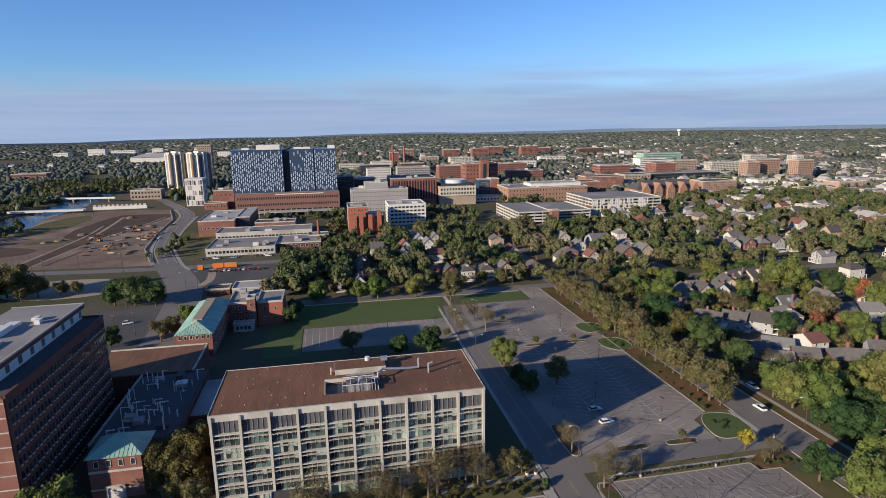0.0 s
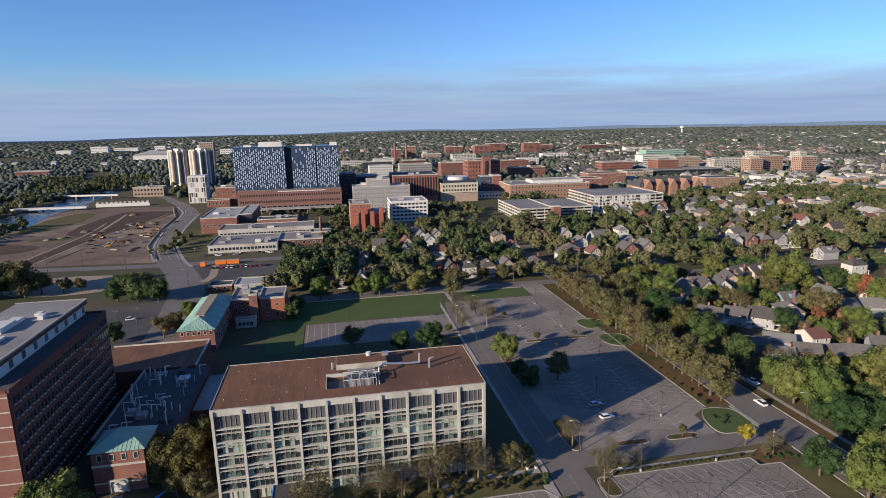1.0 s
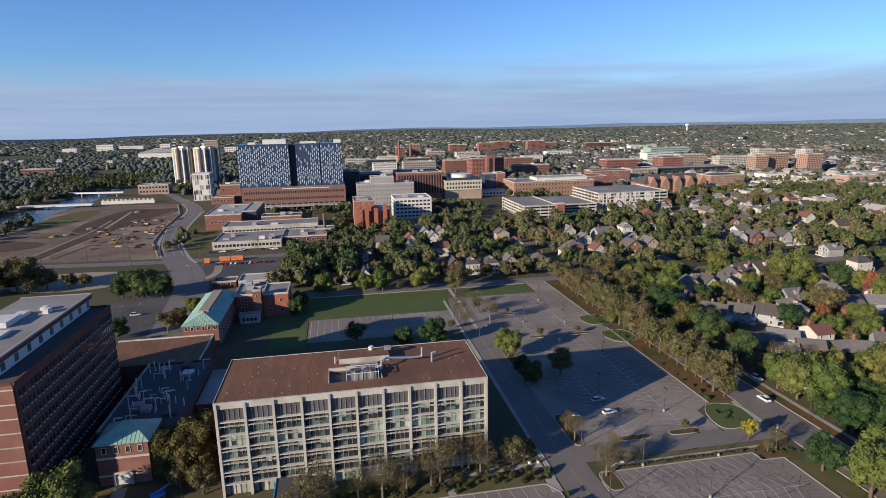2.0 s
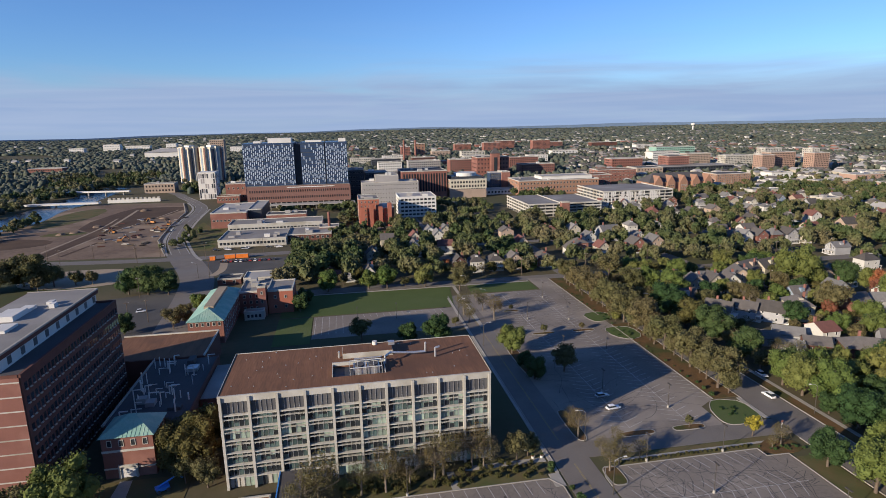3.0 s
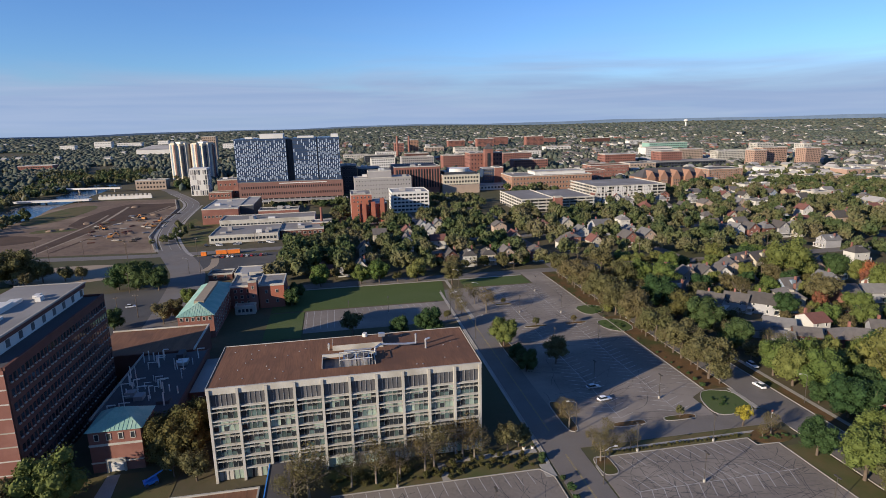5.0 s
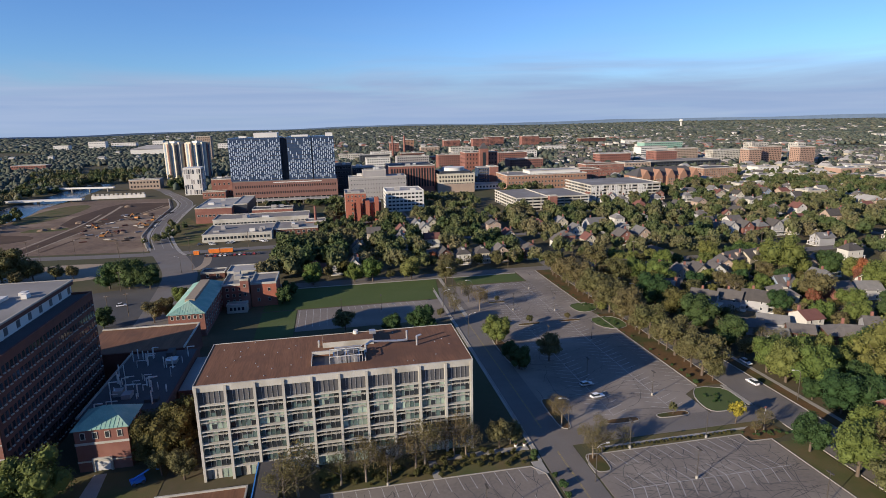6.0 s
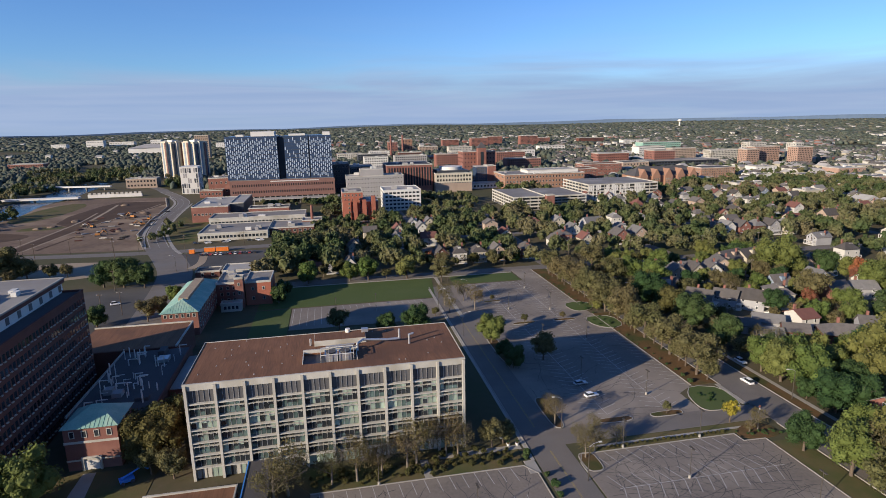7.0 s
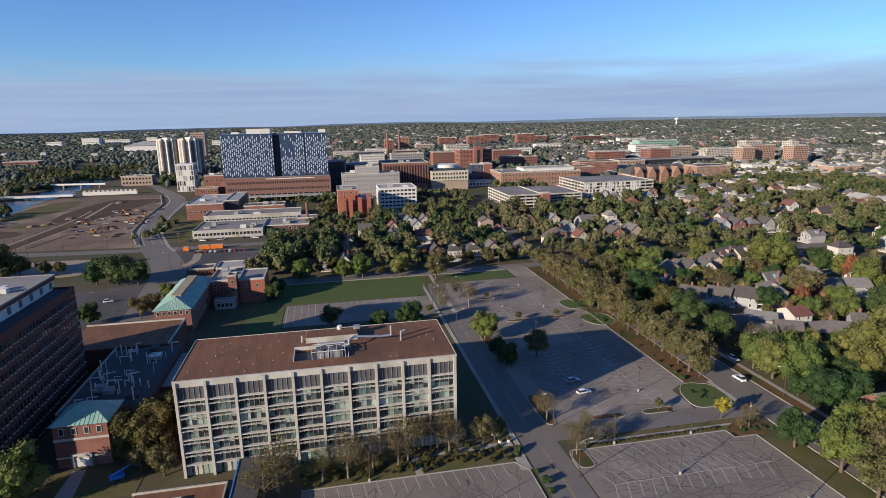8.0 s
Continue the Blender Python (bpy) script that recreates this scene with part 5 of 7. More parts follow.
# river bridges
for (ax, ay), (bx, by), z, w in (((-420, 812), (-289, 811), 4.2, 9), ((-378, 930), (-290, 918), 6.5, 5)):
    t = thing("bridge", "white concrete road bridge over the river", "bridge")
    d = Vector((bx - ax, by - ay, 0))
    s = Vector((-d.y, d.x, 0)).normalized() * w / 2
    bm = bmesh.new()
    v = [bm.verts.new((x + k * s.x, y + k * s.y, h)) for h in (z - 2.0, z) for x, y, k in ((ax, ay, 1), (ax, ay, -1), (bx, by, -1), (bx, by, 1))]
    for q in ((4, 5, 6, 7), (3, 2, 1, 0), (0, 1, 5, 4), (1, 2, 6, 5), (2, 3, 7, 6), (3, 0, 4, 7)):
        bm.faces.new([v[k] for k in q])
    bmesh.ops.recalc_face_normals(bm, faces=bm.faces)
    part("span", bm, M["white"], t)
    for f in (0.1, 0.37, 0.63, 0.9):
        bm = bmesh.new()
        tube(bm, (ax + d.x * f, ay + d.y * f, 0), (ax + d.x * f, ay + d.y * f, z - 2.01), 1.2, 1.2, 10)
        part("pier", bm, M["concrete"], t)
wall_b = thing("flood_wall", "pale concrete river wall with crenellated top", "wall")
part("base", boxes((-287, 829, 0, -226, 831, 4)), M["white"], wall_b)
for k in range(12):
    part("merlon", boxes((-286 + k * 5.1, 829.1, 4, -283 + k * 5.1, 830.9, 6)), M["stone"], wall_b)

# ---- houses ----
def gable_house(x, y, w, d, h, roof_h, rz, wall, roof_mat, label, hip=False, porch=True, chimney=True, name="house", z=0.0):
    """A house with overhanging thick roof, windows, porch, dormer and chimney; its front faces -y before it turns."""
    t = thing(name, label, "house", x, y, z, rz, "neighbourhood houses")
    bm = boxes((-w / 2, -d / 2, 0, w / 2, d / 2, h))
    if not hip:
        for s in (-1, 1):
            yy = s * (d / 2 - 0.01)
            v = [bm.verts.new(c) for c in ((-w / 2, yy, h), (w / 2, yy, h), (0, yy, h + roof_h - 0.15))]
            bm.faces.new(v if s < 0 else v[::-1])
    part("wall", bm, wall, t)
    bm = bmesh.new()
    o = 0.5
    if hip:
        hip_roof(bm, -w / 2, w / 2, -d / 2, d / 2, h, roof_h, min(w, d) * 0.45, o)
    else:
        drop = roof_h * o / (w / 2)
        for s in (-1, 1):
            c = [(0, -d / 2 - o, h + roof_h), (s * (w / 2 + o), -d / 2 - o, h - drop), (s * (w / 2 + o), d / 2 + o, h - drop), (0, d / 2 + o, h + roof_h)]
            up = [bm.verts.new((a, b, e + 0.22)) for a, b, e in c]
            lo = [bm.verts.new((a, b, e)) for a, b, e in c]
            for q in ((up[0], up[1], up[2], up[3]), (lo[3], lo[2], lo[1], lo[0]), (up[1], lo[1], lo[2], up[2]), (up[0], lo[0], lo[1], up[1]), (up[3], up[2], lo[2], lo[3])):
                bm.faces.new(q)
        bmesh.ops.recalc_face_normals(bm, faces=bm.faces)
    part("roof", bm, roof_mat, t)
    win = window_mesh(0.95, 1.5, "glass", "white")
    levels = 2 if h > 4.4 else 1
    for k in range(levels):
        for xx in ((-0.3, 0.0, 0.3) if y < 410 else (-0.25, 0.25)):
            piece("window", win, t, xx * w, -d / 2, 0.9 + 2.8 * k)
        for yy in ((-0.25, 0.25) if y < 410 else (0.0,)):
            piece("window", win, t, -w / 2, yy * d, 0.9 + 2.8 * k, TURN["w"])
    if not hip:
        piece("window", win, t, 0, -d / 2, h + 0.25)
    if porch:
        part("porch", boxes((-w / 2 + 0.3, -d / 2 - 2.2, 2.5, w / 2 - 0.3, -d / 2 - 0.02, 2.75), (-w / 2 + 0.4, -d / 2 - 2.1, 0, -w / 2 + 0.65, -d / 2 - 1.85, 2.49), (w / 2 - 0.65, -d / 2 - 2.1, 0, w / 2 - 0.4, -d / 2 - 1.85, 2.49),
                            (-w / 2 + 0.3, -d / 2 - 2.2, 0, w / 2 - 0.3, -d / 2 - 0.02, 0.4)), M["white"], t)
        part("dormer", boxes((-0.9, -d * 0.28, h + roof_h * 0.35, 0.9, 0, h + roof_h * 0.85)) if hip else boxes((w * 0.18, -1, h + roof_h * 0.3, w * 0.38, 1, h + roof_h * 0.85)), wall, t)
    if chimney:
        part("chimney", boxes((w * 0.25, d * 0.1, h * 0.9, w * 0.25 + 0.8, d * 0.1 + 0.9, h + roof_h + 1.2)), M["brick"], t, "red brick chimney")
    return t


WORDS = {"side_white": "white clapboard", "side_cream": "cream clapboard", "side_grey": "grey clapboard", "side_blue": "blue-grey clapboard", "brick": "red brick", "brick_tan": "tan brick", "brick_dark": "brown brick"}
ROOFS = {"shingle": "dark shingle roof", "shingle_pale": "pale shingle roof", "shingle_red": "red shingle roof"}
footprints = []


def house(x, y, w=8.5, d=11, h=5.8, r=3.2, turn=0, wall="side_white", roof="shingle", hip=False, porch=True, chimney=True):
    label = f"{WORDS[wall]} house with {'hipped' if hip else 'gabled'} {ROOFS[roof]}"
    footprints.append((x, y, max(w, d) / 2 + 1.5))
    return gable_house(x, y, w, d, h, r, radians(turn), M[wall], M[roof], label, hip, porch, chimney)


# houses that stand out
house(186, 254, 9.5, 8, 5.6, 2.4, 90, "side_white", "shingle_red", porch=False)
house(164, 288, 8, 11, 4.8, 3.4, 40, "side_grey", "shingle")
house(175, 285, 8, 10, 4.8, 3.2, 40, "side_grey", "shingle")
house(184, 280, 8.5, 11, 5.2, 3.6, 45, "side_grey", "shingle")
house(199, 282, 10, 12, 6.4, 3.4, -20, "side_cream", "shingle", hip=True)
house(162, 256, 7, 9, 3.4, 2.2, 60, "side_grey", "shingle", porch=False, chimney=False)
house(173, 257, 8, 11, 3.6, 2.4, 55, "side_grey", "shingle_pale", porch=False, chimney=False)
house(166, 247, 7, 8, 3, 1.6, 60, "side_white", "shingle_pale", porch=False, chimney=False)
house(176, 246, 8, 9, 3.4, 2.2, 60, "brick_dark", "shingle", porch=False, chimney=False)
house(190, 237, 11, 17, 4.2, 3.2, 62, "brick_dark", "shingle", hip=True, porch=False)
house(205, 240, 8, 10, 5, 3, 60, "side_grey", "shingle", porch=False)
house(224, 240, 8, 10, 5.0, 3.2, 85, "side_cream", "shingle_pale")
house(196, 219, 9, 11, 4.5, 2.8, 60, "side_blue", "shingle_pale", porch=False)
house(152, 183, 9, 11, 6, 3.4, -90, "brick", "shingle_pale")
house(178, 328, 8.5, 10, 5.8, 3.4, -10, "brick_tan", "shingle")
house(188, 328, 7.5, 10, 5.8, 3.6, -5, "side_cream", "shingle")
house(197, 327, 8, 10, 5.8, 3.6, -10, "side_white", "shingle")
house(208, 334, 11, 13, 6, 4, -20, "brick_tan", "shingle")
house(186, 344, 7, 10, 3, 2, 80, "side_white", "shingle_pale", porch=False, chimney=False)
house(197, 346, 7, 10, 3, 2, 80, "side_white", "shingle_pale", porch=False, chimney=False)
house(170, 340, 8, 10, 5.6, 3.2, -90, "side_grey", "shingle")
house(222, 346, 11, 17, 6, 4, -70, "brick_tan", "shingle")
house(235, 347, 10, 14, 6, 4, -75, "side_cream", "shingle")
house(248, 323, 9, 11, 6.6, 3.6, 0, "brick_tan", "shingle")
house(258, 321, 10, 11, 6.6, 4, 10, "brick_tan", "shingle_pale")
house(256, 290, 8, 11, 5.5, 3, 90, "side_white", "shingle_pale")
house(244, 282, 9, 11, 5, 3, 75, "side_grey", "shingle_pale", porch=False)
house(276, 262, 9, 11, 5.5, 3, 80, "side_cream", "shingle_pale")
house(288, 280, 9, 12, 5.8, 3.4, 0, "side_white", "shingle")
house(1, 396, 7.5, 10, 5.6, 3.8, 0, "side_grey", "shingle")
house(11, 390, 7, 10, 6, 4, 0, "side_white", "shingle")
house(16, 440, 8, 10, 6, 3.6, 0, "side_cream", "shingle")
house(-10, 398, 8, 10, 3.4, 2, 90, "brick", "shingle_red", porch=False)
for k, (hx, wl_) in enumerate(((66, "brick_dark"), (77, "side_white"), (89, "side_cream"), (101, "brick_tan"))):
    house(hx, 400, 8.6, 10, 6.2, 3.8, 0, wl_, "shingle", hip=k in (1, 2))
house(121, 402, 9, 11, 6, 3.4, 0, "brick", "shingle", hip=True)
house(64, 505, 9, 11, 6.4, 4, 0, "side_white", "shingle_pale")
house(77, 508, 9, 11, 6.4, 4, 0, "side_cream", "shingle_pale")
house(158, 434, 11, 11, 6.4, 3.2, 0, "brick", "shingle", hip=True)
house(169, 420, 8, 10, 5.8, 3.6, 0, "side_cream", "shingle_red")
house(149, 424, 8, 10, 5, 3, 0, "side_white", "shingle")
house(196, 424, 10, 12, 6, 4, 0, "brick", "shingle")
house(212, 428, 9, 12, 6, 4, 0, "brick_tan", "shingle_pale")
house(196, 466, 18, 14, 6, 5, 90, "side_grey", "shingle_pale", porch=False)
hr = random.Random(14)
for k in range(6):
    house(268 + k * 11.5, 426 - k * 0.8, 8.8, 11, 6.8, 4, 0, ("brick_tan", "side_white", "brick", "brick_dark", "side_grey", "side_cream")[k], ("shingle", "shingle_pale")[k % 2], hip=k in (3, 5))
for hx, hy, ht, hw in ((156, 303, -90, "side_grey"), (213, 298, -90, "side_blue"), (228, 281, 90, "brick"),
                       (236, 300, 0, "side_grey"), (156, 345, -90, "brick_dark")):
    house(hx, hy, hr.uniform(7.5, 9), hr.uniform(9, 11), hr.uniform(5.2, 6.2), hr.uniform(3.2, 4.2), ht, hw, hr.choice(("shingle", "shingle", "shingle_pale")), False)
# rows along the side streets
for y0 in (452, 488, 545, 590, 620):
    for x0 in range(30, 540, 18):
        x, y = x0 + hr.uniform(-3, 3), y0 + hr.uniform(-4, 4)
        if hr.random() < 0.2 or any(math.hypot(x - a, y - b) < 11 + c for a, b, c in footprints) or (y > 530 and x < 262) or (x < 40 and y > 500):
            continue
        house(x, y, hr.uniform(7.5, 10), hr.uniform(9, 12), hr.uniform(5.2, 6.8), hr.uniform(2.8, 4.2), hr.choice((0, 0, 90)), hr.choice(("side_white", "side_white", "side_cream", "side_grey", "brick", "brick_tan", "side_blue")), hr.choice(("shingle", "shingle", "shingle_pale", "shingle_red")), hr.random() < 0.3)
for x0 in range(300, 420, 20):
    for y0 in (300, 345, 385):
        if hr.random() < 0.55:
            house(x0 + hr.uniform(-3, 3), y0 + hr.uniform(-5, 5), hr.uniform(7.5, 10), hr.uniform(9, 12), hr.uniform(5.2, 6.8), hr.uniform(2.8, 4.2), hr.choice((0, 90, -90)), hr.choice(("side_white", "side_cream", "side_grey", "brick")), hr.choice(("shingle", "shingle_pale")), hr.random() < 0.3)


# ---- trees ----
def ico(sub):
    bm = bmesh.new()
    bmesh.ops.create_icosphere(bm, subdivisions=sub, radius=1)
    v = np.array([x.co[:] for x in bm.verts])
    f = np.array([[x.index for x in q.verts] for q in bm.faces])
    bm.free()
    return v, f


ICO1, ICO2 = ico(1), ico(2)


def crown_data(rng, R, H, base, leaves, size, lobes=9, core=0.78, spread=0.68, fine=True):
    """Leaf clumps set on the lobes of a crown, over an uneven inner mass. Returns quads and triangles."""
    cs, rs = [], []
    for k in range(lobes):
        a, u = rng.uniform(0, 6.283), rng.uniform(-0.75, 0.8)
        q = math.sqrt(1 - u * u) * spread * rng.uniform(0.6, 1.0)
        cs.append((R * q * math.cos(a), R * q * math.sin(a), base + H * 0.47 + u * H * 0.37))
        rs.append(R * (rng.uniform(0.21, 0.37) if lobes > 20 else rng.uniform(0.28, 0.46)))
    cs.append((0, 0, base + H * 0.5))
    rs.append(R * 0.6)
    cs, rs = np.array(cs), np.array(rs)
    n = leaves
    pick = rng.choice(len(rs), n, p=rs ** 2 / (rs ** 2).sum())
    d = rng.normal(size=(n, 3))
    d[:, 2] += 0.35
    d /= np.linalg.norm(d, axis=1)[:, None]
    sq = np.array((1, 1, min(1.25, H / (2 * R) * 1.05)))
    p = cs[pick] + d * sq * (rs[pick] * rng.uniform(0.72, 1.12, n))[:, None]
    nrm = d + rng.normal(size=(n, 3)) * 0.75
    nrm /= np.linalg.norm(nrm, axis=1)[:, None]
    ta = np.cross(nrm, rng.normal(size=(n, 3)))
    ta /= np.linalg.norm(ta, axis=1)[:, None]
    tb = np.cross(nrm, ta)
    s = (size * rng.uniform(0.55, 1.3, n))[:, None]
    quads = np.stack([p - ta * s, p - tb * s * 0.8, p + ta * s, p + tb * s * 0.8], 1).reshape(-1, 3)
    verts, faces = [quads], [np.arange(4 * n).reshape(-1, 4)]
    iv, if_ = ICO2 if fine else ICO1
    off = 4 * n
    tri = []
    for c, r in zip(cs, rs):
        w = iv * sq * (r * core) * rng.uniform(0.8, 1.15, (len(iv), 1)) + c
        verts.append(w)
        tri.append(if_ + off)
        off += len(iv)
    return np.concatenate(verts), faces[0], np.concatenate(tri)


def leaf_mesh(name, data, material):
    v, q, t = data
    me = bpy.data.meshes.new(name)
    me.from_pydata(v.tolist(), [], q.tolist() + t.tolist())
    me.materials.append(material)
    return me


def trunk_bm(rng, h, r, limbs=5, reach=2.5, twigs=0):
    bm = bmesh.new()
    top = Vector((rng.uniform(-0.3, 0.3), rng.uniform(-0.3, 0.3), h))
    tube(bm, (0, 0, 0), top * 0.5, r, r * 0.75, 8)
    tube(bm, top * 0.5, top, r * 0.75, r * 0.35, 7)
    for k in range(limbs):
        a = 6.283 * k / limbs + rng.uniform(-0.4, 0.4)
        s = top * rng.uniform(0.4, 0.9)
        e = s + Vector((math.cos(a) * reach, math.sin(a) * reach, rng.uniform(0.5, 1.2) * reach))
        tube(bm, s, e, r * 0.35, r * 0.12, 5)
        for j in range(twigs):
            b = a + rng.uniform(-0.9, 0.9)
            m = s.lerp(e, rng.uniform(0.3, 1.0))
            tip = m + Vector((math.cos(b), math.sin(b), rng.uniform(0.4, 1.6))) * reach * rng.uniform(0.3, 0.65)
            tube(bm, m, tip, r * 0.13, r * 0.03, 4)
            for i in range(2):
                c = b + rng.uniform(-1.2, 1.2)
                tube(bm, m.lerp(tip, 0.5 + 0.3 * i), tip + Vector((math.cos(c), math.sin(c), rng.uniform(0, 1))) * reach * 0.25, r * 0.06, r * 0.02, 3)
    return bm


PROTO = {}
KINDS = {
    "broad": ("leaf_green", 5.8, 10.6, 1.0, 4200, 0.23, "broad green deciduous tree", 0.74, 0),
    "dark": ("leaf_dark", 5.8, 10.8, 0.8, 4200, 0.23, "dense dark green deciduous tree", 0.76, 0),
    "olive": ("leaf_olive", 5.0, 8.8, 1.7, 3400, 0.21, "olive-brown street tree in autumn", 0.6, 3),
    "lime": ("leaf_lime", 5.5, 11, 0.9, 4200, 0.22, "tall yellow-green deciduous tree", 0.74, 0),
    "yellow": ("leaf_yellow", 2.2, 4.6, 1.6, 800, 0.22, "small bright yellow autumn tree", 0.6, 2),
    "red": ("leaf_red", 4.2, 9.5, 1.0, 2800, 0.22, "rust-red tree in autumn leaf", 0.75, 0),
    "thin": ("leaf_thin", 4.6, 9.0, 2.0, 1800, 0.15, "half-bare tree with thin olive foliage", 0.0, 16),
    "small": ("leaf_olive", 2.0, 3.4, 1.4, 500, 0.24, "small olive parking-lot tree", 0.5, 2),
    "bronze": ("leaf_bronze", 5.4, 10.5, 1.0, 4000, 0.21, "bronze-green tree in early autumn", 0.7, 2),
    "scrub": ("leaf_bronze", 1.7, 2.6, 0.1, 420, 0.2, "tangled olive-brown shrub with thin twigs", 0.6, 3),
    "shrub": ("leaf_dark", 1.6, 2.2, 0.1, 220, 0.3, "rounded dark evergreen shrub", 0.8, 0),
}
PLACED = []


def tree(kind, x, y, s=1.0, seed=0, group="neighbourhood trees", sz=None):
    key = (kind, seed % 3)
    m = Matrix.Translation((x, y, -0.8 * s if s > 1.3 else 0)) @ Matrix.Rotation((x * 1.7 + y * 0.9 + seed) % 6.283, 4, "Z") @ Matrix.Diagonal((s, s, sz or s, 1))
    PLACED.append((x, y, 3.0 * s))
    if key in PROTO:
        return copy_thing(PROTO[key], m)
    leafm, R, H, base, n, size, label, core, twigs = KINDS[kind]
    rng = np.random.default_rng(seed % 3 + 10 * len(PROTO) + 7)
    t = thing("shrub" if kind in ("shrub", "scrub") else "tree", label, "shrub" if kind in ("shrub", "scrub") else "tree", 0, 0, 0, 0, group)
    part("trunk", trunk_bm(rng, base + H * 0.55, 0.05 * R + 0.06, 6, R * 0.55, twigs), M["bark_pale" if kind == "thin" else "bark"], t)
    ob = new("crown", leaf_mesh("crown", crown_data(rng, R, H, base, n, size, 26, core if core else 0.02, 0.74), M[leafm]))
    ob.parent = t
    t.matrix_basis = m
    PROTO[key] = t
    return t


# trees beside the office, the lots and the street
for i, (k, x, y, s) in enumerate((
        ("bronze", -49, 212, 1.2), ("bronze", -43, 220, 1.3), ("olive", -39, 202, 0.85), ("lime", -69.5, 197.5, 1.5), ("olive", -79, 192, 1.35), ("olive", -45, 205, 0.9), ("bronze", -43, 212, 1.1), ("olive", -53, 219, 0.9),
        ("thin", -11, 189, 1.45), ("thin", -14, 186, 1.1), ("thin", -1, 191, 0.95), ("thin", 5, 191, 0.8), ("thin", 11, 192, 0.85), ("thin", 17.5, 193.5, 1.1), ("thin", 20, 194.5, 0.85), ("thin", 28, 197, 1.1), ("thin", 31, 196, 1.0), ("olive", 40.5, 197.5, 1.0), ("olive", 44, 199, 0.7),
        ("yellow", 109.5, 195.5, 1.15), ("broad", 141.5, 222, 1.15), ("broad", 142, 214, 1.3), ("broad", 150, 217, 1.35), ("broad", 146, 208, 1.2), ("dark", 142, 193, 1.25), ("dark", 147, 190, 1.15), ("lime", 166, 203, 1.5), ("lime", 176, 210, 1.4), ("lime", 160, 212, 1.0),
        ("broad", 140, 172, 1.15), ("lime", 133, 166, 1.0), ("olive", 141, 161, 1.2), ("broad", 150, 171, 1.2), ("lime", 131, 155, 1.0), ("dark", 154, 180, 0.8), ("dark", 118, 178.5, 0.95), ("broad", 120.5, 167, 0.95), ("olive", 125.5, 164, 1.05), ("bronze", 129.5, 169, 0.9), ("olive", 122.5, 161, 0.95), ("olive", 120, 157, 0.95), ("olive", 119, 149, 1.0), ("lime", 126, 148, 1.0), ("broad", 133, 176, 0.8),
        ("thin", 61, 205, 0.6), ("thin", 61.5, 213, 0.5), ("dark", 61.5, 244, 0.7), ("dark", 61, 252, 0.7), ("lime", 60.5, 268, 0.75), ("olive", 74, 248, 0.8), ("thin", 64, 308, 0.8), ("thin", 62, 322, 0.85), ("thin", 62, 336, 0.7), ("thin", 52, 318, 0.75), ("olive", 62, 284, 0.7), ("thin", 110.5, 189, 0.4), ("thin", 114, 190, 0.45), ("thin", 70, 199, 0.5), ("thin", 64, 196, 0.55), ("thin", 62.5, 188, 0.55), ("thin", 66, 190, 0.7), ("thin", 73, 192, 0.6),
        ("small", 80, 286, 0.9), ("small", 97, 286, 0.8), ("small", 95, 203.6, 0.8), ("small", 75, 318, 0.8), ("small", 116, 297, 1.1), ("lime", 117, 294, 0.45),
        ("dark", 22, 288, 0.85), ("dark", 34, 287, 0.92), ("olive", 3, 294, 0.8), ("olive", 45, 304, 0.5), ("thin", 52, 307, 0.8),
        ("olive", 58, 357, 1.0), ("olive", 72, 387, 0.75), ("bronze", 84, 389, 0.6), ("olive", 95, 388, 0.7), ("broad", 108, 387, 0.75), ("thin", 78, 386, 0.7), ("bronze", 5, 386, 0.7), ("olive", -4, 384, 0.8), ("broad", 20, 371, 0.95), ("broad", 41, 369, 0.9), ("broad", 10, 372, 0.9), ("olive", 30, 371, 0.9), ("olive", 62, 371, 1.0), ("olive", 95, 383, 0.9), ("broad", -12, 372, 0.9),
        ("dark", -120, 393, 1.25), ("dark", -98, 387, 1.3), ("dark", -109, 390, 1.35), ("olive", -180, 418, 1.75), ("olive", -169, 420, 1.7), ("olive", -158, 421, 1.5), ("olive", -194, 412, 1.6), ("bronze", -207, 408, 1.6), ("olive", -174, 412, 1.3), ("olive", -222, 412, 1.6), ("olive", -149, 421, 1.0), ("bronze", -187, 424, 1.5),
        # dark trees at x -25 and -23 are added to shade the lawn
        ("dark", -25, 341, 0.75), ("dark", -23, 352, 0.85), ("olive", -30, 362, 0.8), ("olive", -80, 328, 0.8), ("olive", -75, 334, 0.8), ("dark", -100, 326, 0.75), ("olive", -104, 312, 0.6), ("broad", -74, 352, 0.8), ("olive", -72, 364, 0.8), ("olive", -78, 342, 0.6))):
    tree(k, x, y, s, i, "trees round the office grounds")
for i, (k, x, y, s) in enumerate((("lime", 232, 322, 1.5), ("lime", 241, 319, 1.55), ("olive", 225, 312, 1.2), ("broad", 252, 283, 1.2), ("olive", 213, 277, 1.25), ("broad", 262, 305, 1.1), ("dark", 256, 316, 1.1), ("broad", 236, 245, 1.3), ("lime", 246, 250, 1.2), ("dark", 222, 250, 1.1), ("broad", 160, 318, 1.1), ("broad", 152, 330, 1.2), ("olive", 148, 318, 1.1), ("lime", 156, 350, 1.1))):
    tree(k, x, y, s, i)
street_r = random.Random(6)
for k in range(27):
    tree("olive", 119.6 + street_r.uniform(-1.0, 1.0), 220 + k * 5.5 + street_r.uniform(-0.8, 0.8), street_r.uniform(1.02, 1.26), k, "street trees along the verge")
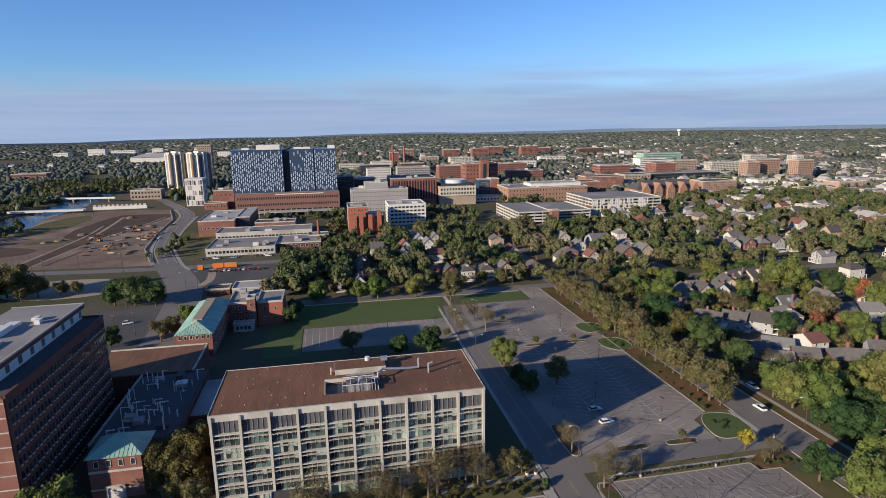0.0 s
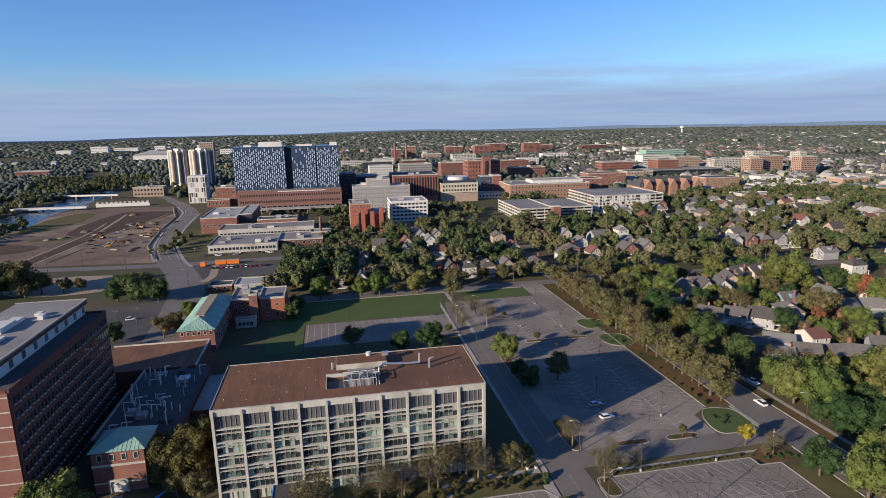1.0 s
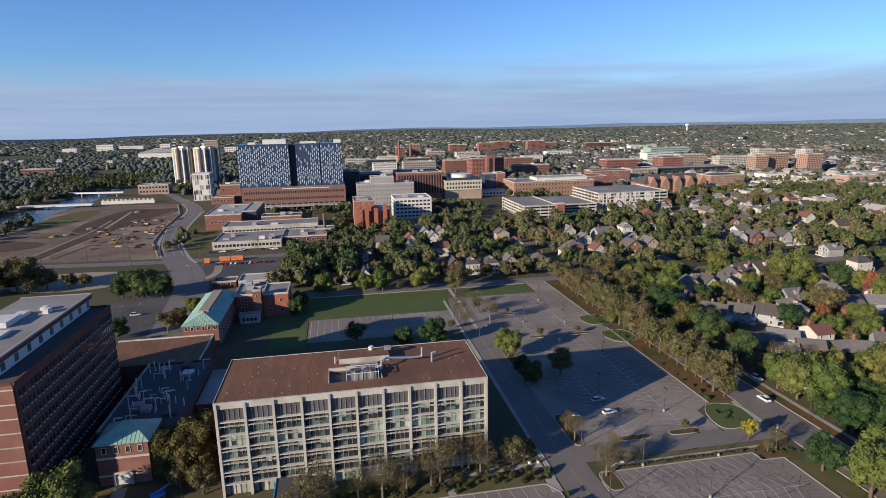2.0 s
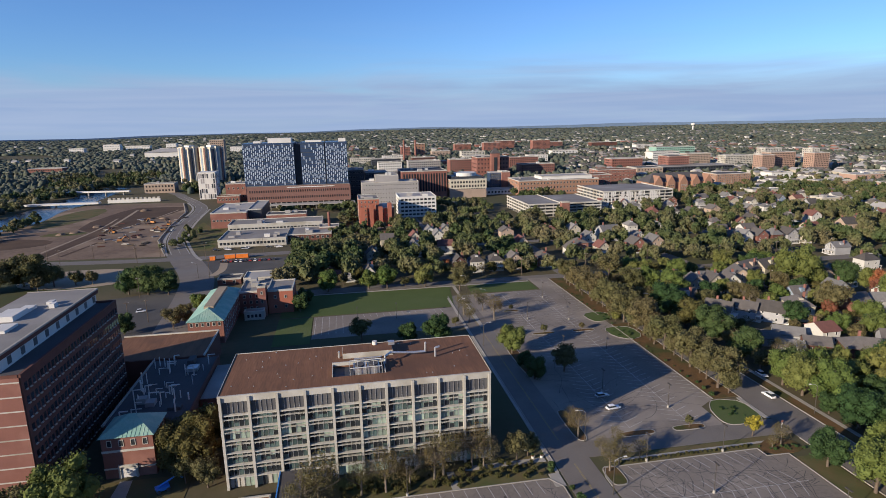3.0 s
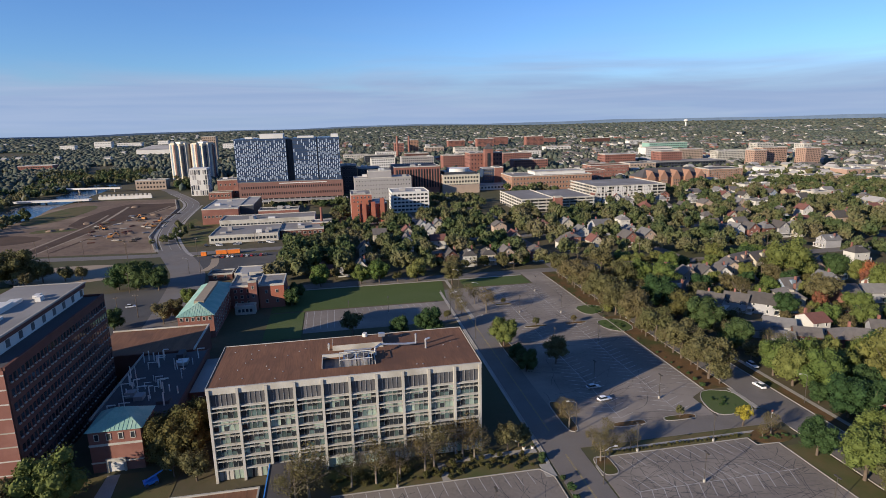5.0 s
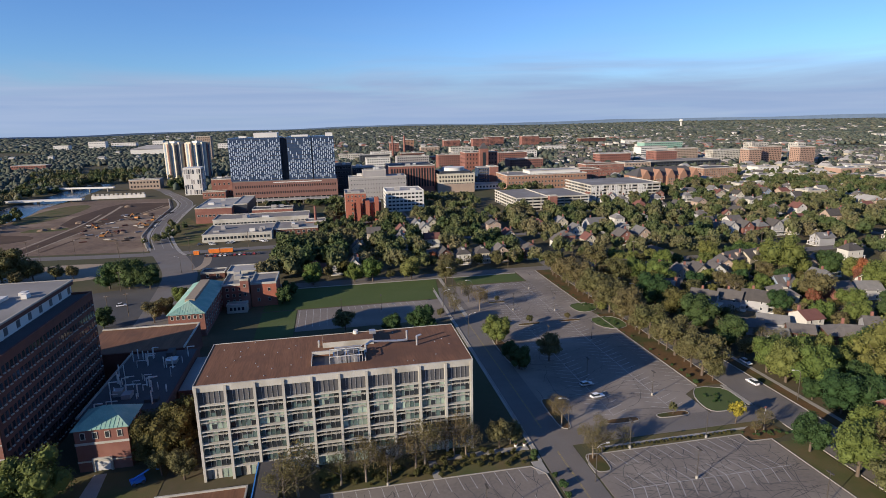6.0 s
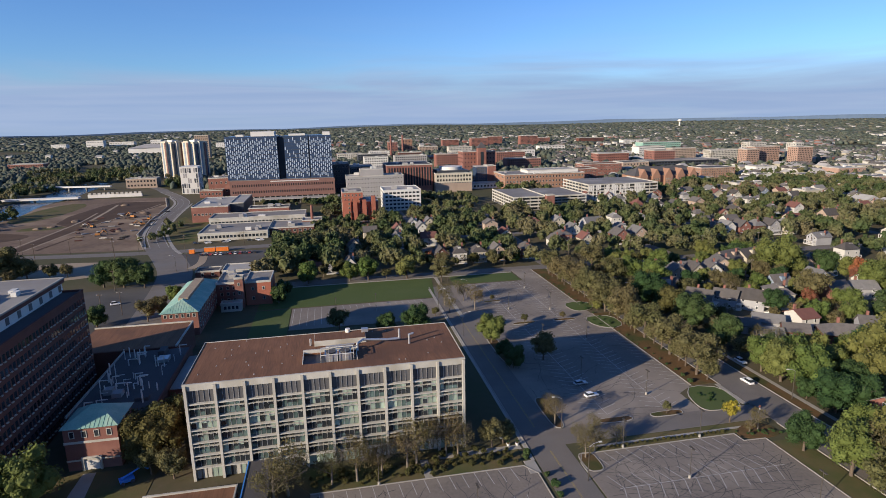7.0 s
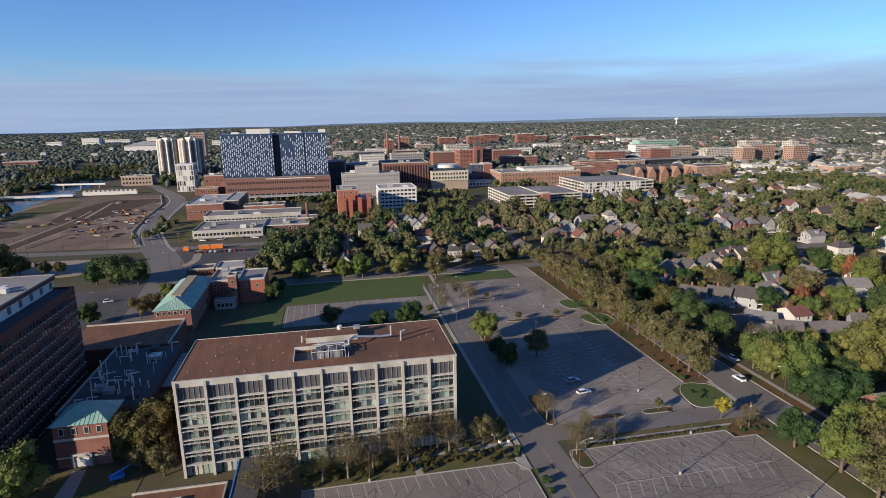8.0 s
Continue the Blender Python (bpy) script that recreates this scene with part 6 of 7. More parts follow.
for k in range(14):
    tree(street_r.choice(("dark", "bronze", "dark", "olive")), 142 + street_r.uniform(-1.5, 3), 234 + k * 9.6, street_r.uniform(0.95, 1.25), k, "street trees along the pavement")
for x, y, s in ((255, 294, 1.1), (261, 299, 1.25), (267, 292, 1.15)):
    tree("red", x, y, s, int(x), "red autumn trees")
for x, y in ((210, 276), (58, 398), (232, 290)):
    tree("red", x, y, 0.85, int(y), "red autumn trees")
for k in range(30):
    tree("shrub", 114 + street_r.uniform(-0.6, 0.6), 220 + k * 4.7, street_r.uniform(0.4, 0.7), k, "shrubs along the verge")
for k in range(30):
    tree("scrub", street_r.uniform(-13, 45), street_r.uniform(191, 198.5), street_r.uniform(0.5, 0.95), k, "tall shrubs under the office trees")
for k in range(60):
    tree("scrub", -6 + k * 0.86, 190.8 + street_r.uniform(-1.6, 5), street_r.uniform(0.4, 0.85), k, "shrubs before the office")
for k in range(30):
    tree("scrub", 66 + k * 1.35, 190.9 + street_r.uniform(-0.2, 0.2), street_r.uniform(0.35, 0.5), k, "hedge shrubs above the lot")
for k in range(14):
    tree("shrub", street_r.uniform(107.5, 119), street_r.uniform(186.8, 191), street_r.uniform(0.35, 0.6), k, "shrubs in the corner bed")
for k in range(12):
    tree("shrub", street_r.uniform(107.5, 117), street_r.choice((276, 279, 282, 297, 300, 303)) + street_r.uniform(-1, 1), street_r.uniform(0.5, 0.9), k, "shrubs at the lot entrance")
for k in range(14):
    tree("shrub", 109.5 + street_r.uniform(0, 6), 206 + street_r.uniform(0, 6), street_r.uniform(0.4, 0.6), k, "shrubs on the corner island")


def blocked(x, y, r=2.0):
    if any(math.hypot(x - a, y - b) < c + r for a, b, c in footprints):
        return True
    # front gardens and drives are kept open, mostly
    d = math.hypot(x, y - 66)
    for a, b, c in footprints:
        e = math.hypot(a, b - 66)
        if 0 < e - d < 24 and abs((x * (b - 66) - (y - 66) * a) / e) < 5.0 + c * 0.3 and (x * 13.7 + y * 7.3) % 1.0 < 0.72:
            return True
    if 120 < x < 136 or (366 < y < 381 and x > -60) or (468 < y < 480) or 558 < y < 570:
        return True
    return False


nb = random.Random(31)
count = 0
tries = 0
while count < 200 and tries < 4000:
    tries += 1
    x, y = nb.uniform(138, 300), nb.uniform(195, 368)
    if x > 0.62 * (y - 66) + 95 or blocked(x, y, 1.0) or any(math.hypot(x - a, y - b) < 5.5 + c * 0.6 for a, b, c in PLACED) or (165 < x < 215 and 226 < y < 300 and nb.random() < 0.55) or (160 < x < 210 and 322 < y < 358 and nb.random() < 0.6):
        continue
    tree(nb.choice(("broad", "bronze", "dark", "olive", "lime", "olive", "dark", "thin")), x, y, nb.uniform(0.5, 0.92), tries)
    count += 1

# the older trees between the houses beyond, one canopy
def canopy(name, label, spots, leaves, size, fine, material, core=0.82):
    V, Q, T, off = [], [], [], 0
    rng = np.random.default_rng(77)
    pool = [crown_data(np.random.default_rng(100 + k), 5.0, 9.5, 2.0, leaves, size, 7, core, fine=fine) for k in range(6)]
    for x, y, z, s in spots:
        v, q, t = pool[rng.integers(6)]
        a = rng.uniform(0, 6.283)
        c_, s_ = math.cos(a), math.sin(a)
        w = v * s * np.array((1, 1, rng.uniform(0.85, 1.2)))
        w = np.stack([w[:, 0] * c_ - w[:, 1] * s_ + x, w[:, 0] * s_ + w[:, 1] * c_ + y, w[:, 2] + z], 1)
        V.append(w)
        Q += (q + off).tolist()
        T += (t + off).tolist()
        off += len(w)
    me = bpy.data.meshes.new(name)
    me.from_pydata(np.concatenate(V).tolist(), [], Q + T)
    me.materials.append(M[material])
    return tagged(new(name, me), label, "trees", kind="stuff")


spots = []
tries = 0
while len(spots) < 1060 and tries < 12000:
    tries += 1
    x, y = nb.uniform(-40, 620), nb.uniform(380, 690)
    if y < 380 or blocked(x, y, 0.5) or x > 0.95 * (y - 66) + 120:
        continue
    if (x < 0 and y > 420) or (x < 40 and 480 < y) or (10 < x < 262 and 560 < y < 690) or (258 < x < 345 and y > 604) or (x < 48 and y < 384) or (-8 < x < 15 and y < 400):
        continue
    if any(abs(x - rx - 4) < 5 for rx in (60, 205, 290, 380, 470)):
        continue
    spots.append((x, y, 0, nb.uniform(0.65, 1.32) if y < 560 and x < 260 else nb.uniform(0.6, 1.3)))
canopy("tree_canopy", "mixed green and olive autumn trees between houses", spots, 380, 0.62, False, "canopy")
spots = [(nb.uniform(-34, 4), nb.uniform(384, 466), 0, nb.uniform(0.9, 1.5)) for _ in range(60)] + [(nb.uniform(-12, 45), nb.uniform(484, 558), 0, nb.uniform(0.5, 0.9)) for _ in range(60)]
spots += [(nb.uniform(300, 560), nb.uniform(230, 380), 0, nb.uniform(0.7, 1.3)) for _ in range(260)]
spots = [p for p in spots if not blocked(p[0], p[1], 0.5)]
canopy("tree_canopy", "dark green trees round the houses", spots, 380, 0.62, False, "canopy")
# riverside and campus trees
spots = []
for _ in range(560):
    y = nb.uniform(520, 1250)
    spots.append((np.interp(y, (430, 560, 665, 760, 850, 930, 1040, 1200, 1500), (-470, -372, -322, -330, -330, -318, -345, -420, -520)) + nb.choice((-1, -1, 1)) * nb.uniform(19, 100), y, 0, nb.uniform(0.7, 1.2)))
spots = [p for p in spots if not (-296 < p[0] < -140 and p[1] < 822)]
spots = [p for p in spots if not (690 < p[1] < 1040 and -360 < p[0] < -215)]
spots += [(nb.uniform(-312, -290), nb.uniform(560, 690), 0, nb.uniform(0.4, 0.7)) for _ in range(50)] + [(nb.uniform(-420, -330), nb.uniform(1015, 1200), 0, nb.uniform(0.8, 1.3)) for _ in range(80)]
spots += [(nb.uniform(-225, -195), nb.uniform(905, 960), 0, 1.2) for _ in range(25)]
spots += [(nb.uniform(-6, 12), nb.uniform(560, 690), 0, nb.uniform(0.6, 1.0)) for _ in range(24)] + [(nb.uniform(-70, 5), nb.uniform(672, 700), 0, nb.uniform(0.4, 0.7)) for _ in range(40)]
spots += [(nb.uniform(88, 146), nb.uniform(590, 700), 0, nb.uniform(0.6, 1.0)) for _ in range(70)] + [(nb.uniform(-136, -122), nb.uniform(510, 590), 0, nb.uniform(0.4, 0.7)) for _ in range(22)]
spots += [(nb.uniform(200, 250), nb.uniform(690, 735), 0, nb.uniform(0.7, 1.1)) for _ in range(30)] + [(nb.uniform(460, 720), nb.uniform(690, 900), 0, nb.uniform(0.6, 1.0)) for _ in range(150)]
canopy("tree_canopy", "dark riverside and campus trees", spots, 160, 1.0, False, "canopy")

# far woods: lumpy crowns reaching to the horizon, distance haze tinted into their leaves
AVOID = [(-115, 590, 12, 775), (-300, 500, -100, 820), (-275, 1060, -190, 1110), (-185, 825, -110, 860), (10, 700, 260, 860), (205, 735, 320, 800), (360, 698, 455, 740), (495, 755, 565, 800), (-362, 690, -215, 1030), (-480, 1110, -320, 1265)]
fr = np.random.default_rng(9)


def woods(name, label, r0, r1, n, w0, w1, hgt, skip=0.0, shape=None):
    a = np.radians(fr.uniform(-52, 62, n))
    r = np.sqrt(fr.uniform(r0 * r0, r1 * r1, n))
    x, y = r * np.sin(a), 66 + r * np.cos(a)
    ok = np.ones(n, bool)
    for x0, y0, x1, y1 in AVOID:
        ok &= ~((x > x0) & (x < x1) & (y > y0 - 40) & (y < y1))
    for o in CAMPUS:
        ok &= ~((x > o[0] - 8) & (x < o[1] + 8) & (y > o[2] - np.where(y > 690, 14, 45)) & (y < o[3] + 4))
    thin_out = (x > 300) & (y > 560) & (y < 1250)
    ok &= ~(thin_out & (fr.uniform(0, 1, n) < 0.5))
    gap = np.sin(x / 83.0 + 2 * np.sin(y / 190.0)) + np.sin(y / 131.0 + 1.5 * np.sin(x / 170.0))
    ok &= gap > skip
    rx = np.interp(y, (430, 560, 665, 760, 850, 930, 1040, 1200, 1500), (-470, -372, -322, -330, -330, -318, -345, -420, -520))
    ok &= ~((np.abs(x - rx) < 24) & (y < 1500))
    ok &= ~((y < 905) & (np.abs(x - np.interp(y, (478, 550, 620, 710, 800, 890, 1000), (-110, -138, -148, -155, -180, -215, -280))) < 14))
    x, y = x[ok], y[ok]
    z = rise(x, y)
    n = len(x)
    v, f = shape or ICO1
    s = fr.uniform(w0, w1, n)
    hh = hgt * fr.uniform(0.7, 1.25, n)
    V = v[None] * np.stack([s, s, hh], 1)[:, None, :] * fr.uniform(0.7, 1.22, (n, len(v), 1)) + np.stack([x, y, z + hh * 0.55], 1)[:, None, :]
    F = f[None] + (np.arange(n) * len(v))[:, None, None]
    me = np_mesh(name, V.reshape(-1, 3), F.reshape(-1, 3), M["canopy_far_hazed"])
    me.polygons.foreach_set("use_smooth", [True] * len(me.polygons))
    return tagged(new(name, me), label, "woods", kind="stuff")


CAMPUS = []
for o in [q for q in scene.objects if q.get("category") in ("building", "garage") and q.children]:
    for c in o.children:
        if c.name.startswith(("wall", "core")) and c.data:
            bx = [v.co for v in c.data.vertices]
            CAMPUS.append((min(p.x for p in bx), max(p.x for p in bx), min(p.y for p in bx), max(p.y for p in bx)))
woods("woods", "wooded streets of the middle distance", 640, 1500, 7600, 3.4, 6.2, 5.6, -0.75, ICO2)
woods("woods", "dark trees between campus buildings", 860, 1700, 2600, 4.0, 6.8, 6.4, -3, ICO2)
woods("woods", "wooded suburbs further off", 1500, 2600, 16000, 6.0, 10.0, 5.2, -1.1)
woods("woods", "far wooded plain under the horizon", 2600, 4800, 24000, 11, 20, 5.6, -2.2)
# the last ridge of land beyond the woods, distance haze painted in as blue
ra = np.radians(np.linspace(-60, 70, 131))
rz = 33 + 12 * np.sin(ra * 2.2 - 0.4) + 2.5 * np.sin(ra * 17) + 1.6 * np.sin(ra * 41 + 1)
bm = bmesh.new()
last = None
for a, h in zip(ra, rz):
    c = (4930 * math.sin(a), 66 + 4930 * math.cos(a))
    now = (bm.verts.new((*c, 0)), bm.verts.new((*c, float(h + rise(*c) * 0.62))))
    if last:
        bm.faces.new((last[0], now[0], now[1], last[1]))
    last = now
M["ridge"] = mat("haze_blue_far_land", (0.1, 0.14, 0.2), (0.08, 0.115, 0.17), 1.0, 0.002, 0.02, 0, spec=0.0)
tagged(part("backdrop", bm, M["ridge"]), "wooded land in painted haze blue along the far horizon", "backdrop", kind="structure")


# far roofs: simple gabled houses in one sheet
def far_houses(name, label, r0, r1, n, a0, a1, scale, wall, roof):
    a = np.radians(fr.uniform(a0, a1, n))
    r = np.sqrt(fr.uniform(r0 * r0, r1 * r1, n))
    bm = bmesh.new()
    for aa, rr in zip(a, r):
        x, y = rr * math.sin(aa), 66 + rr * math.cos(aa)
        if any(x > o[0] - 12 and x < o[1] + 12 and y > o[2] - 40 and y < o[3] + 12 for o in CAMPUS) or (-520 < x < -100 and y < 1300) or any(x0 - 10 < x < x1 + 10 and y0 - 40 < y < y1 + 10 for x0, y0, x1, y1 in AVOID):
            continue
        z = float(rise(x, y))
        w, d, h, p = scale * fr.uniform(3.6, 6.5), scale * fr.uniform(4.5, 9), scale * fr.uniform(4.5, 7), scale * fr.uniform(1.5, 3.5)
        put_box(bm, x - w, y - d, z, x + w, y + d, z + h, 0)
        e = [bm.verts.new(c) for c in ((x - w - 0.4, y - d - 0.4, z + h), (x + w + 0.4, y - d - 0.4, z + h), (x + w + 0.4, y + d + 0.4, z + h), (x - w - 0.4, y + d + 0.4, z + h), (x - w, y, z + h + p), (x + w, y, z + h + p))] if fr.random() < 0.5 else \
            [bm.verts.new(c) for c in ((x + w + 0.4, y - d - 0.4, z + h), (x + w + 0.4, y + d + 0.4, z + h), (x - w - 0.4, y + d + 0.4, z + h), (x - w - 0.4, y - d - 0.4, z + h), (x, y - d, z + h + p), (x, y + d, z + h + p))]
        for q in ((0, 1, 5, 4), (2, 3, 4, 5), (1, 2, 5), (3, 0, 4)):
            bm.faces.new([e[k] for k in q]).material_index = 1
    ob = part(name, bm, (M[wall], M[roof]))
    return tagged(ob, label, "houses", kind="stuff")


far_houses("far_houses", "white and pale houses among far trees", 650, 1600, 620, 22, 62, 1.05, "side_white", "shingle")
far_houses("far_houses", "tan and brick houses among far trees", 650, 1500, 420, 26, 62, 1.1, "side_cream", "roof_white")
far_houses("far_houses", "pale houses among far trees", 1500, 3600, 620, 4, 62, 1.15, "side_white", "shingle_pale")
far_houses("far_houses", "brick blocks among far trees", 900, 2400, 170, -5, 45, 1.3, "brick", "roof_grey")
far_houses("far_houses", "pale sheds on the far plain", 1500, 4200, 110, -50, 10, 1.4, "side_white", "roof_white")

# ---- planters and markings beside the drive ----
planter = thing("planter", "white round concrete planter with low plant", "planter", 44.2, 201.5, 0.1, 0, "planters on the terrace")
bm = bmesh.new()
tube(bm, (0, 0, 0), (0, 0, 0.75), 0.38, 0.52, 14)
part("pot", bm, M["white"], planter)
bm = bmesh.new()
tube(bm, (0, 0, 0.75), (0, 0, 0.79), 0.44, 0.4, 14)
part("soil", bm, M["verge"], planter)
ob = new("plant", leaf_mesh("plant", crown_data(np.random.default_rng(5), 0.5, 0.7, 0.75, 60, 0.12, 4, 0.6), M["leaf_dark"]))
ob.parent = planter
for x, y in ((45.0, 197.6), (47.4, 197.4)):
    copy_thing(planter, pose(x, y, 0.1))
for i, (x, y, r) in enumerate(((48.3, 192.2, 1.3), (47.6, 191, 1.0), (50.2, 183, 1.2), (50.6, 178.5, 1.3), (50.4, 175, 1.1), (50.2, 171, 1.2))):
    tree("shrub", x, y, r, i, "shrubs beside the drive")
bm = bmesh.new()
for o in (-0.14, 0.14):
    for y0, y1 in ((104, 193), (205, 347)):
        put_box(bm, 55 + o - 0.06, y0, 0.046, 55 + o + 0.06, y1, 0.052)
M["paint_yellow"] = mat("worn_yellow_road_paint", (0.36, 0.27, 0.09), (0.2, 0.17, 0.1), 0.8, 0.8, 4.0, 0)
tagged(part("lane_line", bm, M["paint_yellow"]), "worn double yellow line along the drive", "road marking", kind="structure")

# ---- lamps, poles, cars, site machines ----
def lot_lamp(x, y, h=8.0, arms=((0, 1), (0, -1)), first=[]):
    m = pose(x, y, 0)
    if first:
        return copy_thing(first[0], m)
    t = thing("lot_lamp", "dark parking-lot lamp on pale concrete base", "lamp", x, y, 0, 0, "parking-lot lamps")
    bm = bmesh.new()
    tube(bm, (0, 0, 0), (0, 0, 0.85), 0.35, 0.32, 12)
    part("base", bm, M["concrete"], t, "round concrete base")
    bm = bmesh.new()
    tube(bm, (0, 0, 0.85), (0, 0, h), 0.1, 0.07, 8)
    part("pole", bm, M["pole"], t)
    for dx, dy in arms:
        part("lamp_head", boxes((dx * 0.9 - 0.25, min(dy * 0.15, dy * 0.9), h - 0.12, dx * 0.9 + 0.25, max(dy * 0.15, dy * 0.9), h + 0.1)), M["pole"], t)
    first.append(t)
    return t


for x, y in ((95.5, 215.7), (83, 174.7), (74, 190.2), (96.4, 190.2), (80.3, 230.1), (79, 262), (97, 262), (79, 305), (97, 300), (97, 335), (105, 160), (30, 172), (10, 188.4), (20, 318), (2, 316)):
    lot_lamp(x, y)


def street_lamp(x, y, rz, h=10.0, first=[]):
    m = pose(x, y, 0, 0, 0, rz)
    if first:
        return copy_thing(first[0], m)
    t = thing("street_lamp", "tall grey street lamp with curved arm", "lamp", x, y, 0, radians(rz), "street lamps")
    bm = bmesh.new()
    tube(bm, (0, 0, 0), (0, 0, h - 1), 0.13, 0.09, 8)
    part("pole", bm, M["pole"], t)
    bm = bmesh.new()
    tube(bm, (0, 0, h - 1), (0.9, 0, h - 0.3), 0.06, 0.06, 6)
    tube(bm, (0.9, 0, h - 0.3), (2.4, 0, h), 0.06, 0.05, 6)
    part("arm", bm, M["metal"], t)
    part("lamp_head", boxes((2.3, -0.18, h - 0.1, 3.1, 0.18, h + 0.08)), M["white"], t)
    first.append(t)
    return t


for x, y, a in ((51.5, 278, 0), (59, 179, 0), (62, 202.5, 180), (136.5, 203, 180), (121, 262, 0), (136.5, 300, 180), (48, 312, 0), (64.5, 325, 180), (-90, 420, 180), (-128, 480, 0), (60.5, 352, 180), (120.8, 340, 0)):
    street_lamp(x, y, a)


def utility_pole(x, y, rz, h=11.5, first=[]):
    m = pose(x, y, 0, 0, 0, rz)
    if first:
        return copy_thing(first[0], m)
    t = thing("utility_pole", "wooden utility pole with a crossarm", "pole", x, y, 0, radians(rz), "utility poles")
    bm = bmesh.new()
    tube(bm, (0, 0, 0), (0, 0, h), 0.17, 0.12, 8)
    part("post", bm, M["bark"], t)
    part("crossarm", boxes((-1.2, -0.08, h - 1.0, 1.2, 0.08, h - 0.8)), M["bark"], t)
    for k in (-1.0, -0.4, 0.4, 1.0):
        bm = bmesh.new()
        tube(bm, (k, 0, h - 0.8), (k, 0, h - 0.6), 0.06, 0.05, 6)
        part("insulator", bm, M["white"], t)
    first.append(t)
    return t


POLES = [(-102.3, 339), (-94.6, 341), (-112, 385), (-21, 414), (20, 380), (60, 380), (100, 380), (140, 380), (216, 215), (216, 250), (216, 285), (216, 320), (180, 380), (230, 381), (270, 381), (310, 381)]
for x, y in POLES:
    utility_pole(x, y, 90 if x == 216 else 0)
for x, y in ((-236, 492), (-205, 493), (-174, 489), (-146, 486), (-126, 484), (-60, 486), (-28, 488), (6, 486), (-98, 478), (-83, 418), (-140, 470), (-190, 476)):
    utility_pole(x, y, 0)
bm = bmesh.new()
for (ax, ay), (bx, by) in zip(POLES, POLES[1:]):
    if math.hypot(bx - ax, by - ay) < 55:
        for o in (-0.9, 0.9):
            last = None
            for k in range(9):
                f = k / 8
                p = Vector((ax + (bx - ax) * f + (o if ax == 216 else 0), ay + (by - ay) * f + (0 if ax == 216 else o), 10.9 - 3.2 * f * (1 - f)))
                if last is not None:
                    tube(bm, last, p, 0.022, 0.022, 3)
                last = p
tagged(part("overhead_cable", bm, M["pole"]), "thin dark overhead cables between poles", "cable")

sign = thing("traffic_sign", "red and white traffic sign on post", "sign", 120.6, 197.6, 0)
bm = bmesh.new()
tube(bm, (0, 0, 0), (0, 0, 2.1), 0.05, 0.05, 6)
part("post", bm, M["metal"], sign)
bm = bmesh.new()
tube(bm, (0, -0.08, 2.3), (0, -0.05, 2.3), 0.4, 0.4, 8)
part("plate", bm, M["brick"], sign, "red octagonal plate")
part("lower_plate", boxes((-0.3, -0.09, 1.2, 0.3, -0.05, 1.8)), M["white"], sign, "white plate")
CARS = {}


def car(x, y, rz, colour, label, tall=False, z=0.06):
    """A car: shaped body, glazed cabin, wheels, lights."""
    key = (colour, tall)
    m = pose(x, y, z, 0, 0, rz)
    if key in CARS:
        return copy_thing(CARS[key], m)
    t = thing("car", label, "car", x, y, z, radians(rz), "parked cars")
    hh, cab = (0.98, 1.78) if tall else (0.86, 1.46)
    bm = bmesh.new()
    prof = [(-2.25, 0.35), (-2.3, 0.62), (-2.15, hh), (0.95, hh + 0.02), (2.1, hh - 0.16), (2.3, 0.6), (2.25, 0.32)]
    a = [bm.verts.new((p, -0.88, q)) for p, q in prof]
    b = [bm.verts.new((p, 0.88, q)) for p, q in prof]
    bm.faces.new(a)
    bm.faces.new(b[::-1])
    for k in range(len(prof)):
        j = (k + 1) % len(prof)
        bm.faces.new((a[j], a[k], b[k], b[j]))
    bmesh.ops.recalc_face_normals(bm, faces=bm.faces)
    bmesh.ops.bevel(bm, geom=list(bm.edges), offset=0.06, segments=1, affect="EDGES")
    part("body", bm, M[colour], t)
    bm = bmesh.new()
    lo = [bm.verts.new(c) for c in ((-2.0, -0.8, hh), (0.95, -0.8, hh), (0.95, 0.8, hh), (-2.0, 0.8, hh))]
    hi = [bm.verts.new(c) for c in ((-1.55, -0.62, cab - 0.06), (0.2, -0.62, cab - 0.06), (0.2, 0.62, cab - 0.06), (-1.55, 0.62, cab - 0.06))]
    for k in range(4):
        bm.faces.new((lo[k], lo[(k + 1) % 4], hi[(k + 1) % 4], hi[k]))
    bm.faces.new(hi)
    part("cabin_glass", bm, M["glass"], t, "dark car windows")
    part("roof", boxes((-1.56, -0.64, cab - 0.059, 0.22, 0.64, cab)), M[colour], t)
    for wx in (-1.4, 1.4):
        for wy in (-0.8, 0.8):
            bm = bmesh.new()
            tube(bm, (wx, wy - 0.11, 0.32), (wx, wy + 0.11, 0.32), 0.32, 0.32, 14)
            w = part("wheel", bm, M["roof_dark"], t)
            bm = bmesh.new()
            tube(bm, (wx, wy - 0.13, 0.32), (wx, wy + 0.13, 0.32), 0.19, 0.19, 10)
            part("rim", bm, M["metal"], w)
    for wy in (-0.62, 0.62):
        part("headlight", boxes((2.2, wy - 0.16, 0.62, 2.33, wy + 0.16, 0.74)), M["white"], t)
        part("tail_light", boxes((-2.34, wy - 0.14, 0.66, -2.24, wy + 0.14, 0.8)), M["brick"], t)
    CARS[key] = t
    return t


M["car_white"] = mat("white_car_paint", (0.75, 0.75, 0.76), (0.7, 0.7, 0.71), 0.25, 0.5, 4.0, 0, spec=0.5)
M["car_silver"] = mat("silver_car_paint", (0.5, 0.51, 0.53), (0.45, 0.46, 0.48), 0.3, 0.5, 4.0, 0, metal=0.4, spec=0.5)
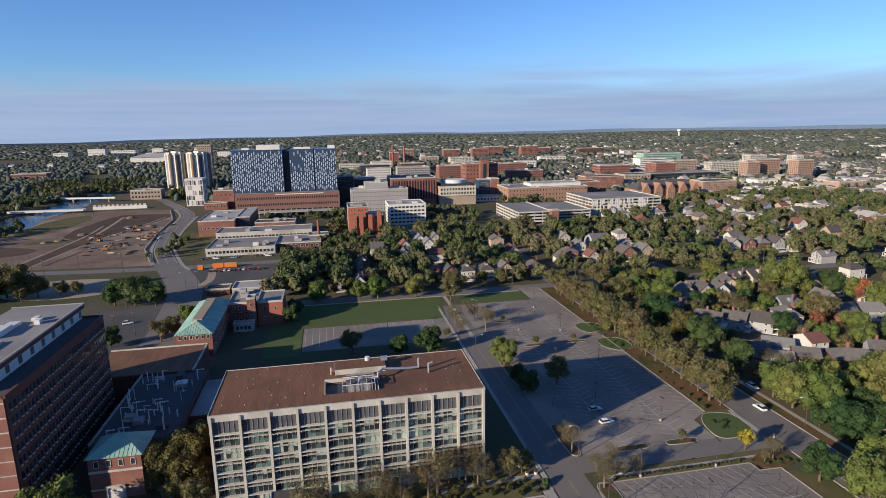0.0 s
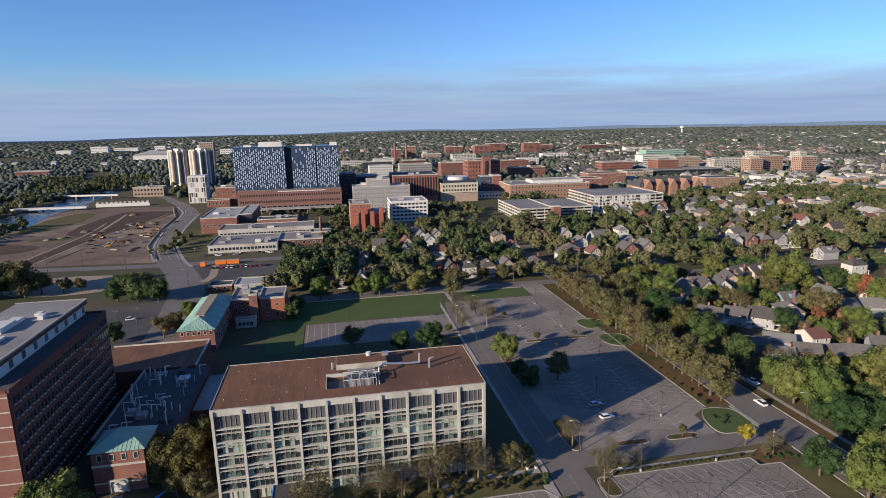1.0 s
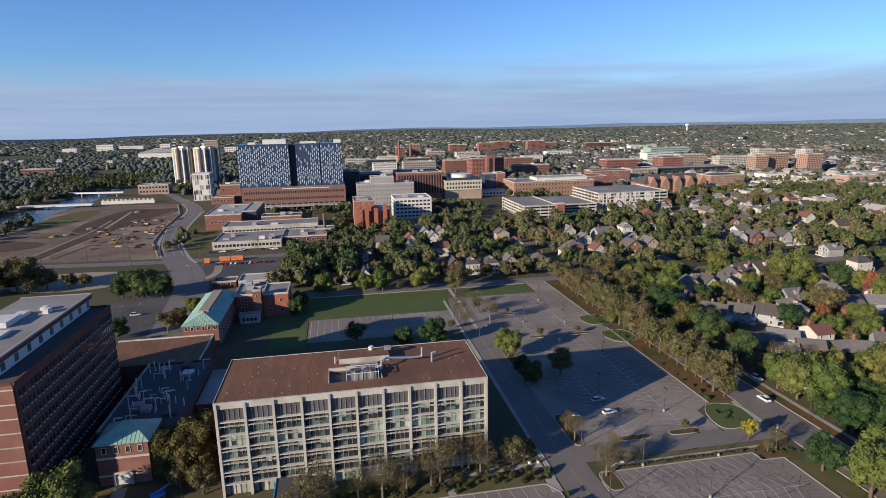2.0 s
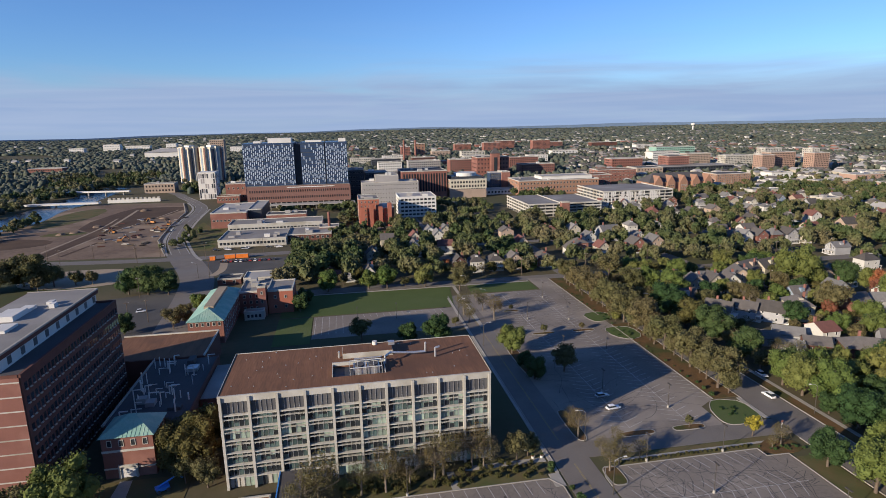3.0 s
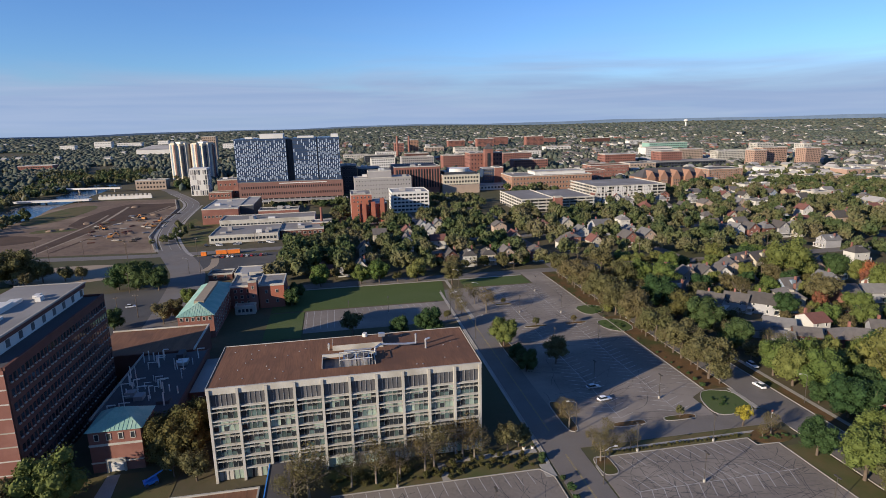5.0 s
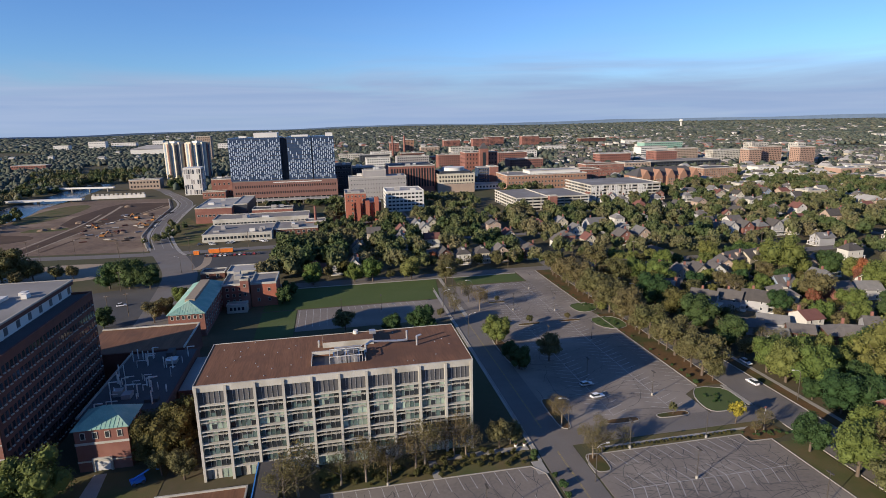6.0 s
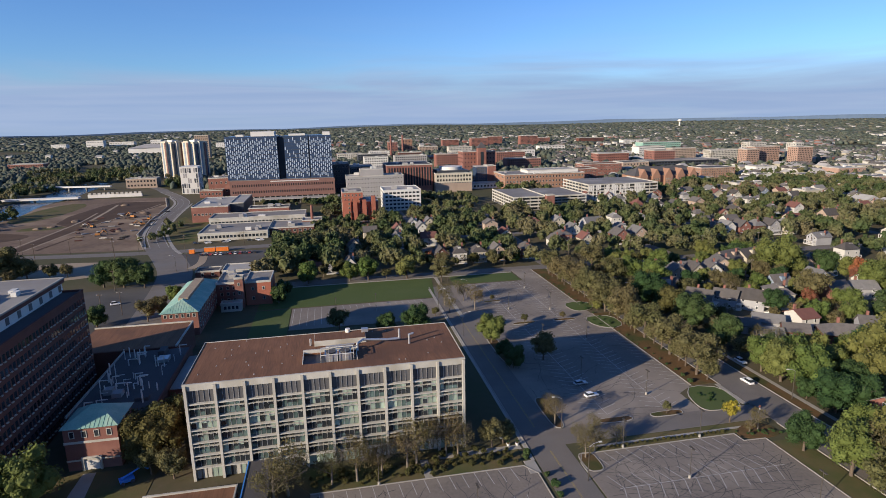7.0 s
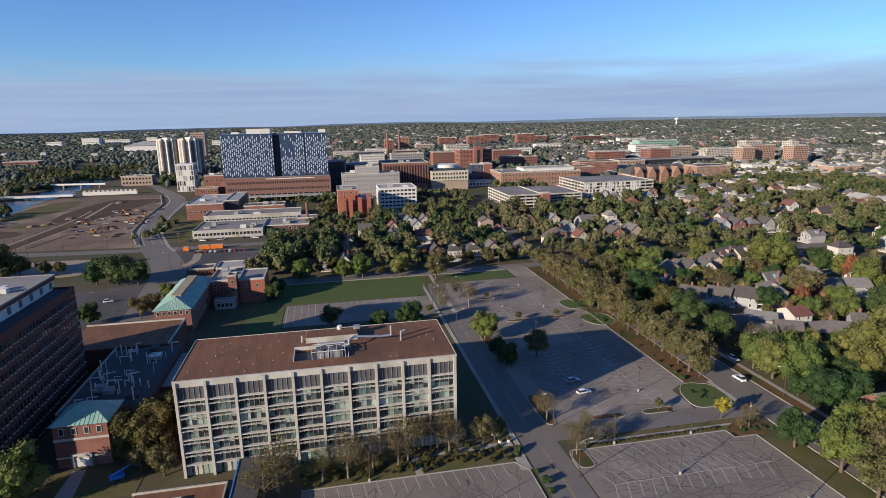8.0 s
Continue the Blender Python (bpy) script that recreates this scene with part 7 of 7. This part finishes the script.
M["car_dark"] = mat("dark_car_paint", (0.04, 0.045, 0.055), (0.03, 0.035, 0.04), 0.25, 0.5, 4.0, 0, spec=0.5)
M["car_red"] = mat("red_car_paint", (0.4, 0.03, 0.03), (0.33, 0.03, 0.03), 0.25, 0.5, 4.0, 0, spec=0.5)
car(78.6, 226.8, 5, "car_silver", "silver saloon car parked in the lot")
car(78.4, 218.4, 8, "car_white", "white saloon car parked in the lot")
car(131, 215.5, 92, "car_white", "white SUV on the street", True)
car(-103, 358, 15, "car_white", "white van by the roadside", True)
cr3 = random.Random(12)
for k in range(16):
    car(139.5 + cr3.uniform(0, 1) if k < 6 else cr3.choice((216.0, 227.0)), 230 + k * 19 if k < 6 else 200 + (k - 6) * 17, cr3.choice((88, 92, 270)), cr3.choice(("car_dark", "car_silver", "car_white", "car_red")), "car parked beside the houses", False)
for k in range(12):
    car(-84 + k * 3.1, 460 + cr3.uniform(-0.4, 0.4), 90, cr3.choice(("car_red", "car_red", "car_white", "car_dark")), "car parked in the dark yard")
for k in range(9):
    car(-98 + cr3.uniform(0, 50), 500 + cr3.uniform(0, 5), cr3.choice((0, 180)), cr3.choice(("car_white", "car_silver", "car_dark")), "car parked before the laboratory")


def container(x, y, length, rz, label, material="orange"):
    t = thing("site_container", label, "container", x, y, 0.07, radians(rz), "orange site containers")
    part("body", boxes((0, -1.3, 0.3, length, 1.3, 3.0)), M[material], t)
    part("roof", boxes((-0.05, -1.35, 3.0, length + 0.05, 1.35, 3.1)), M["concrete"], t)
    part("skid", boxes((0.2, -1.2, 0, length - 0.2, -1.0, 0.3), (0.2, 1.0, 0, length - 0.2, 1.2, 0.3)), M["pole"], t)
    bm = bmesh.new()
    for k in range(int(length / 1.2)):
        put_box(bm, 0.5 + k * 1.2, -1.36, 0.5, 0.62 + k * 1.2, -1.31, 2.9)
    part("ribs", bm, M[material], t)


container(-93, 468, 3.4, 0, "small bright orange site container on asphalt")
container(-84, 471, 7, 2, "bright orange site container on asphalt")
container(-76.4, 471.2, 8, 1, "long bright orange site container")


def excavator(x, y, rz, s=1.0):
    m = pose(x, y, 0.1, 0, 0, rz) @ Matrix.Scale(s, 4)
    if "ex" in CARS:
        return copy_thing(CARS["ex"], m)
    t = thing("excavator", "orange tracked excavator on bare soil", "excavator", 0, 0, 0, 0, "site excavators")
    for yy in (-1.3, 1.3):
        part("track", boxes((-2.2, yy - 0.35, 0, 2.2, yy + 0.35, 0.9)), M["roof_dark"], t)
    part("body", boxes((-2.0, -1.4, 0.95, 1.4, 1.4, 2.3)), M["machine"], t)
    part("cab", boxes((0.0, 0.2, 2.31, 1.5, 1.4, 3.5)), M["glass"], t)
    bm = bmesh.new()
    tube(bm, (1.2, -0.4, 1.8), (4.2, -0.4, 4.8), 0.35, 0.28, 6)
    tube(bm, (4.2, -0.4, 4.8), (6.6, -0.4, 2.2), 0.28, 0.2, 6)
    part("boom", bm, M["machine"], t)
    part("bucket", boxes((6.1, -1.0, 0.9, 7.1, 0.2, 2.2)), M["pole"], t)
    t.matrix_basis = m
    CARS["ex"] = t
    return t


for x, y, a, s in ((-180, 556, 10, 1.0), (-182, 648, 160, 1.1), (-160, 600, 200, 1.0), (-163, 630, 90, 0.9), (-200, 601, 250, 0.9)):
    excavator(x, y, a, s)
sp = random.Random(17)
for k in range(56):
    x, y = sp.uniform(-215, -152), sp.uniform(535, 680)
    t = thing("material_stack", sp.choice(("stack of pale pipes on bare soil", "heap of timber on bare soil", "pile of red-brown steel on soil")), "site material", x, y, 0.1, sp.uniform(0, 3))
    stuff_mat = M[sp.choice(("brick_dark", "concrete", "bark", "bark", "brick", "pole", "grey"))]
    for j in range(sp.randint(3, 6)):
        bm = bmesh.new()
        o = sp.uniform(-1.6, 1.6)
        tube(bm, (-2.5 + sp.uniform(-0.5, 0.5), o, 0.3 + 0.3 * (j % 2)), (2.5, o + sp.uniform(-0.4, 0.4), 0.3 + 0.3 * (j % 2)), 0.3, 0.3, 6)
        part("length", bm, stuff_mat, t)
for k in range(7):
    t = thing("soil_heap", "heap of loose brown soil", "soil heap", sp.uniform(-260, -160), sp.uniform(560, 760), 0)
    v, f = ICO2
    v = v * np.array((sp.uniform(3, 6), sp.uniform(2.5, 5), sp.uniform(1.2, 2.2))) * np.random.default_rng(k).uniform(0.85, 1.15, (len(v), 1))
    ob = new("mound", np_mesh("mound", v, f, M["soil"]))
    ob.parent = t
# barrier line along the site edge
bm = bmesh.new()
for k in range(70):
    p = 500 + k * 4.2
    x = float(np.interp(p, (500, 550, 620, 710, 800), (-132, -150, -160, -168, -192)))
    put_box(bm, x - 0.3, p, 0, x + 0.3, p + 3.6, 0.95)
tagged(part("barrier", bm, M["concrete"]), "row of pale concrete road barriers", "barrier", kind="stuff")
# mast and water tower on the skyline
for x, y, h, label in ((2022, 3160, 46, "white water tower above far trees"),):
    t = thing("water_tower", label, "water tower", x, y, float(rise(x, y)))
    bm = bmesh.new()
    tube(bm, (0, 0, 0), (0, 0, h * 0.7), 5, 4, 14)
    part("stem", bm, M["white"], t)
    bm = bmesh.new()
    bmesh.ops.create_uvsphere(bm, u_segments=18, v_segments=10, radius=13, matrix=Matrix.Translation((0, 0, h * 0.8)) @ Matrix.Diagonal((1, 1, 0.62, 1)))
    part("tank", bm, M["white"], t)
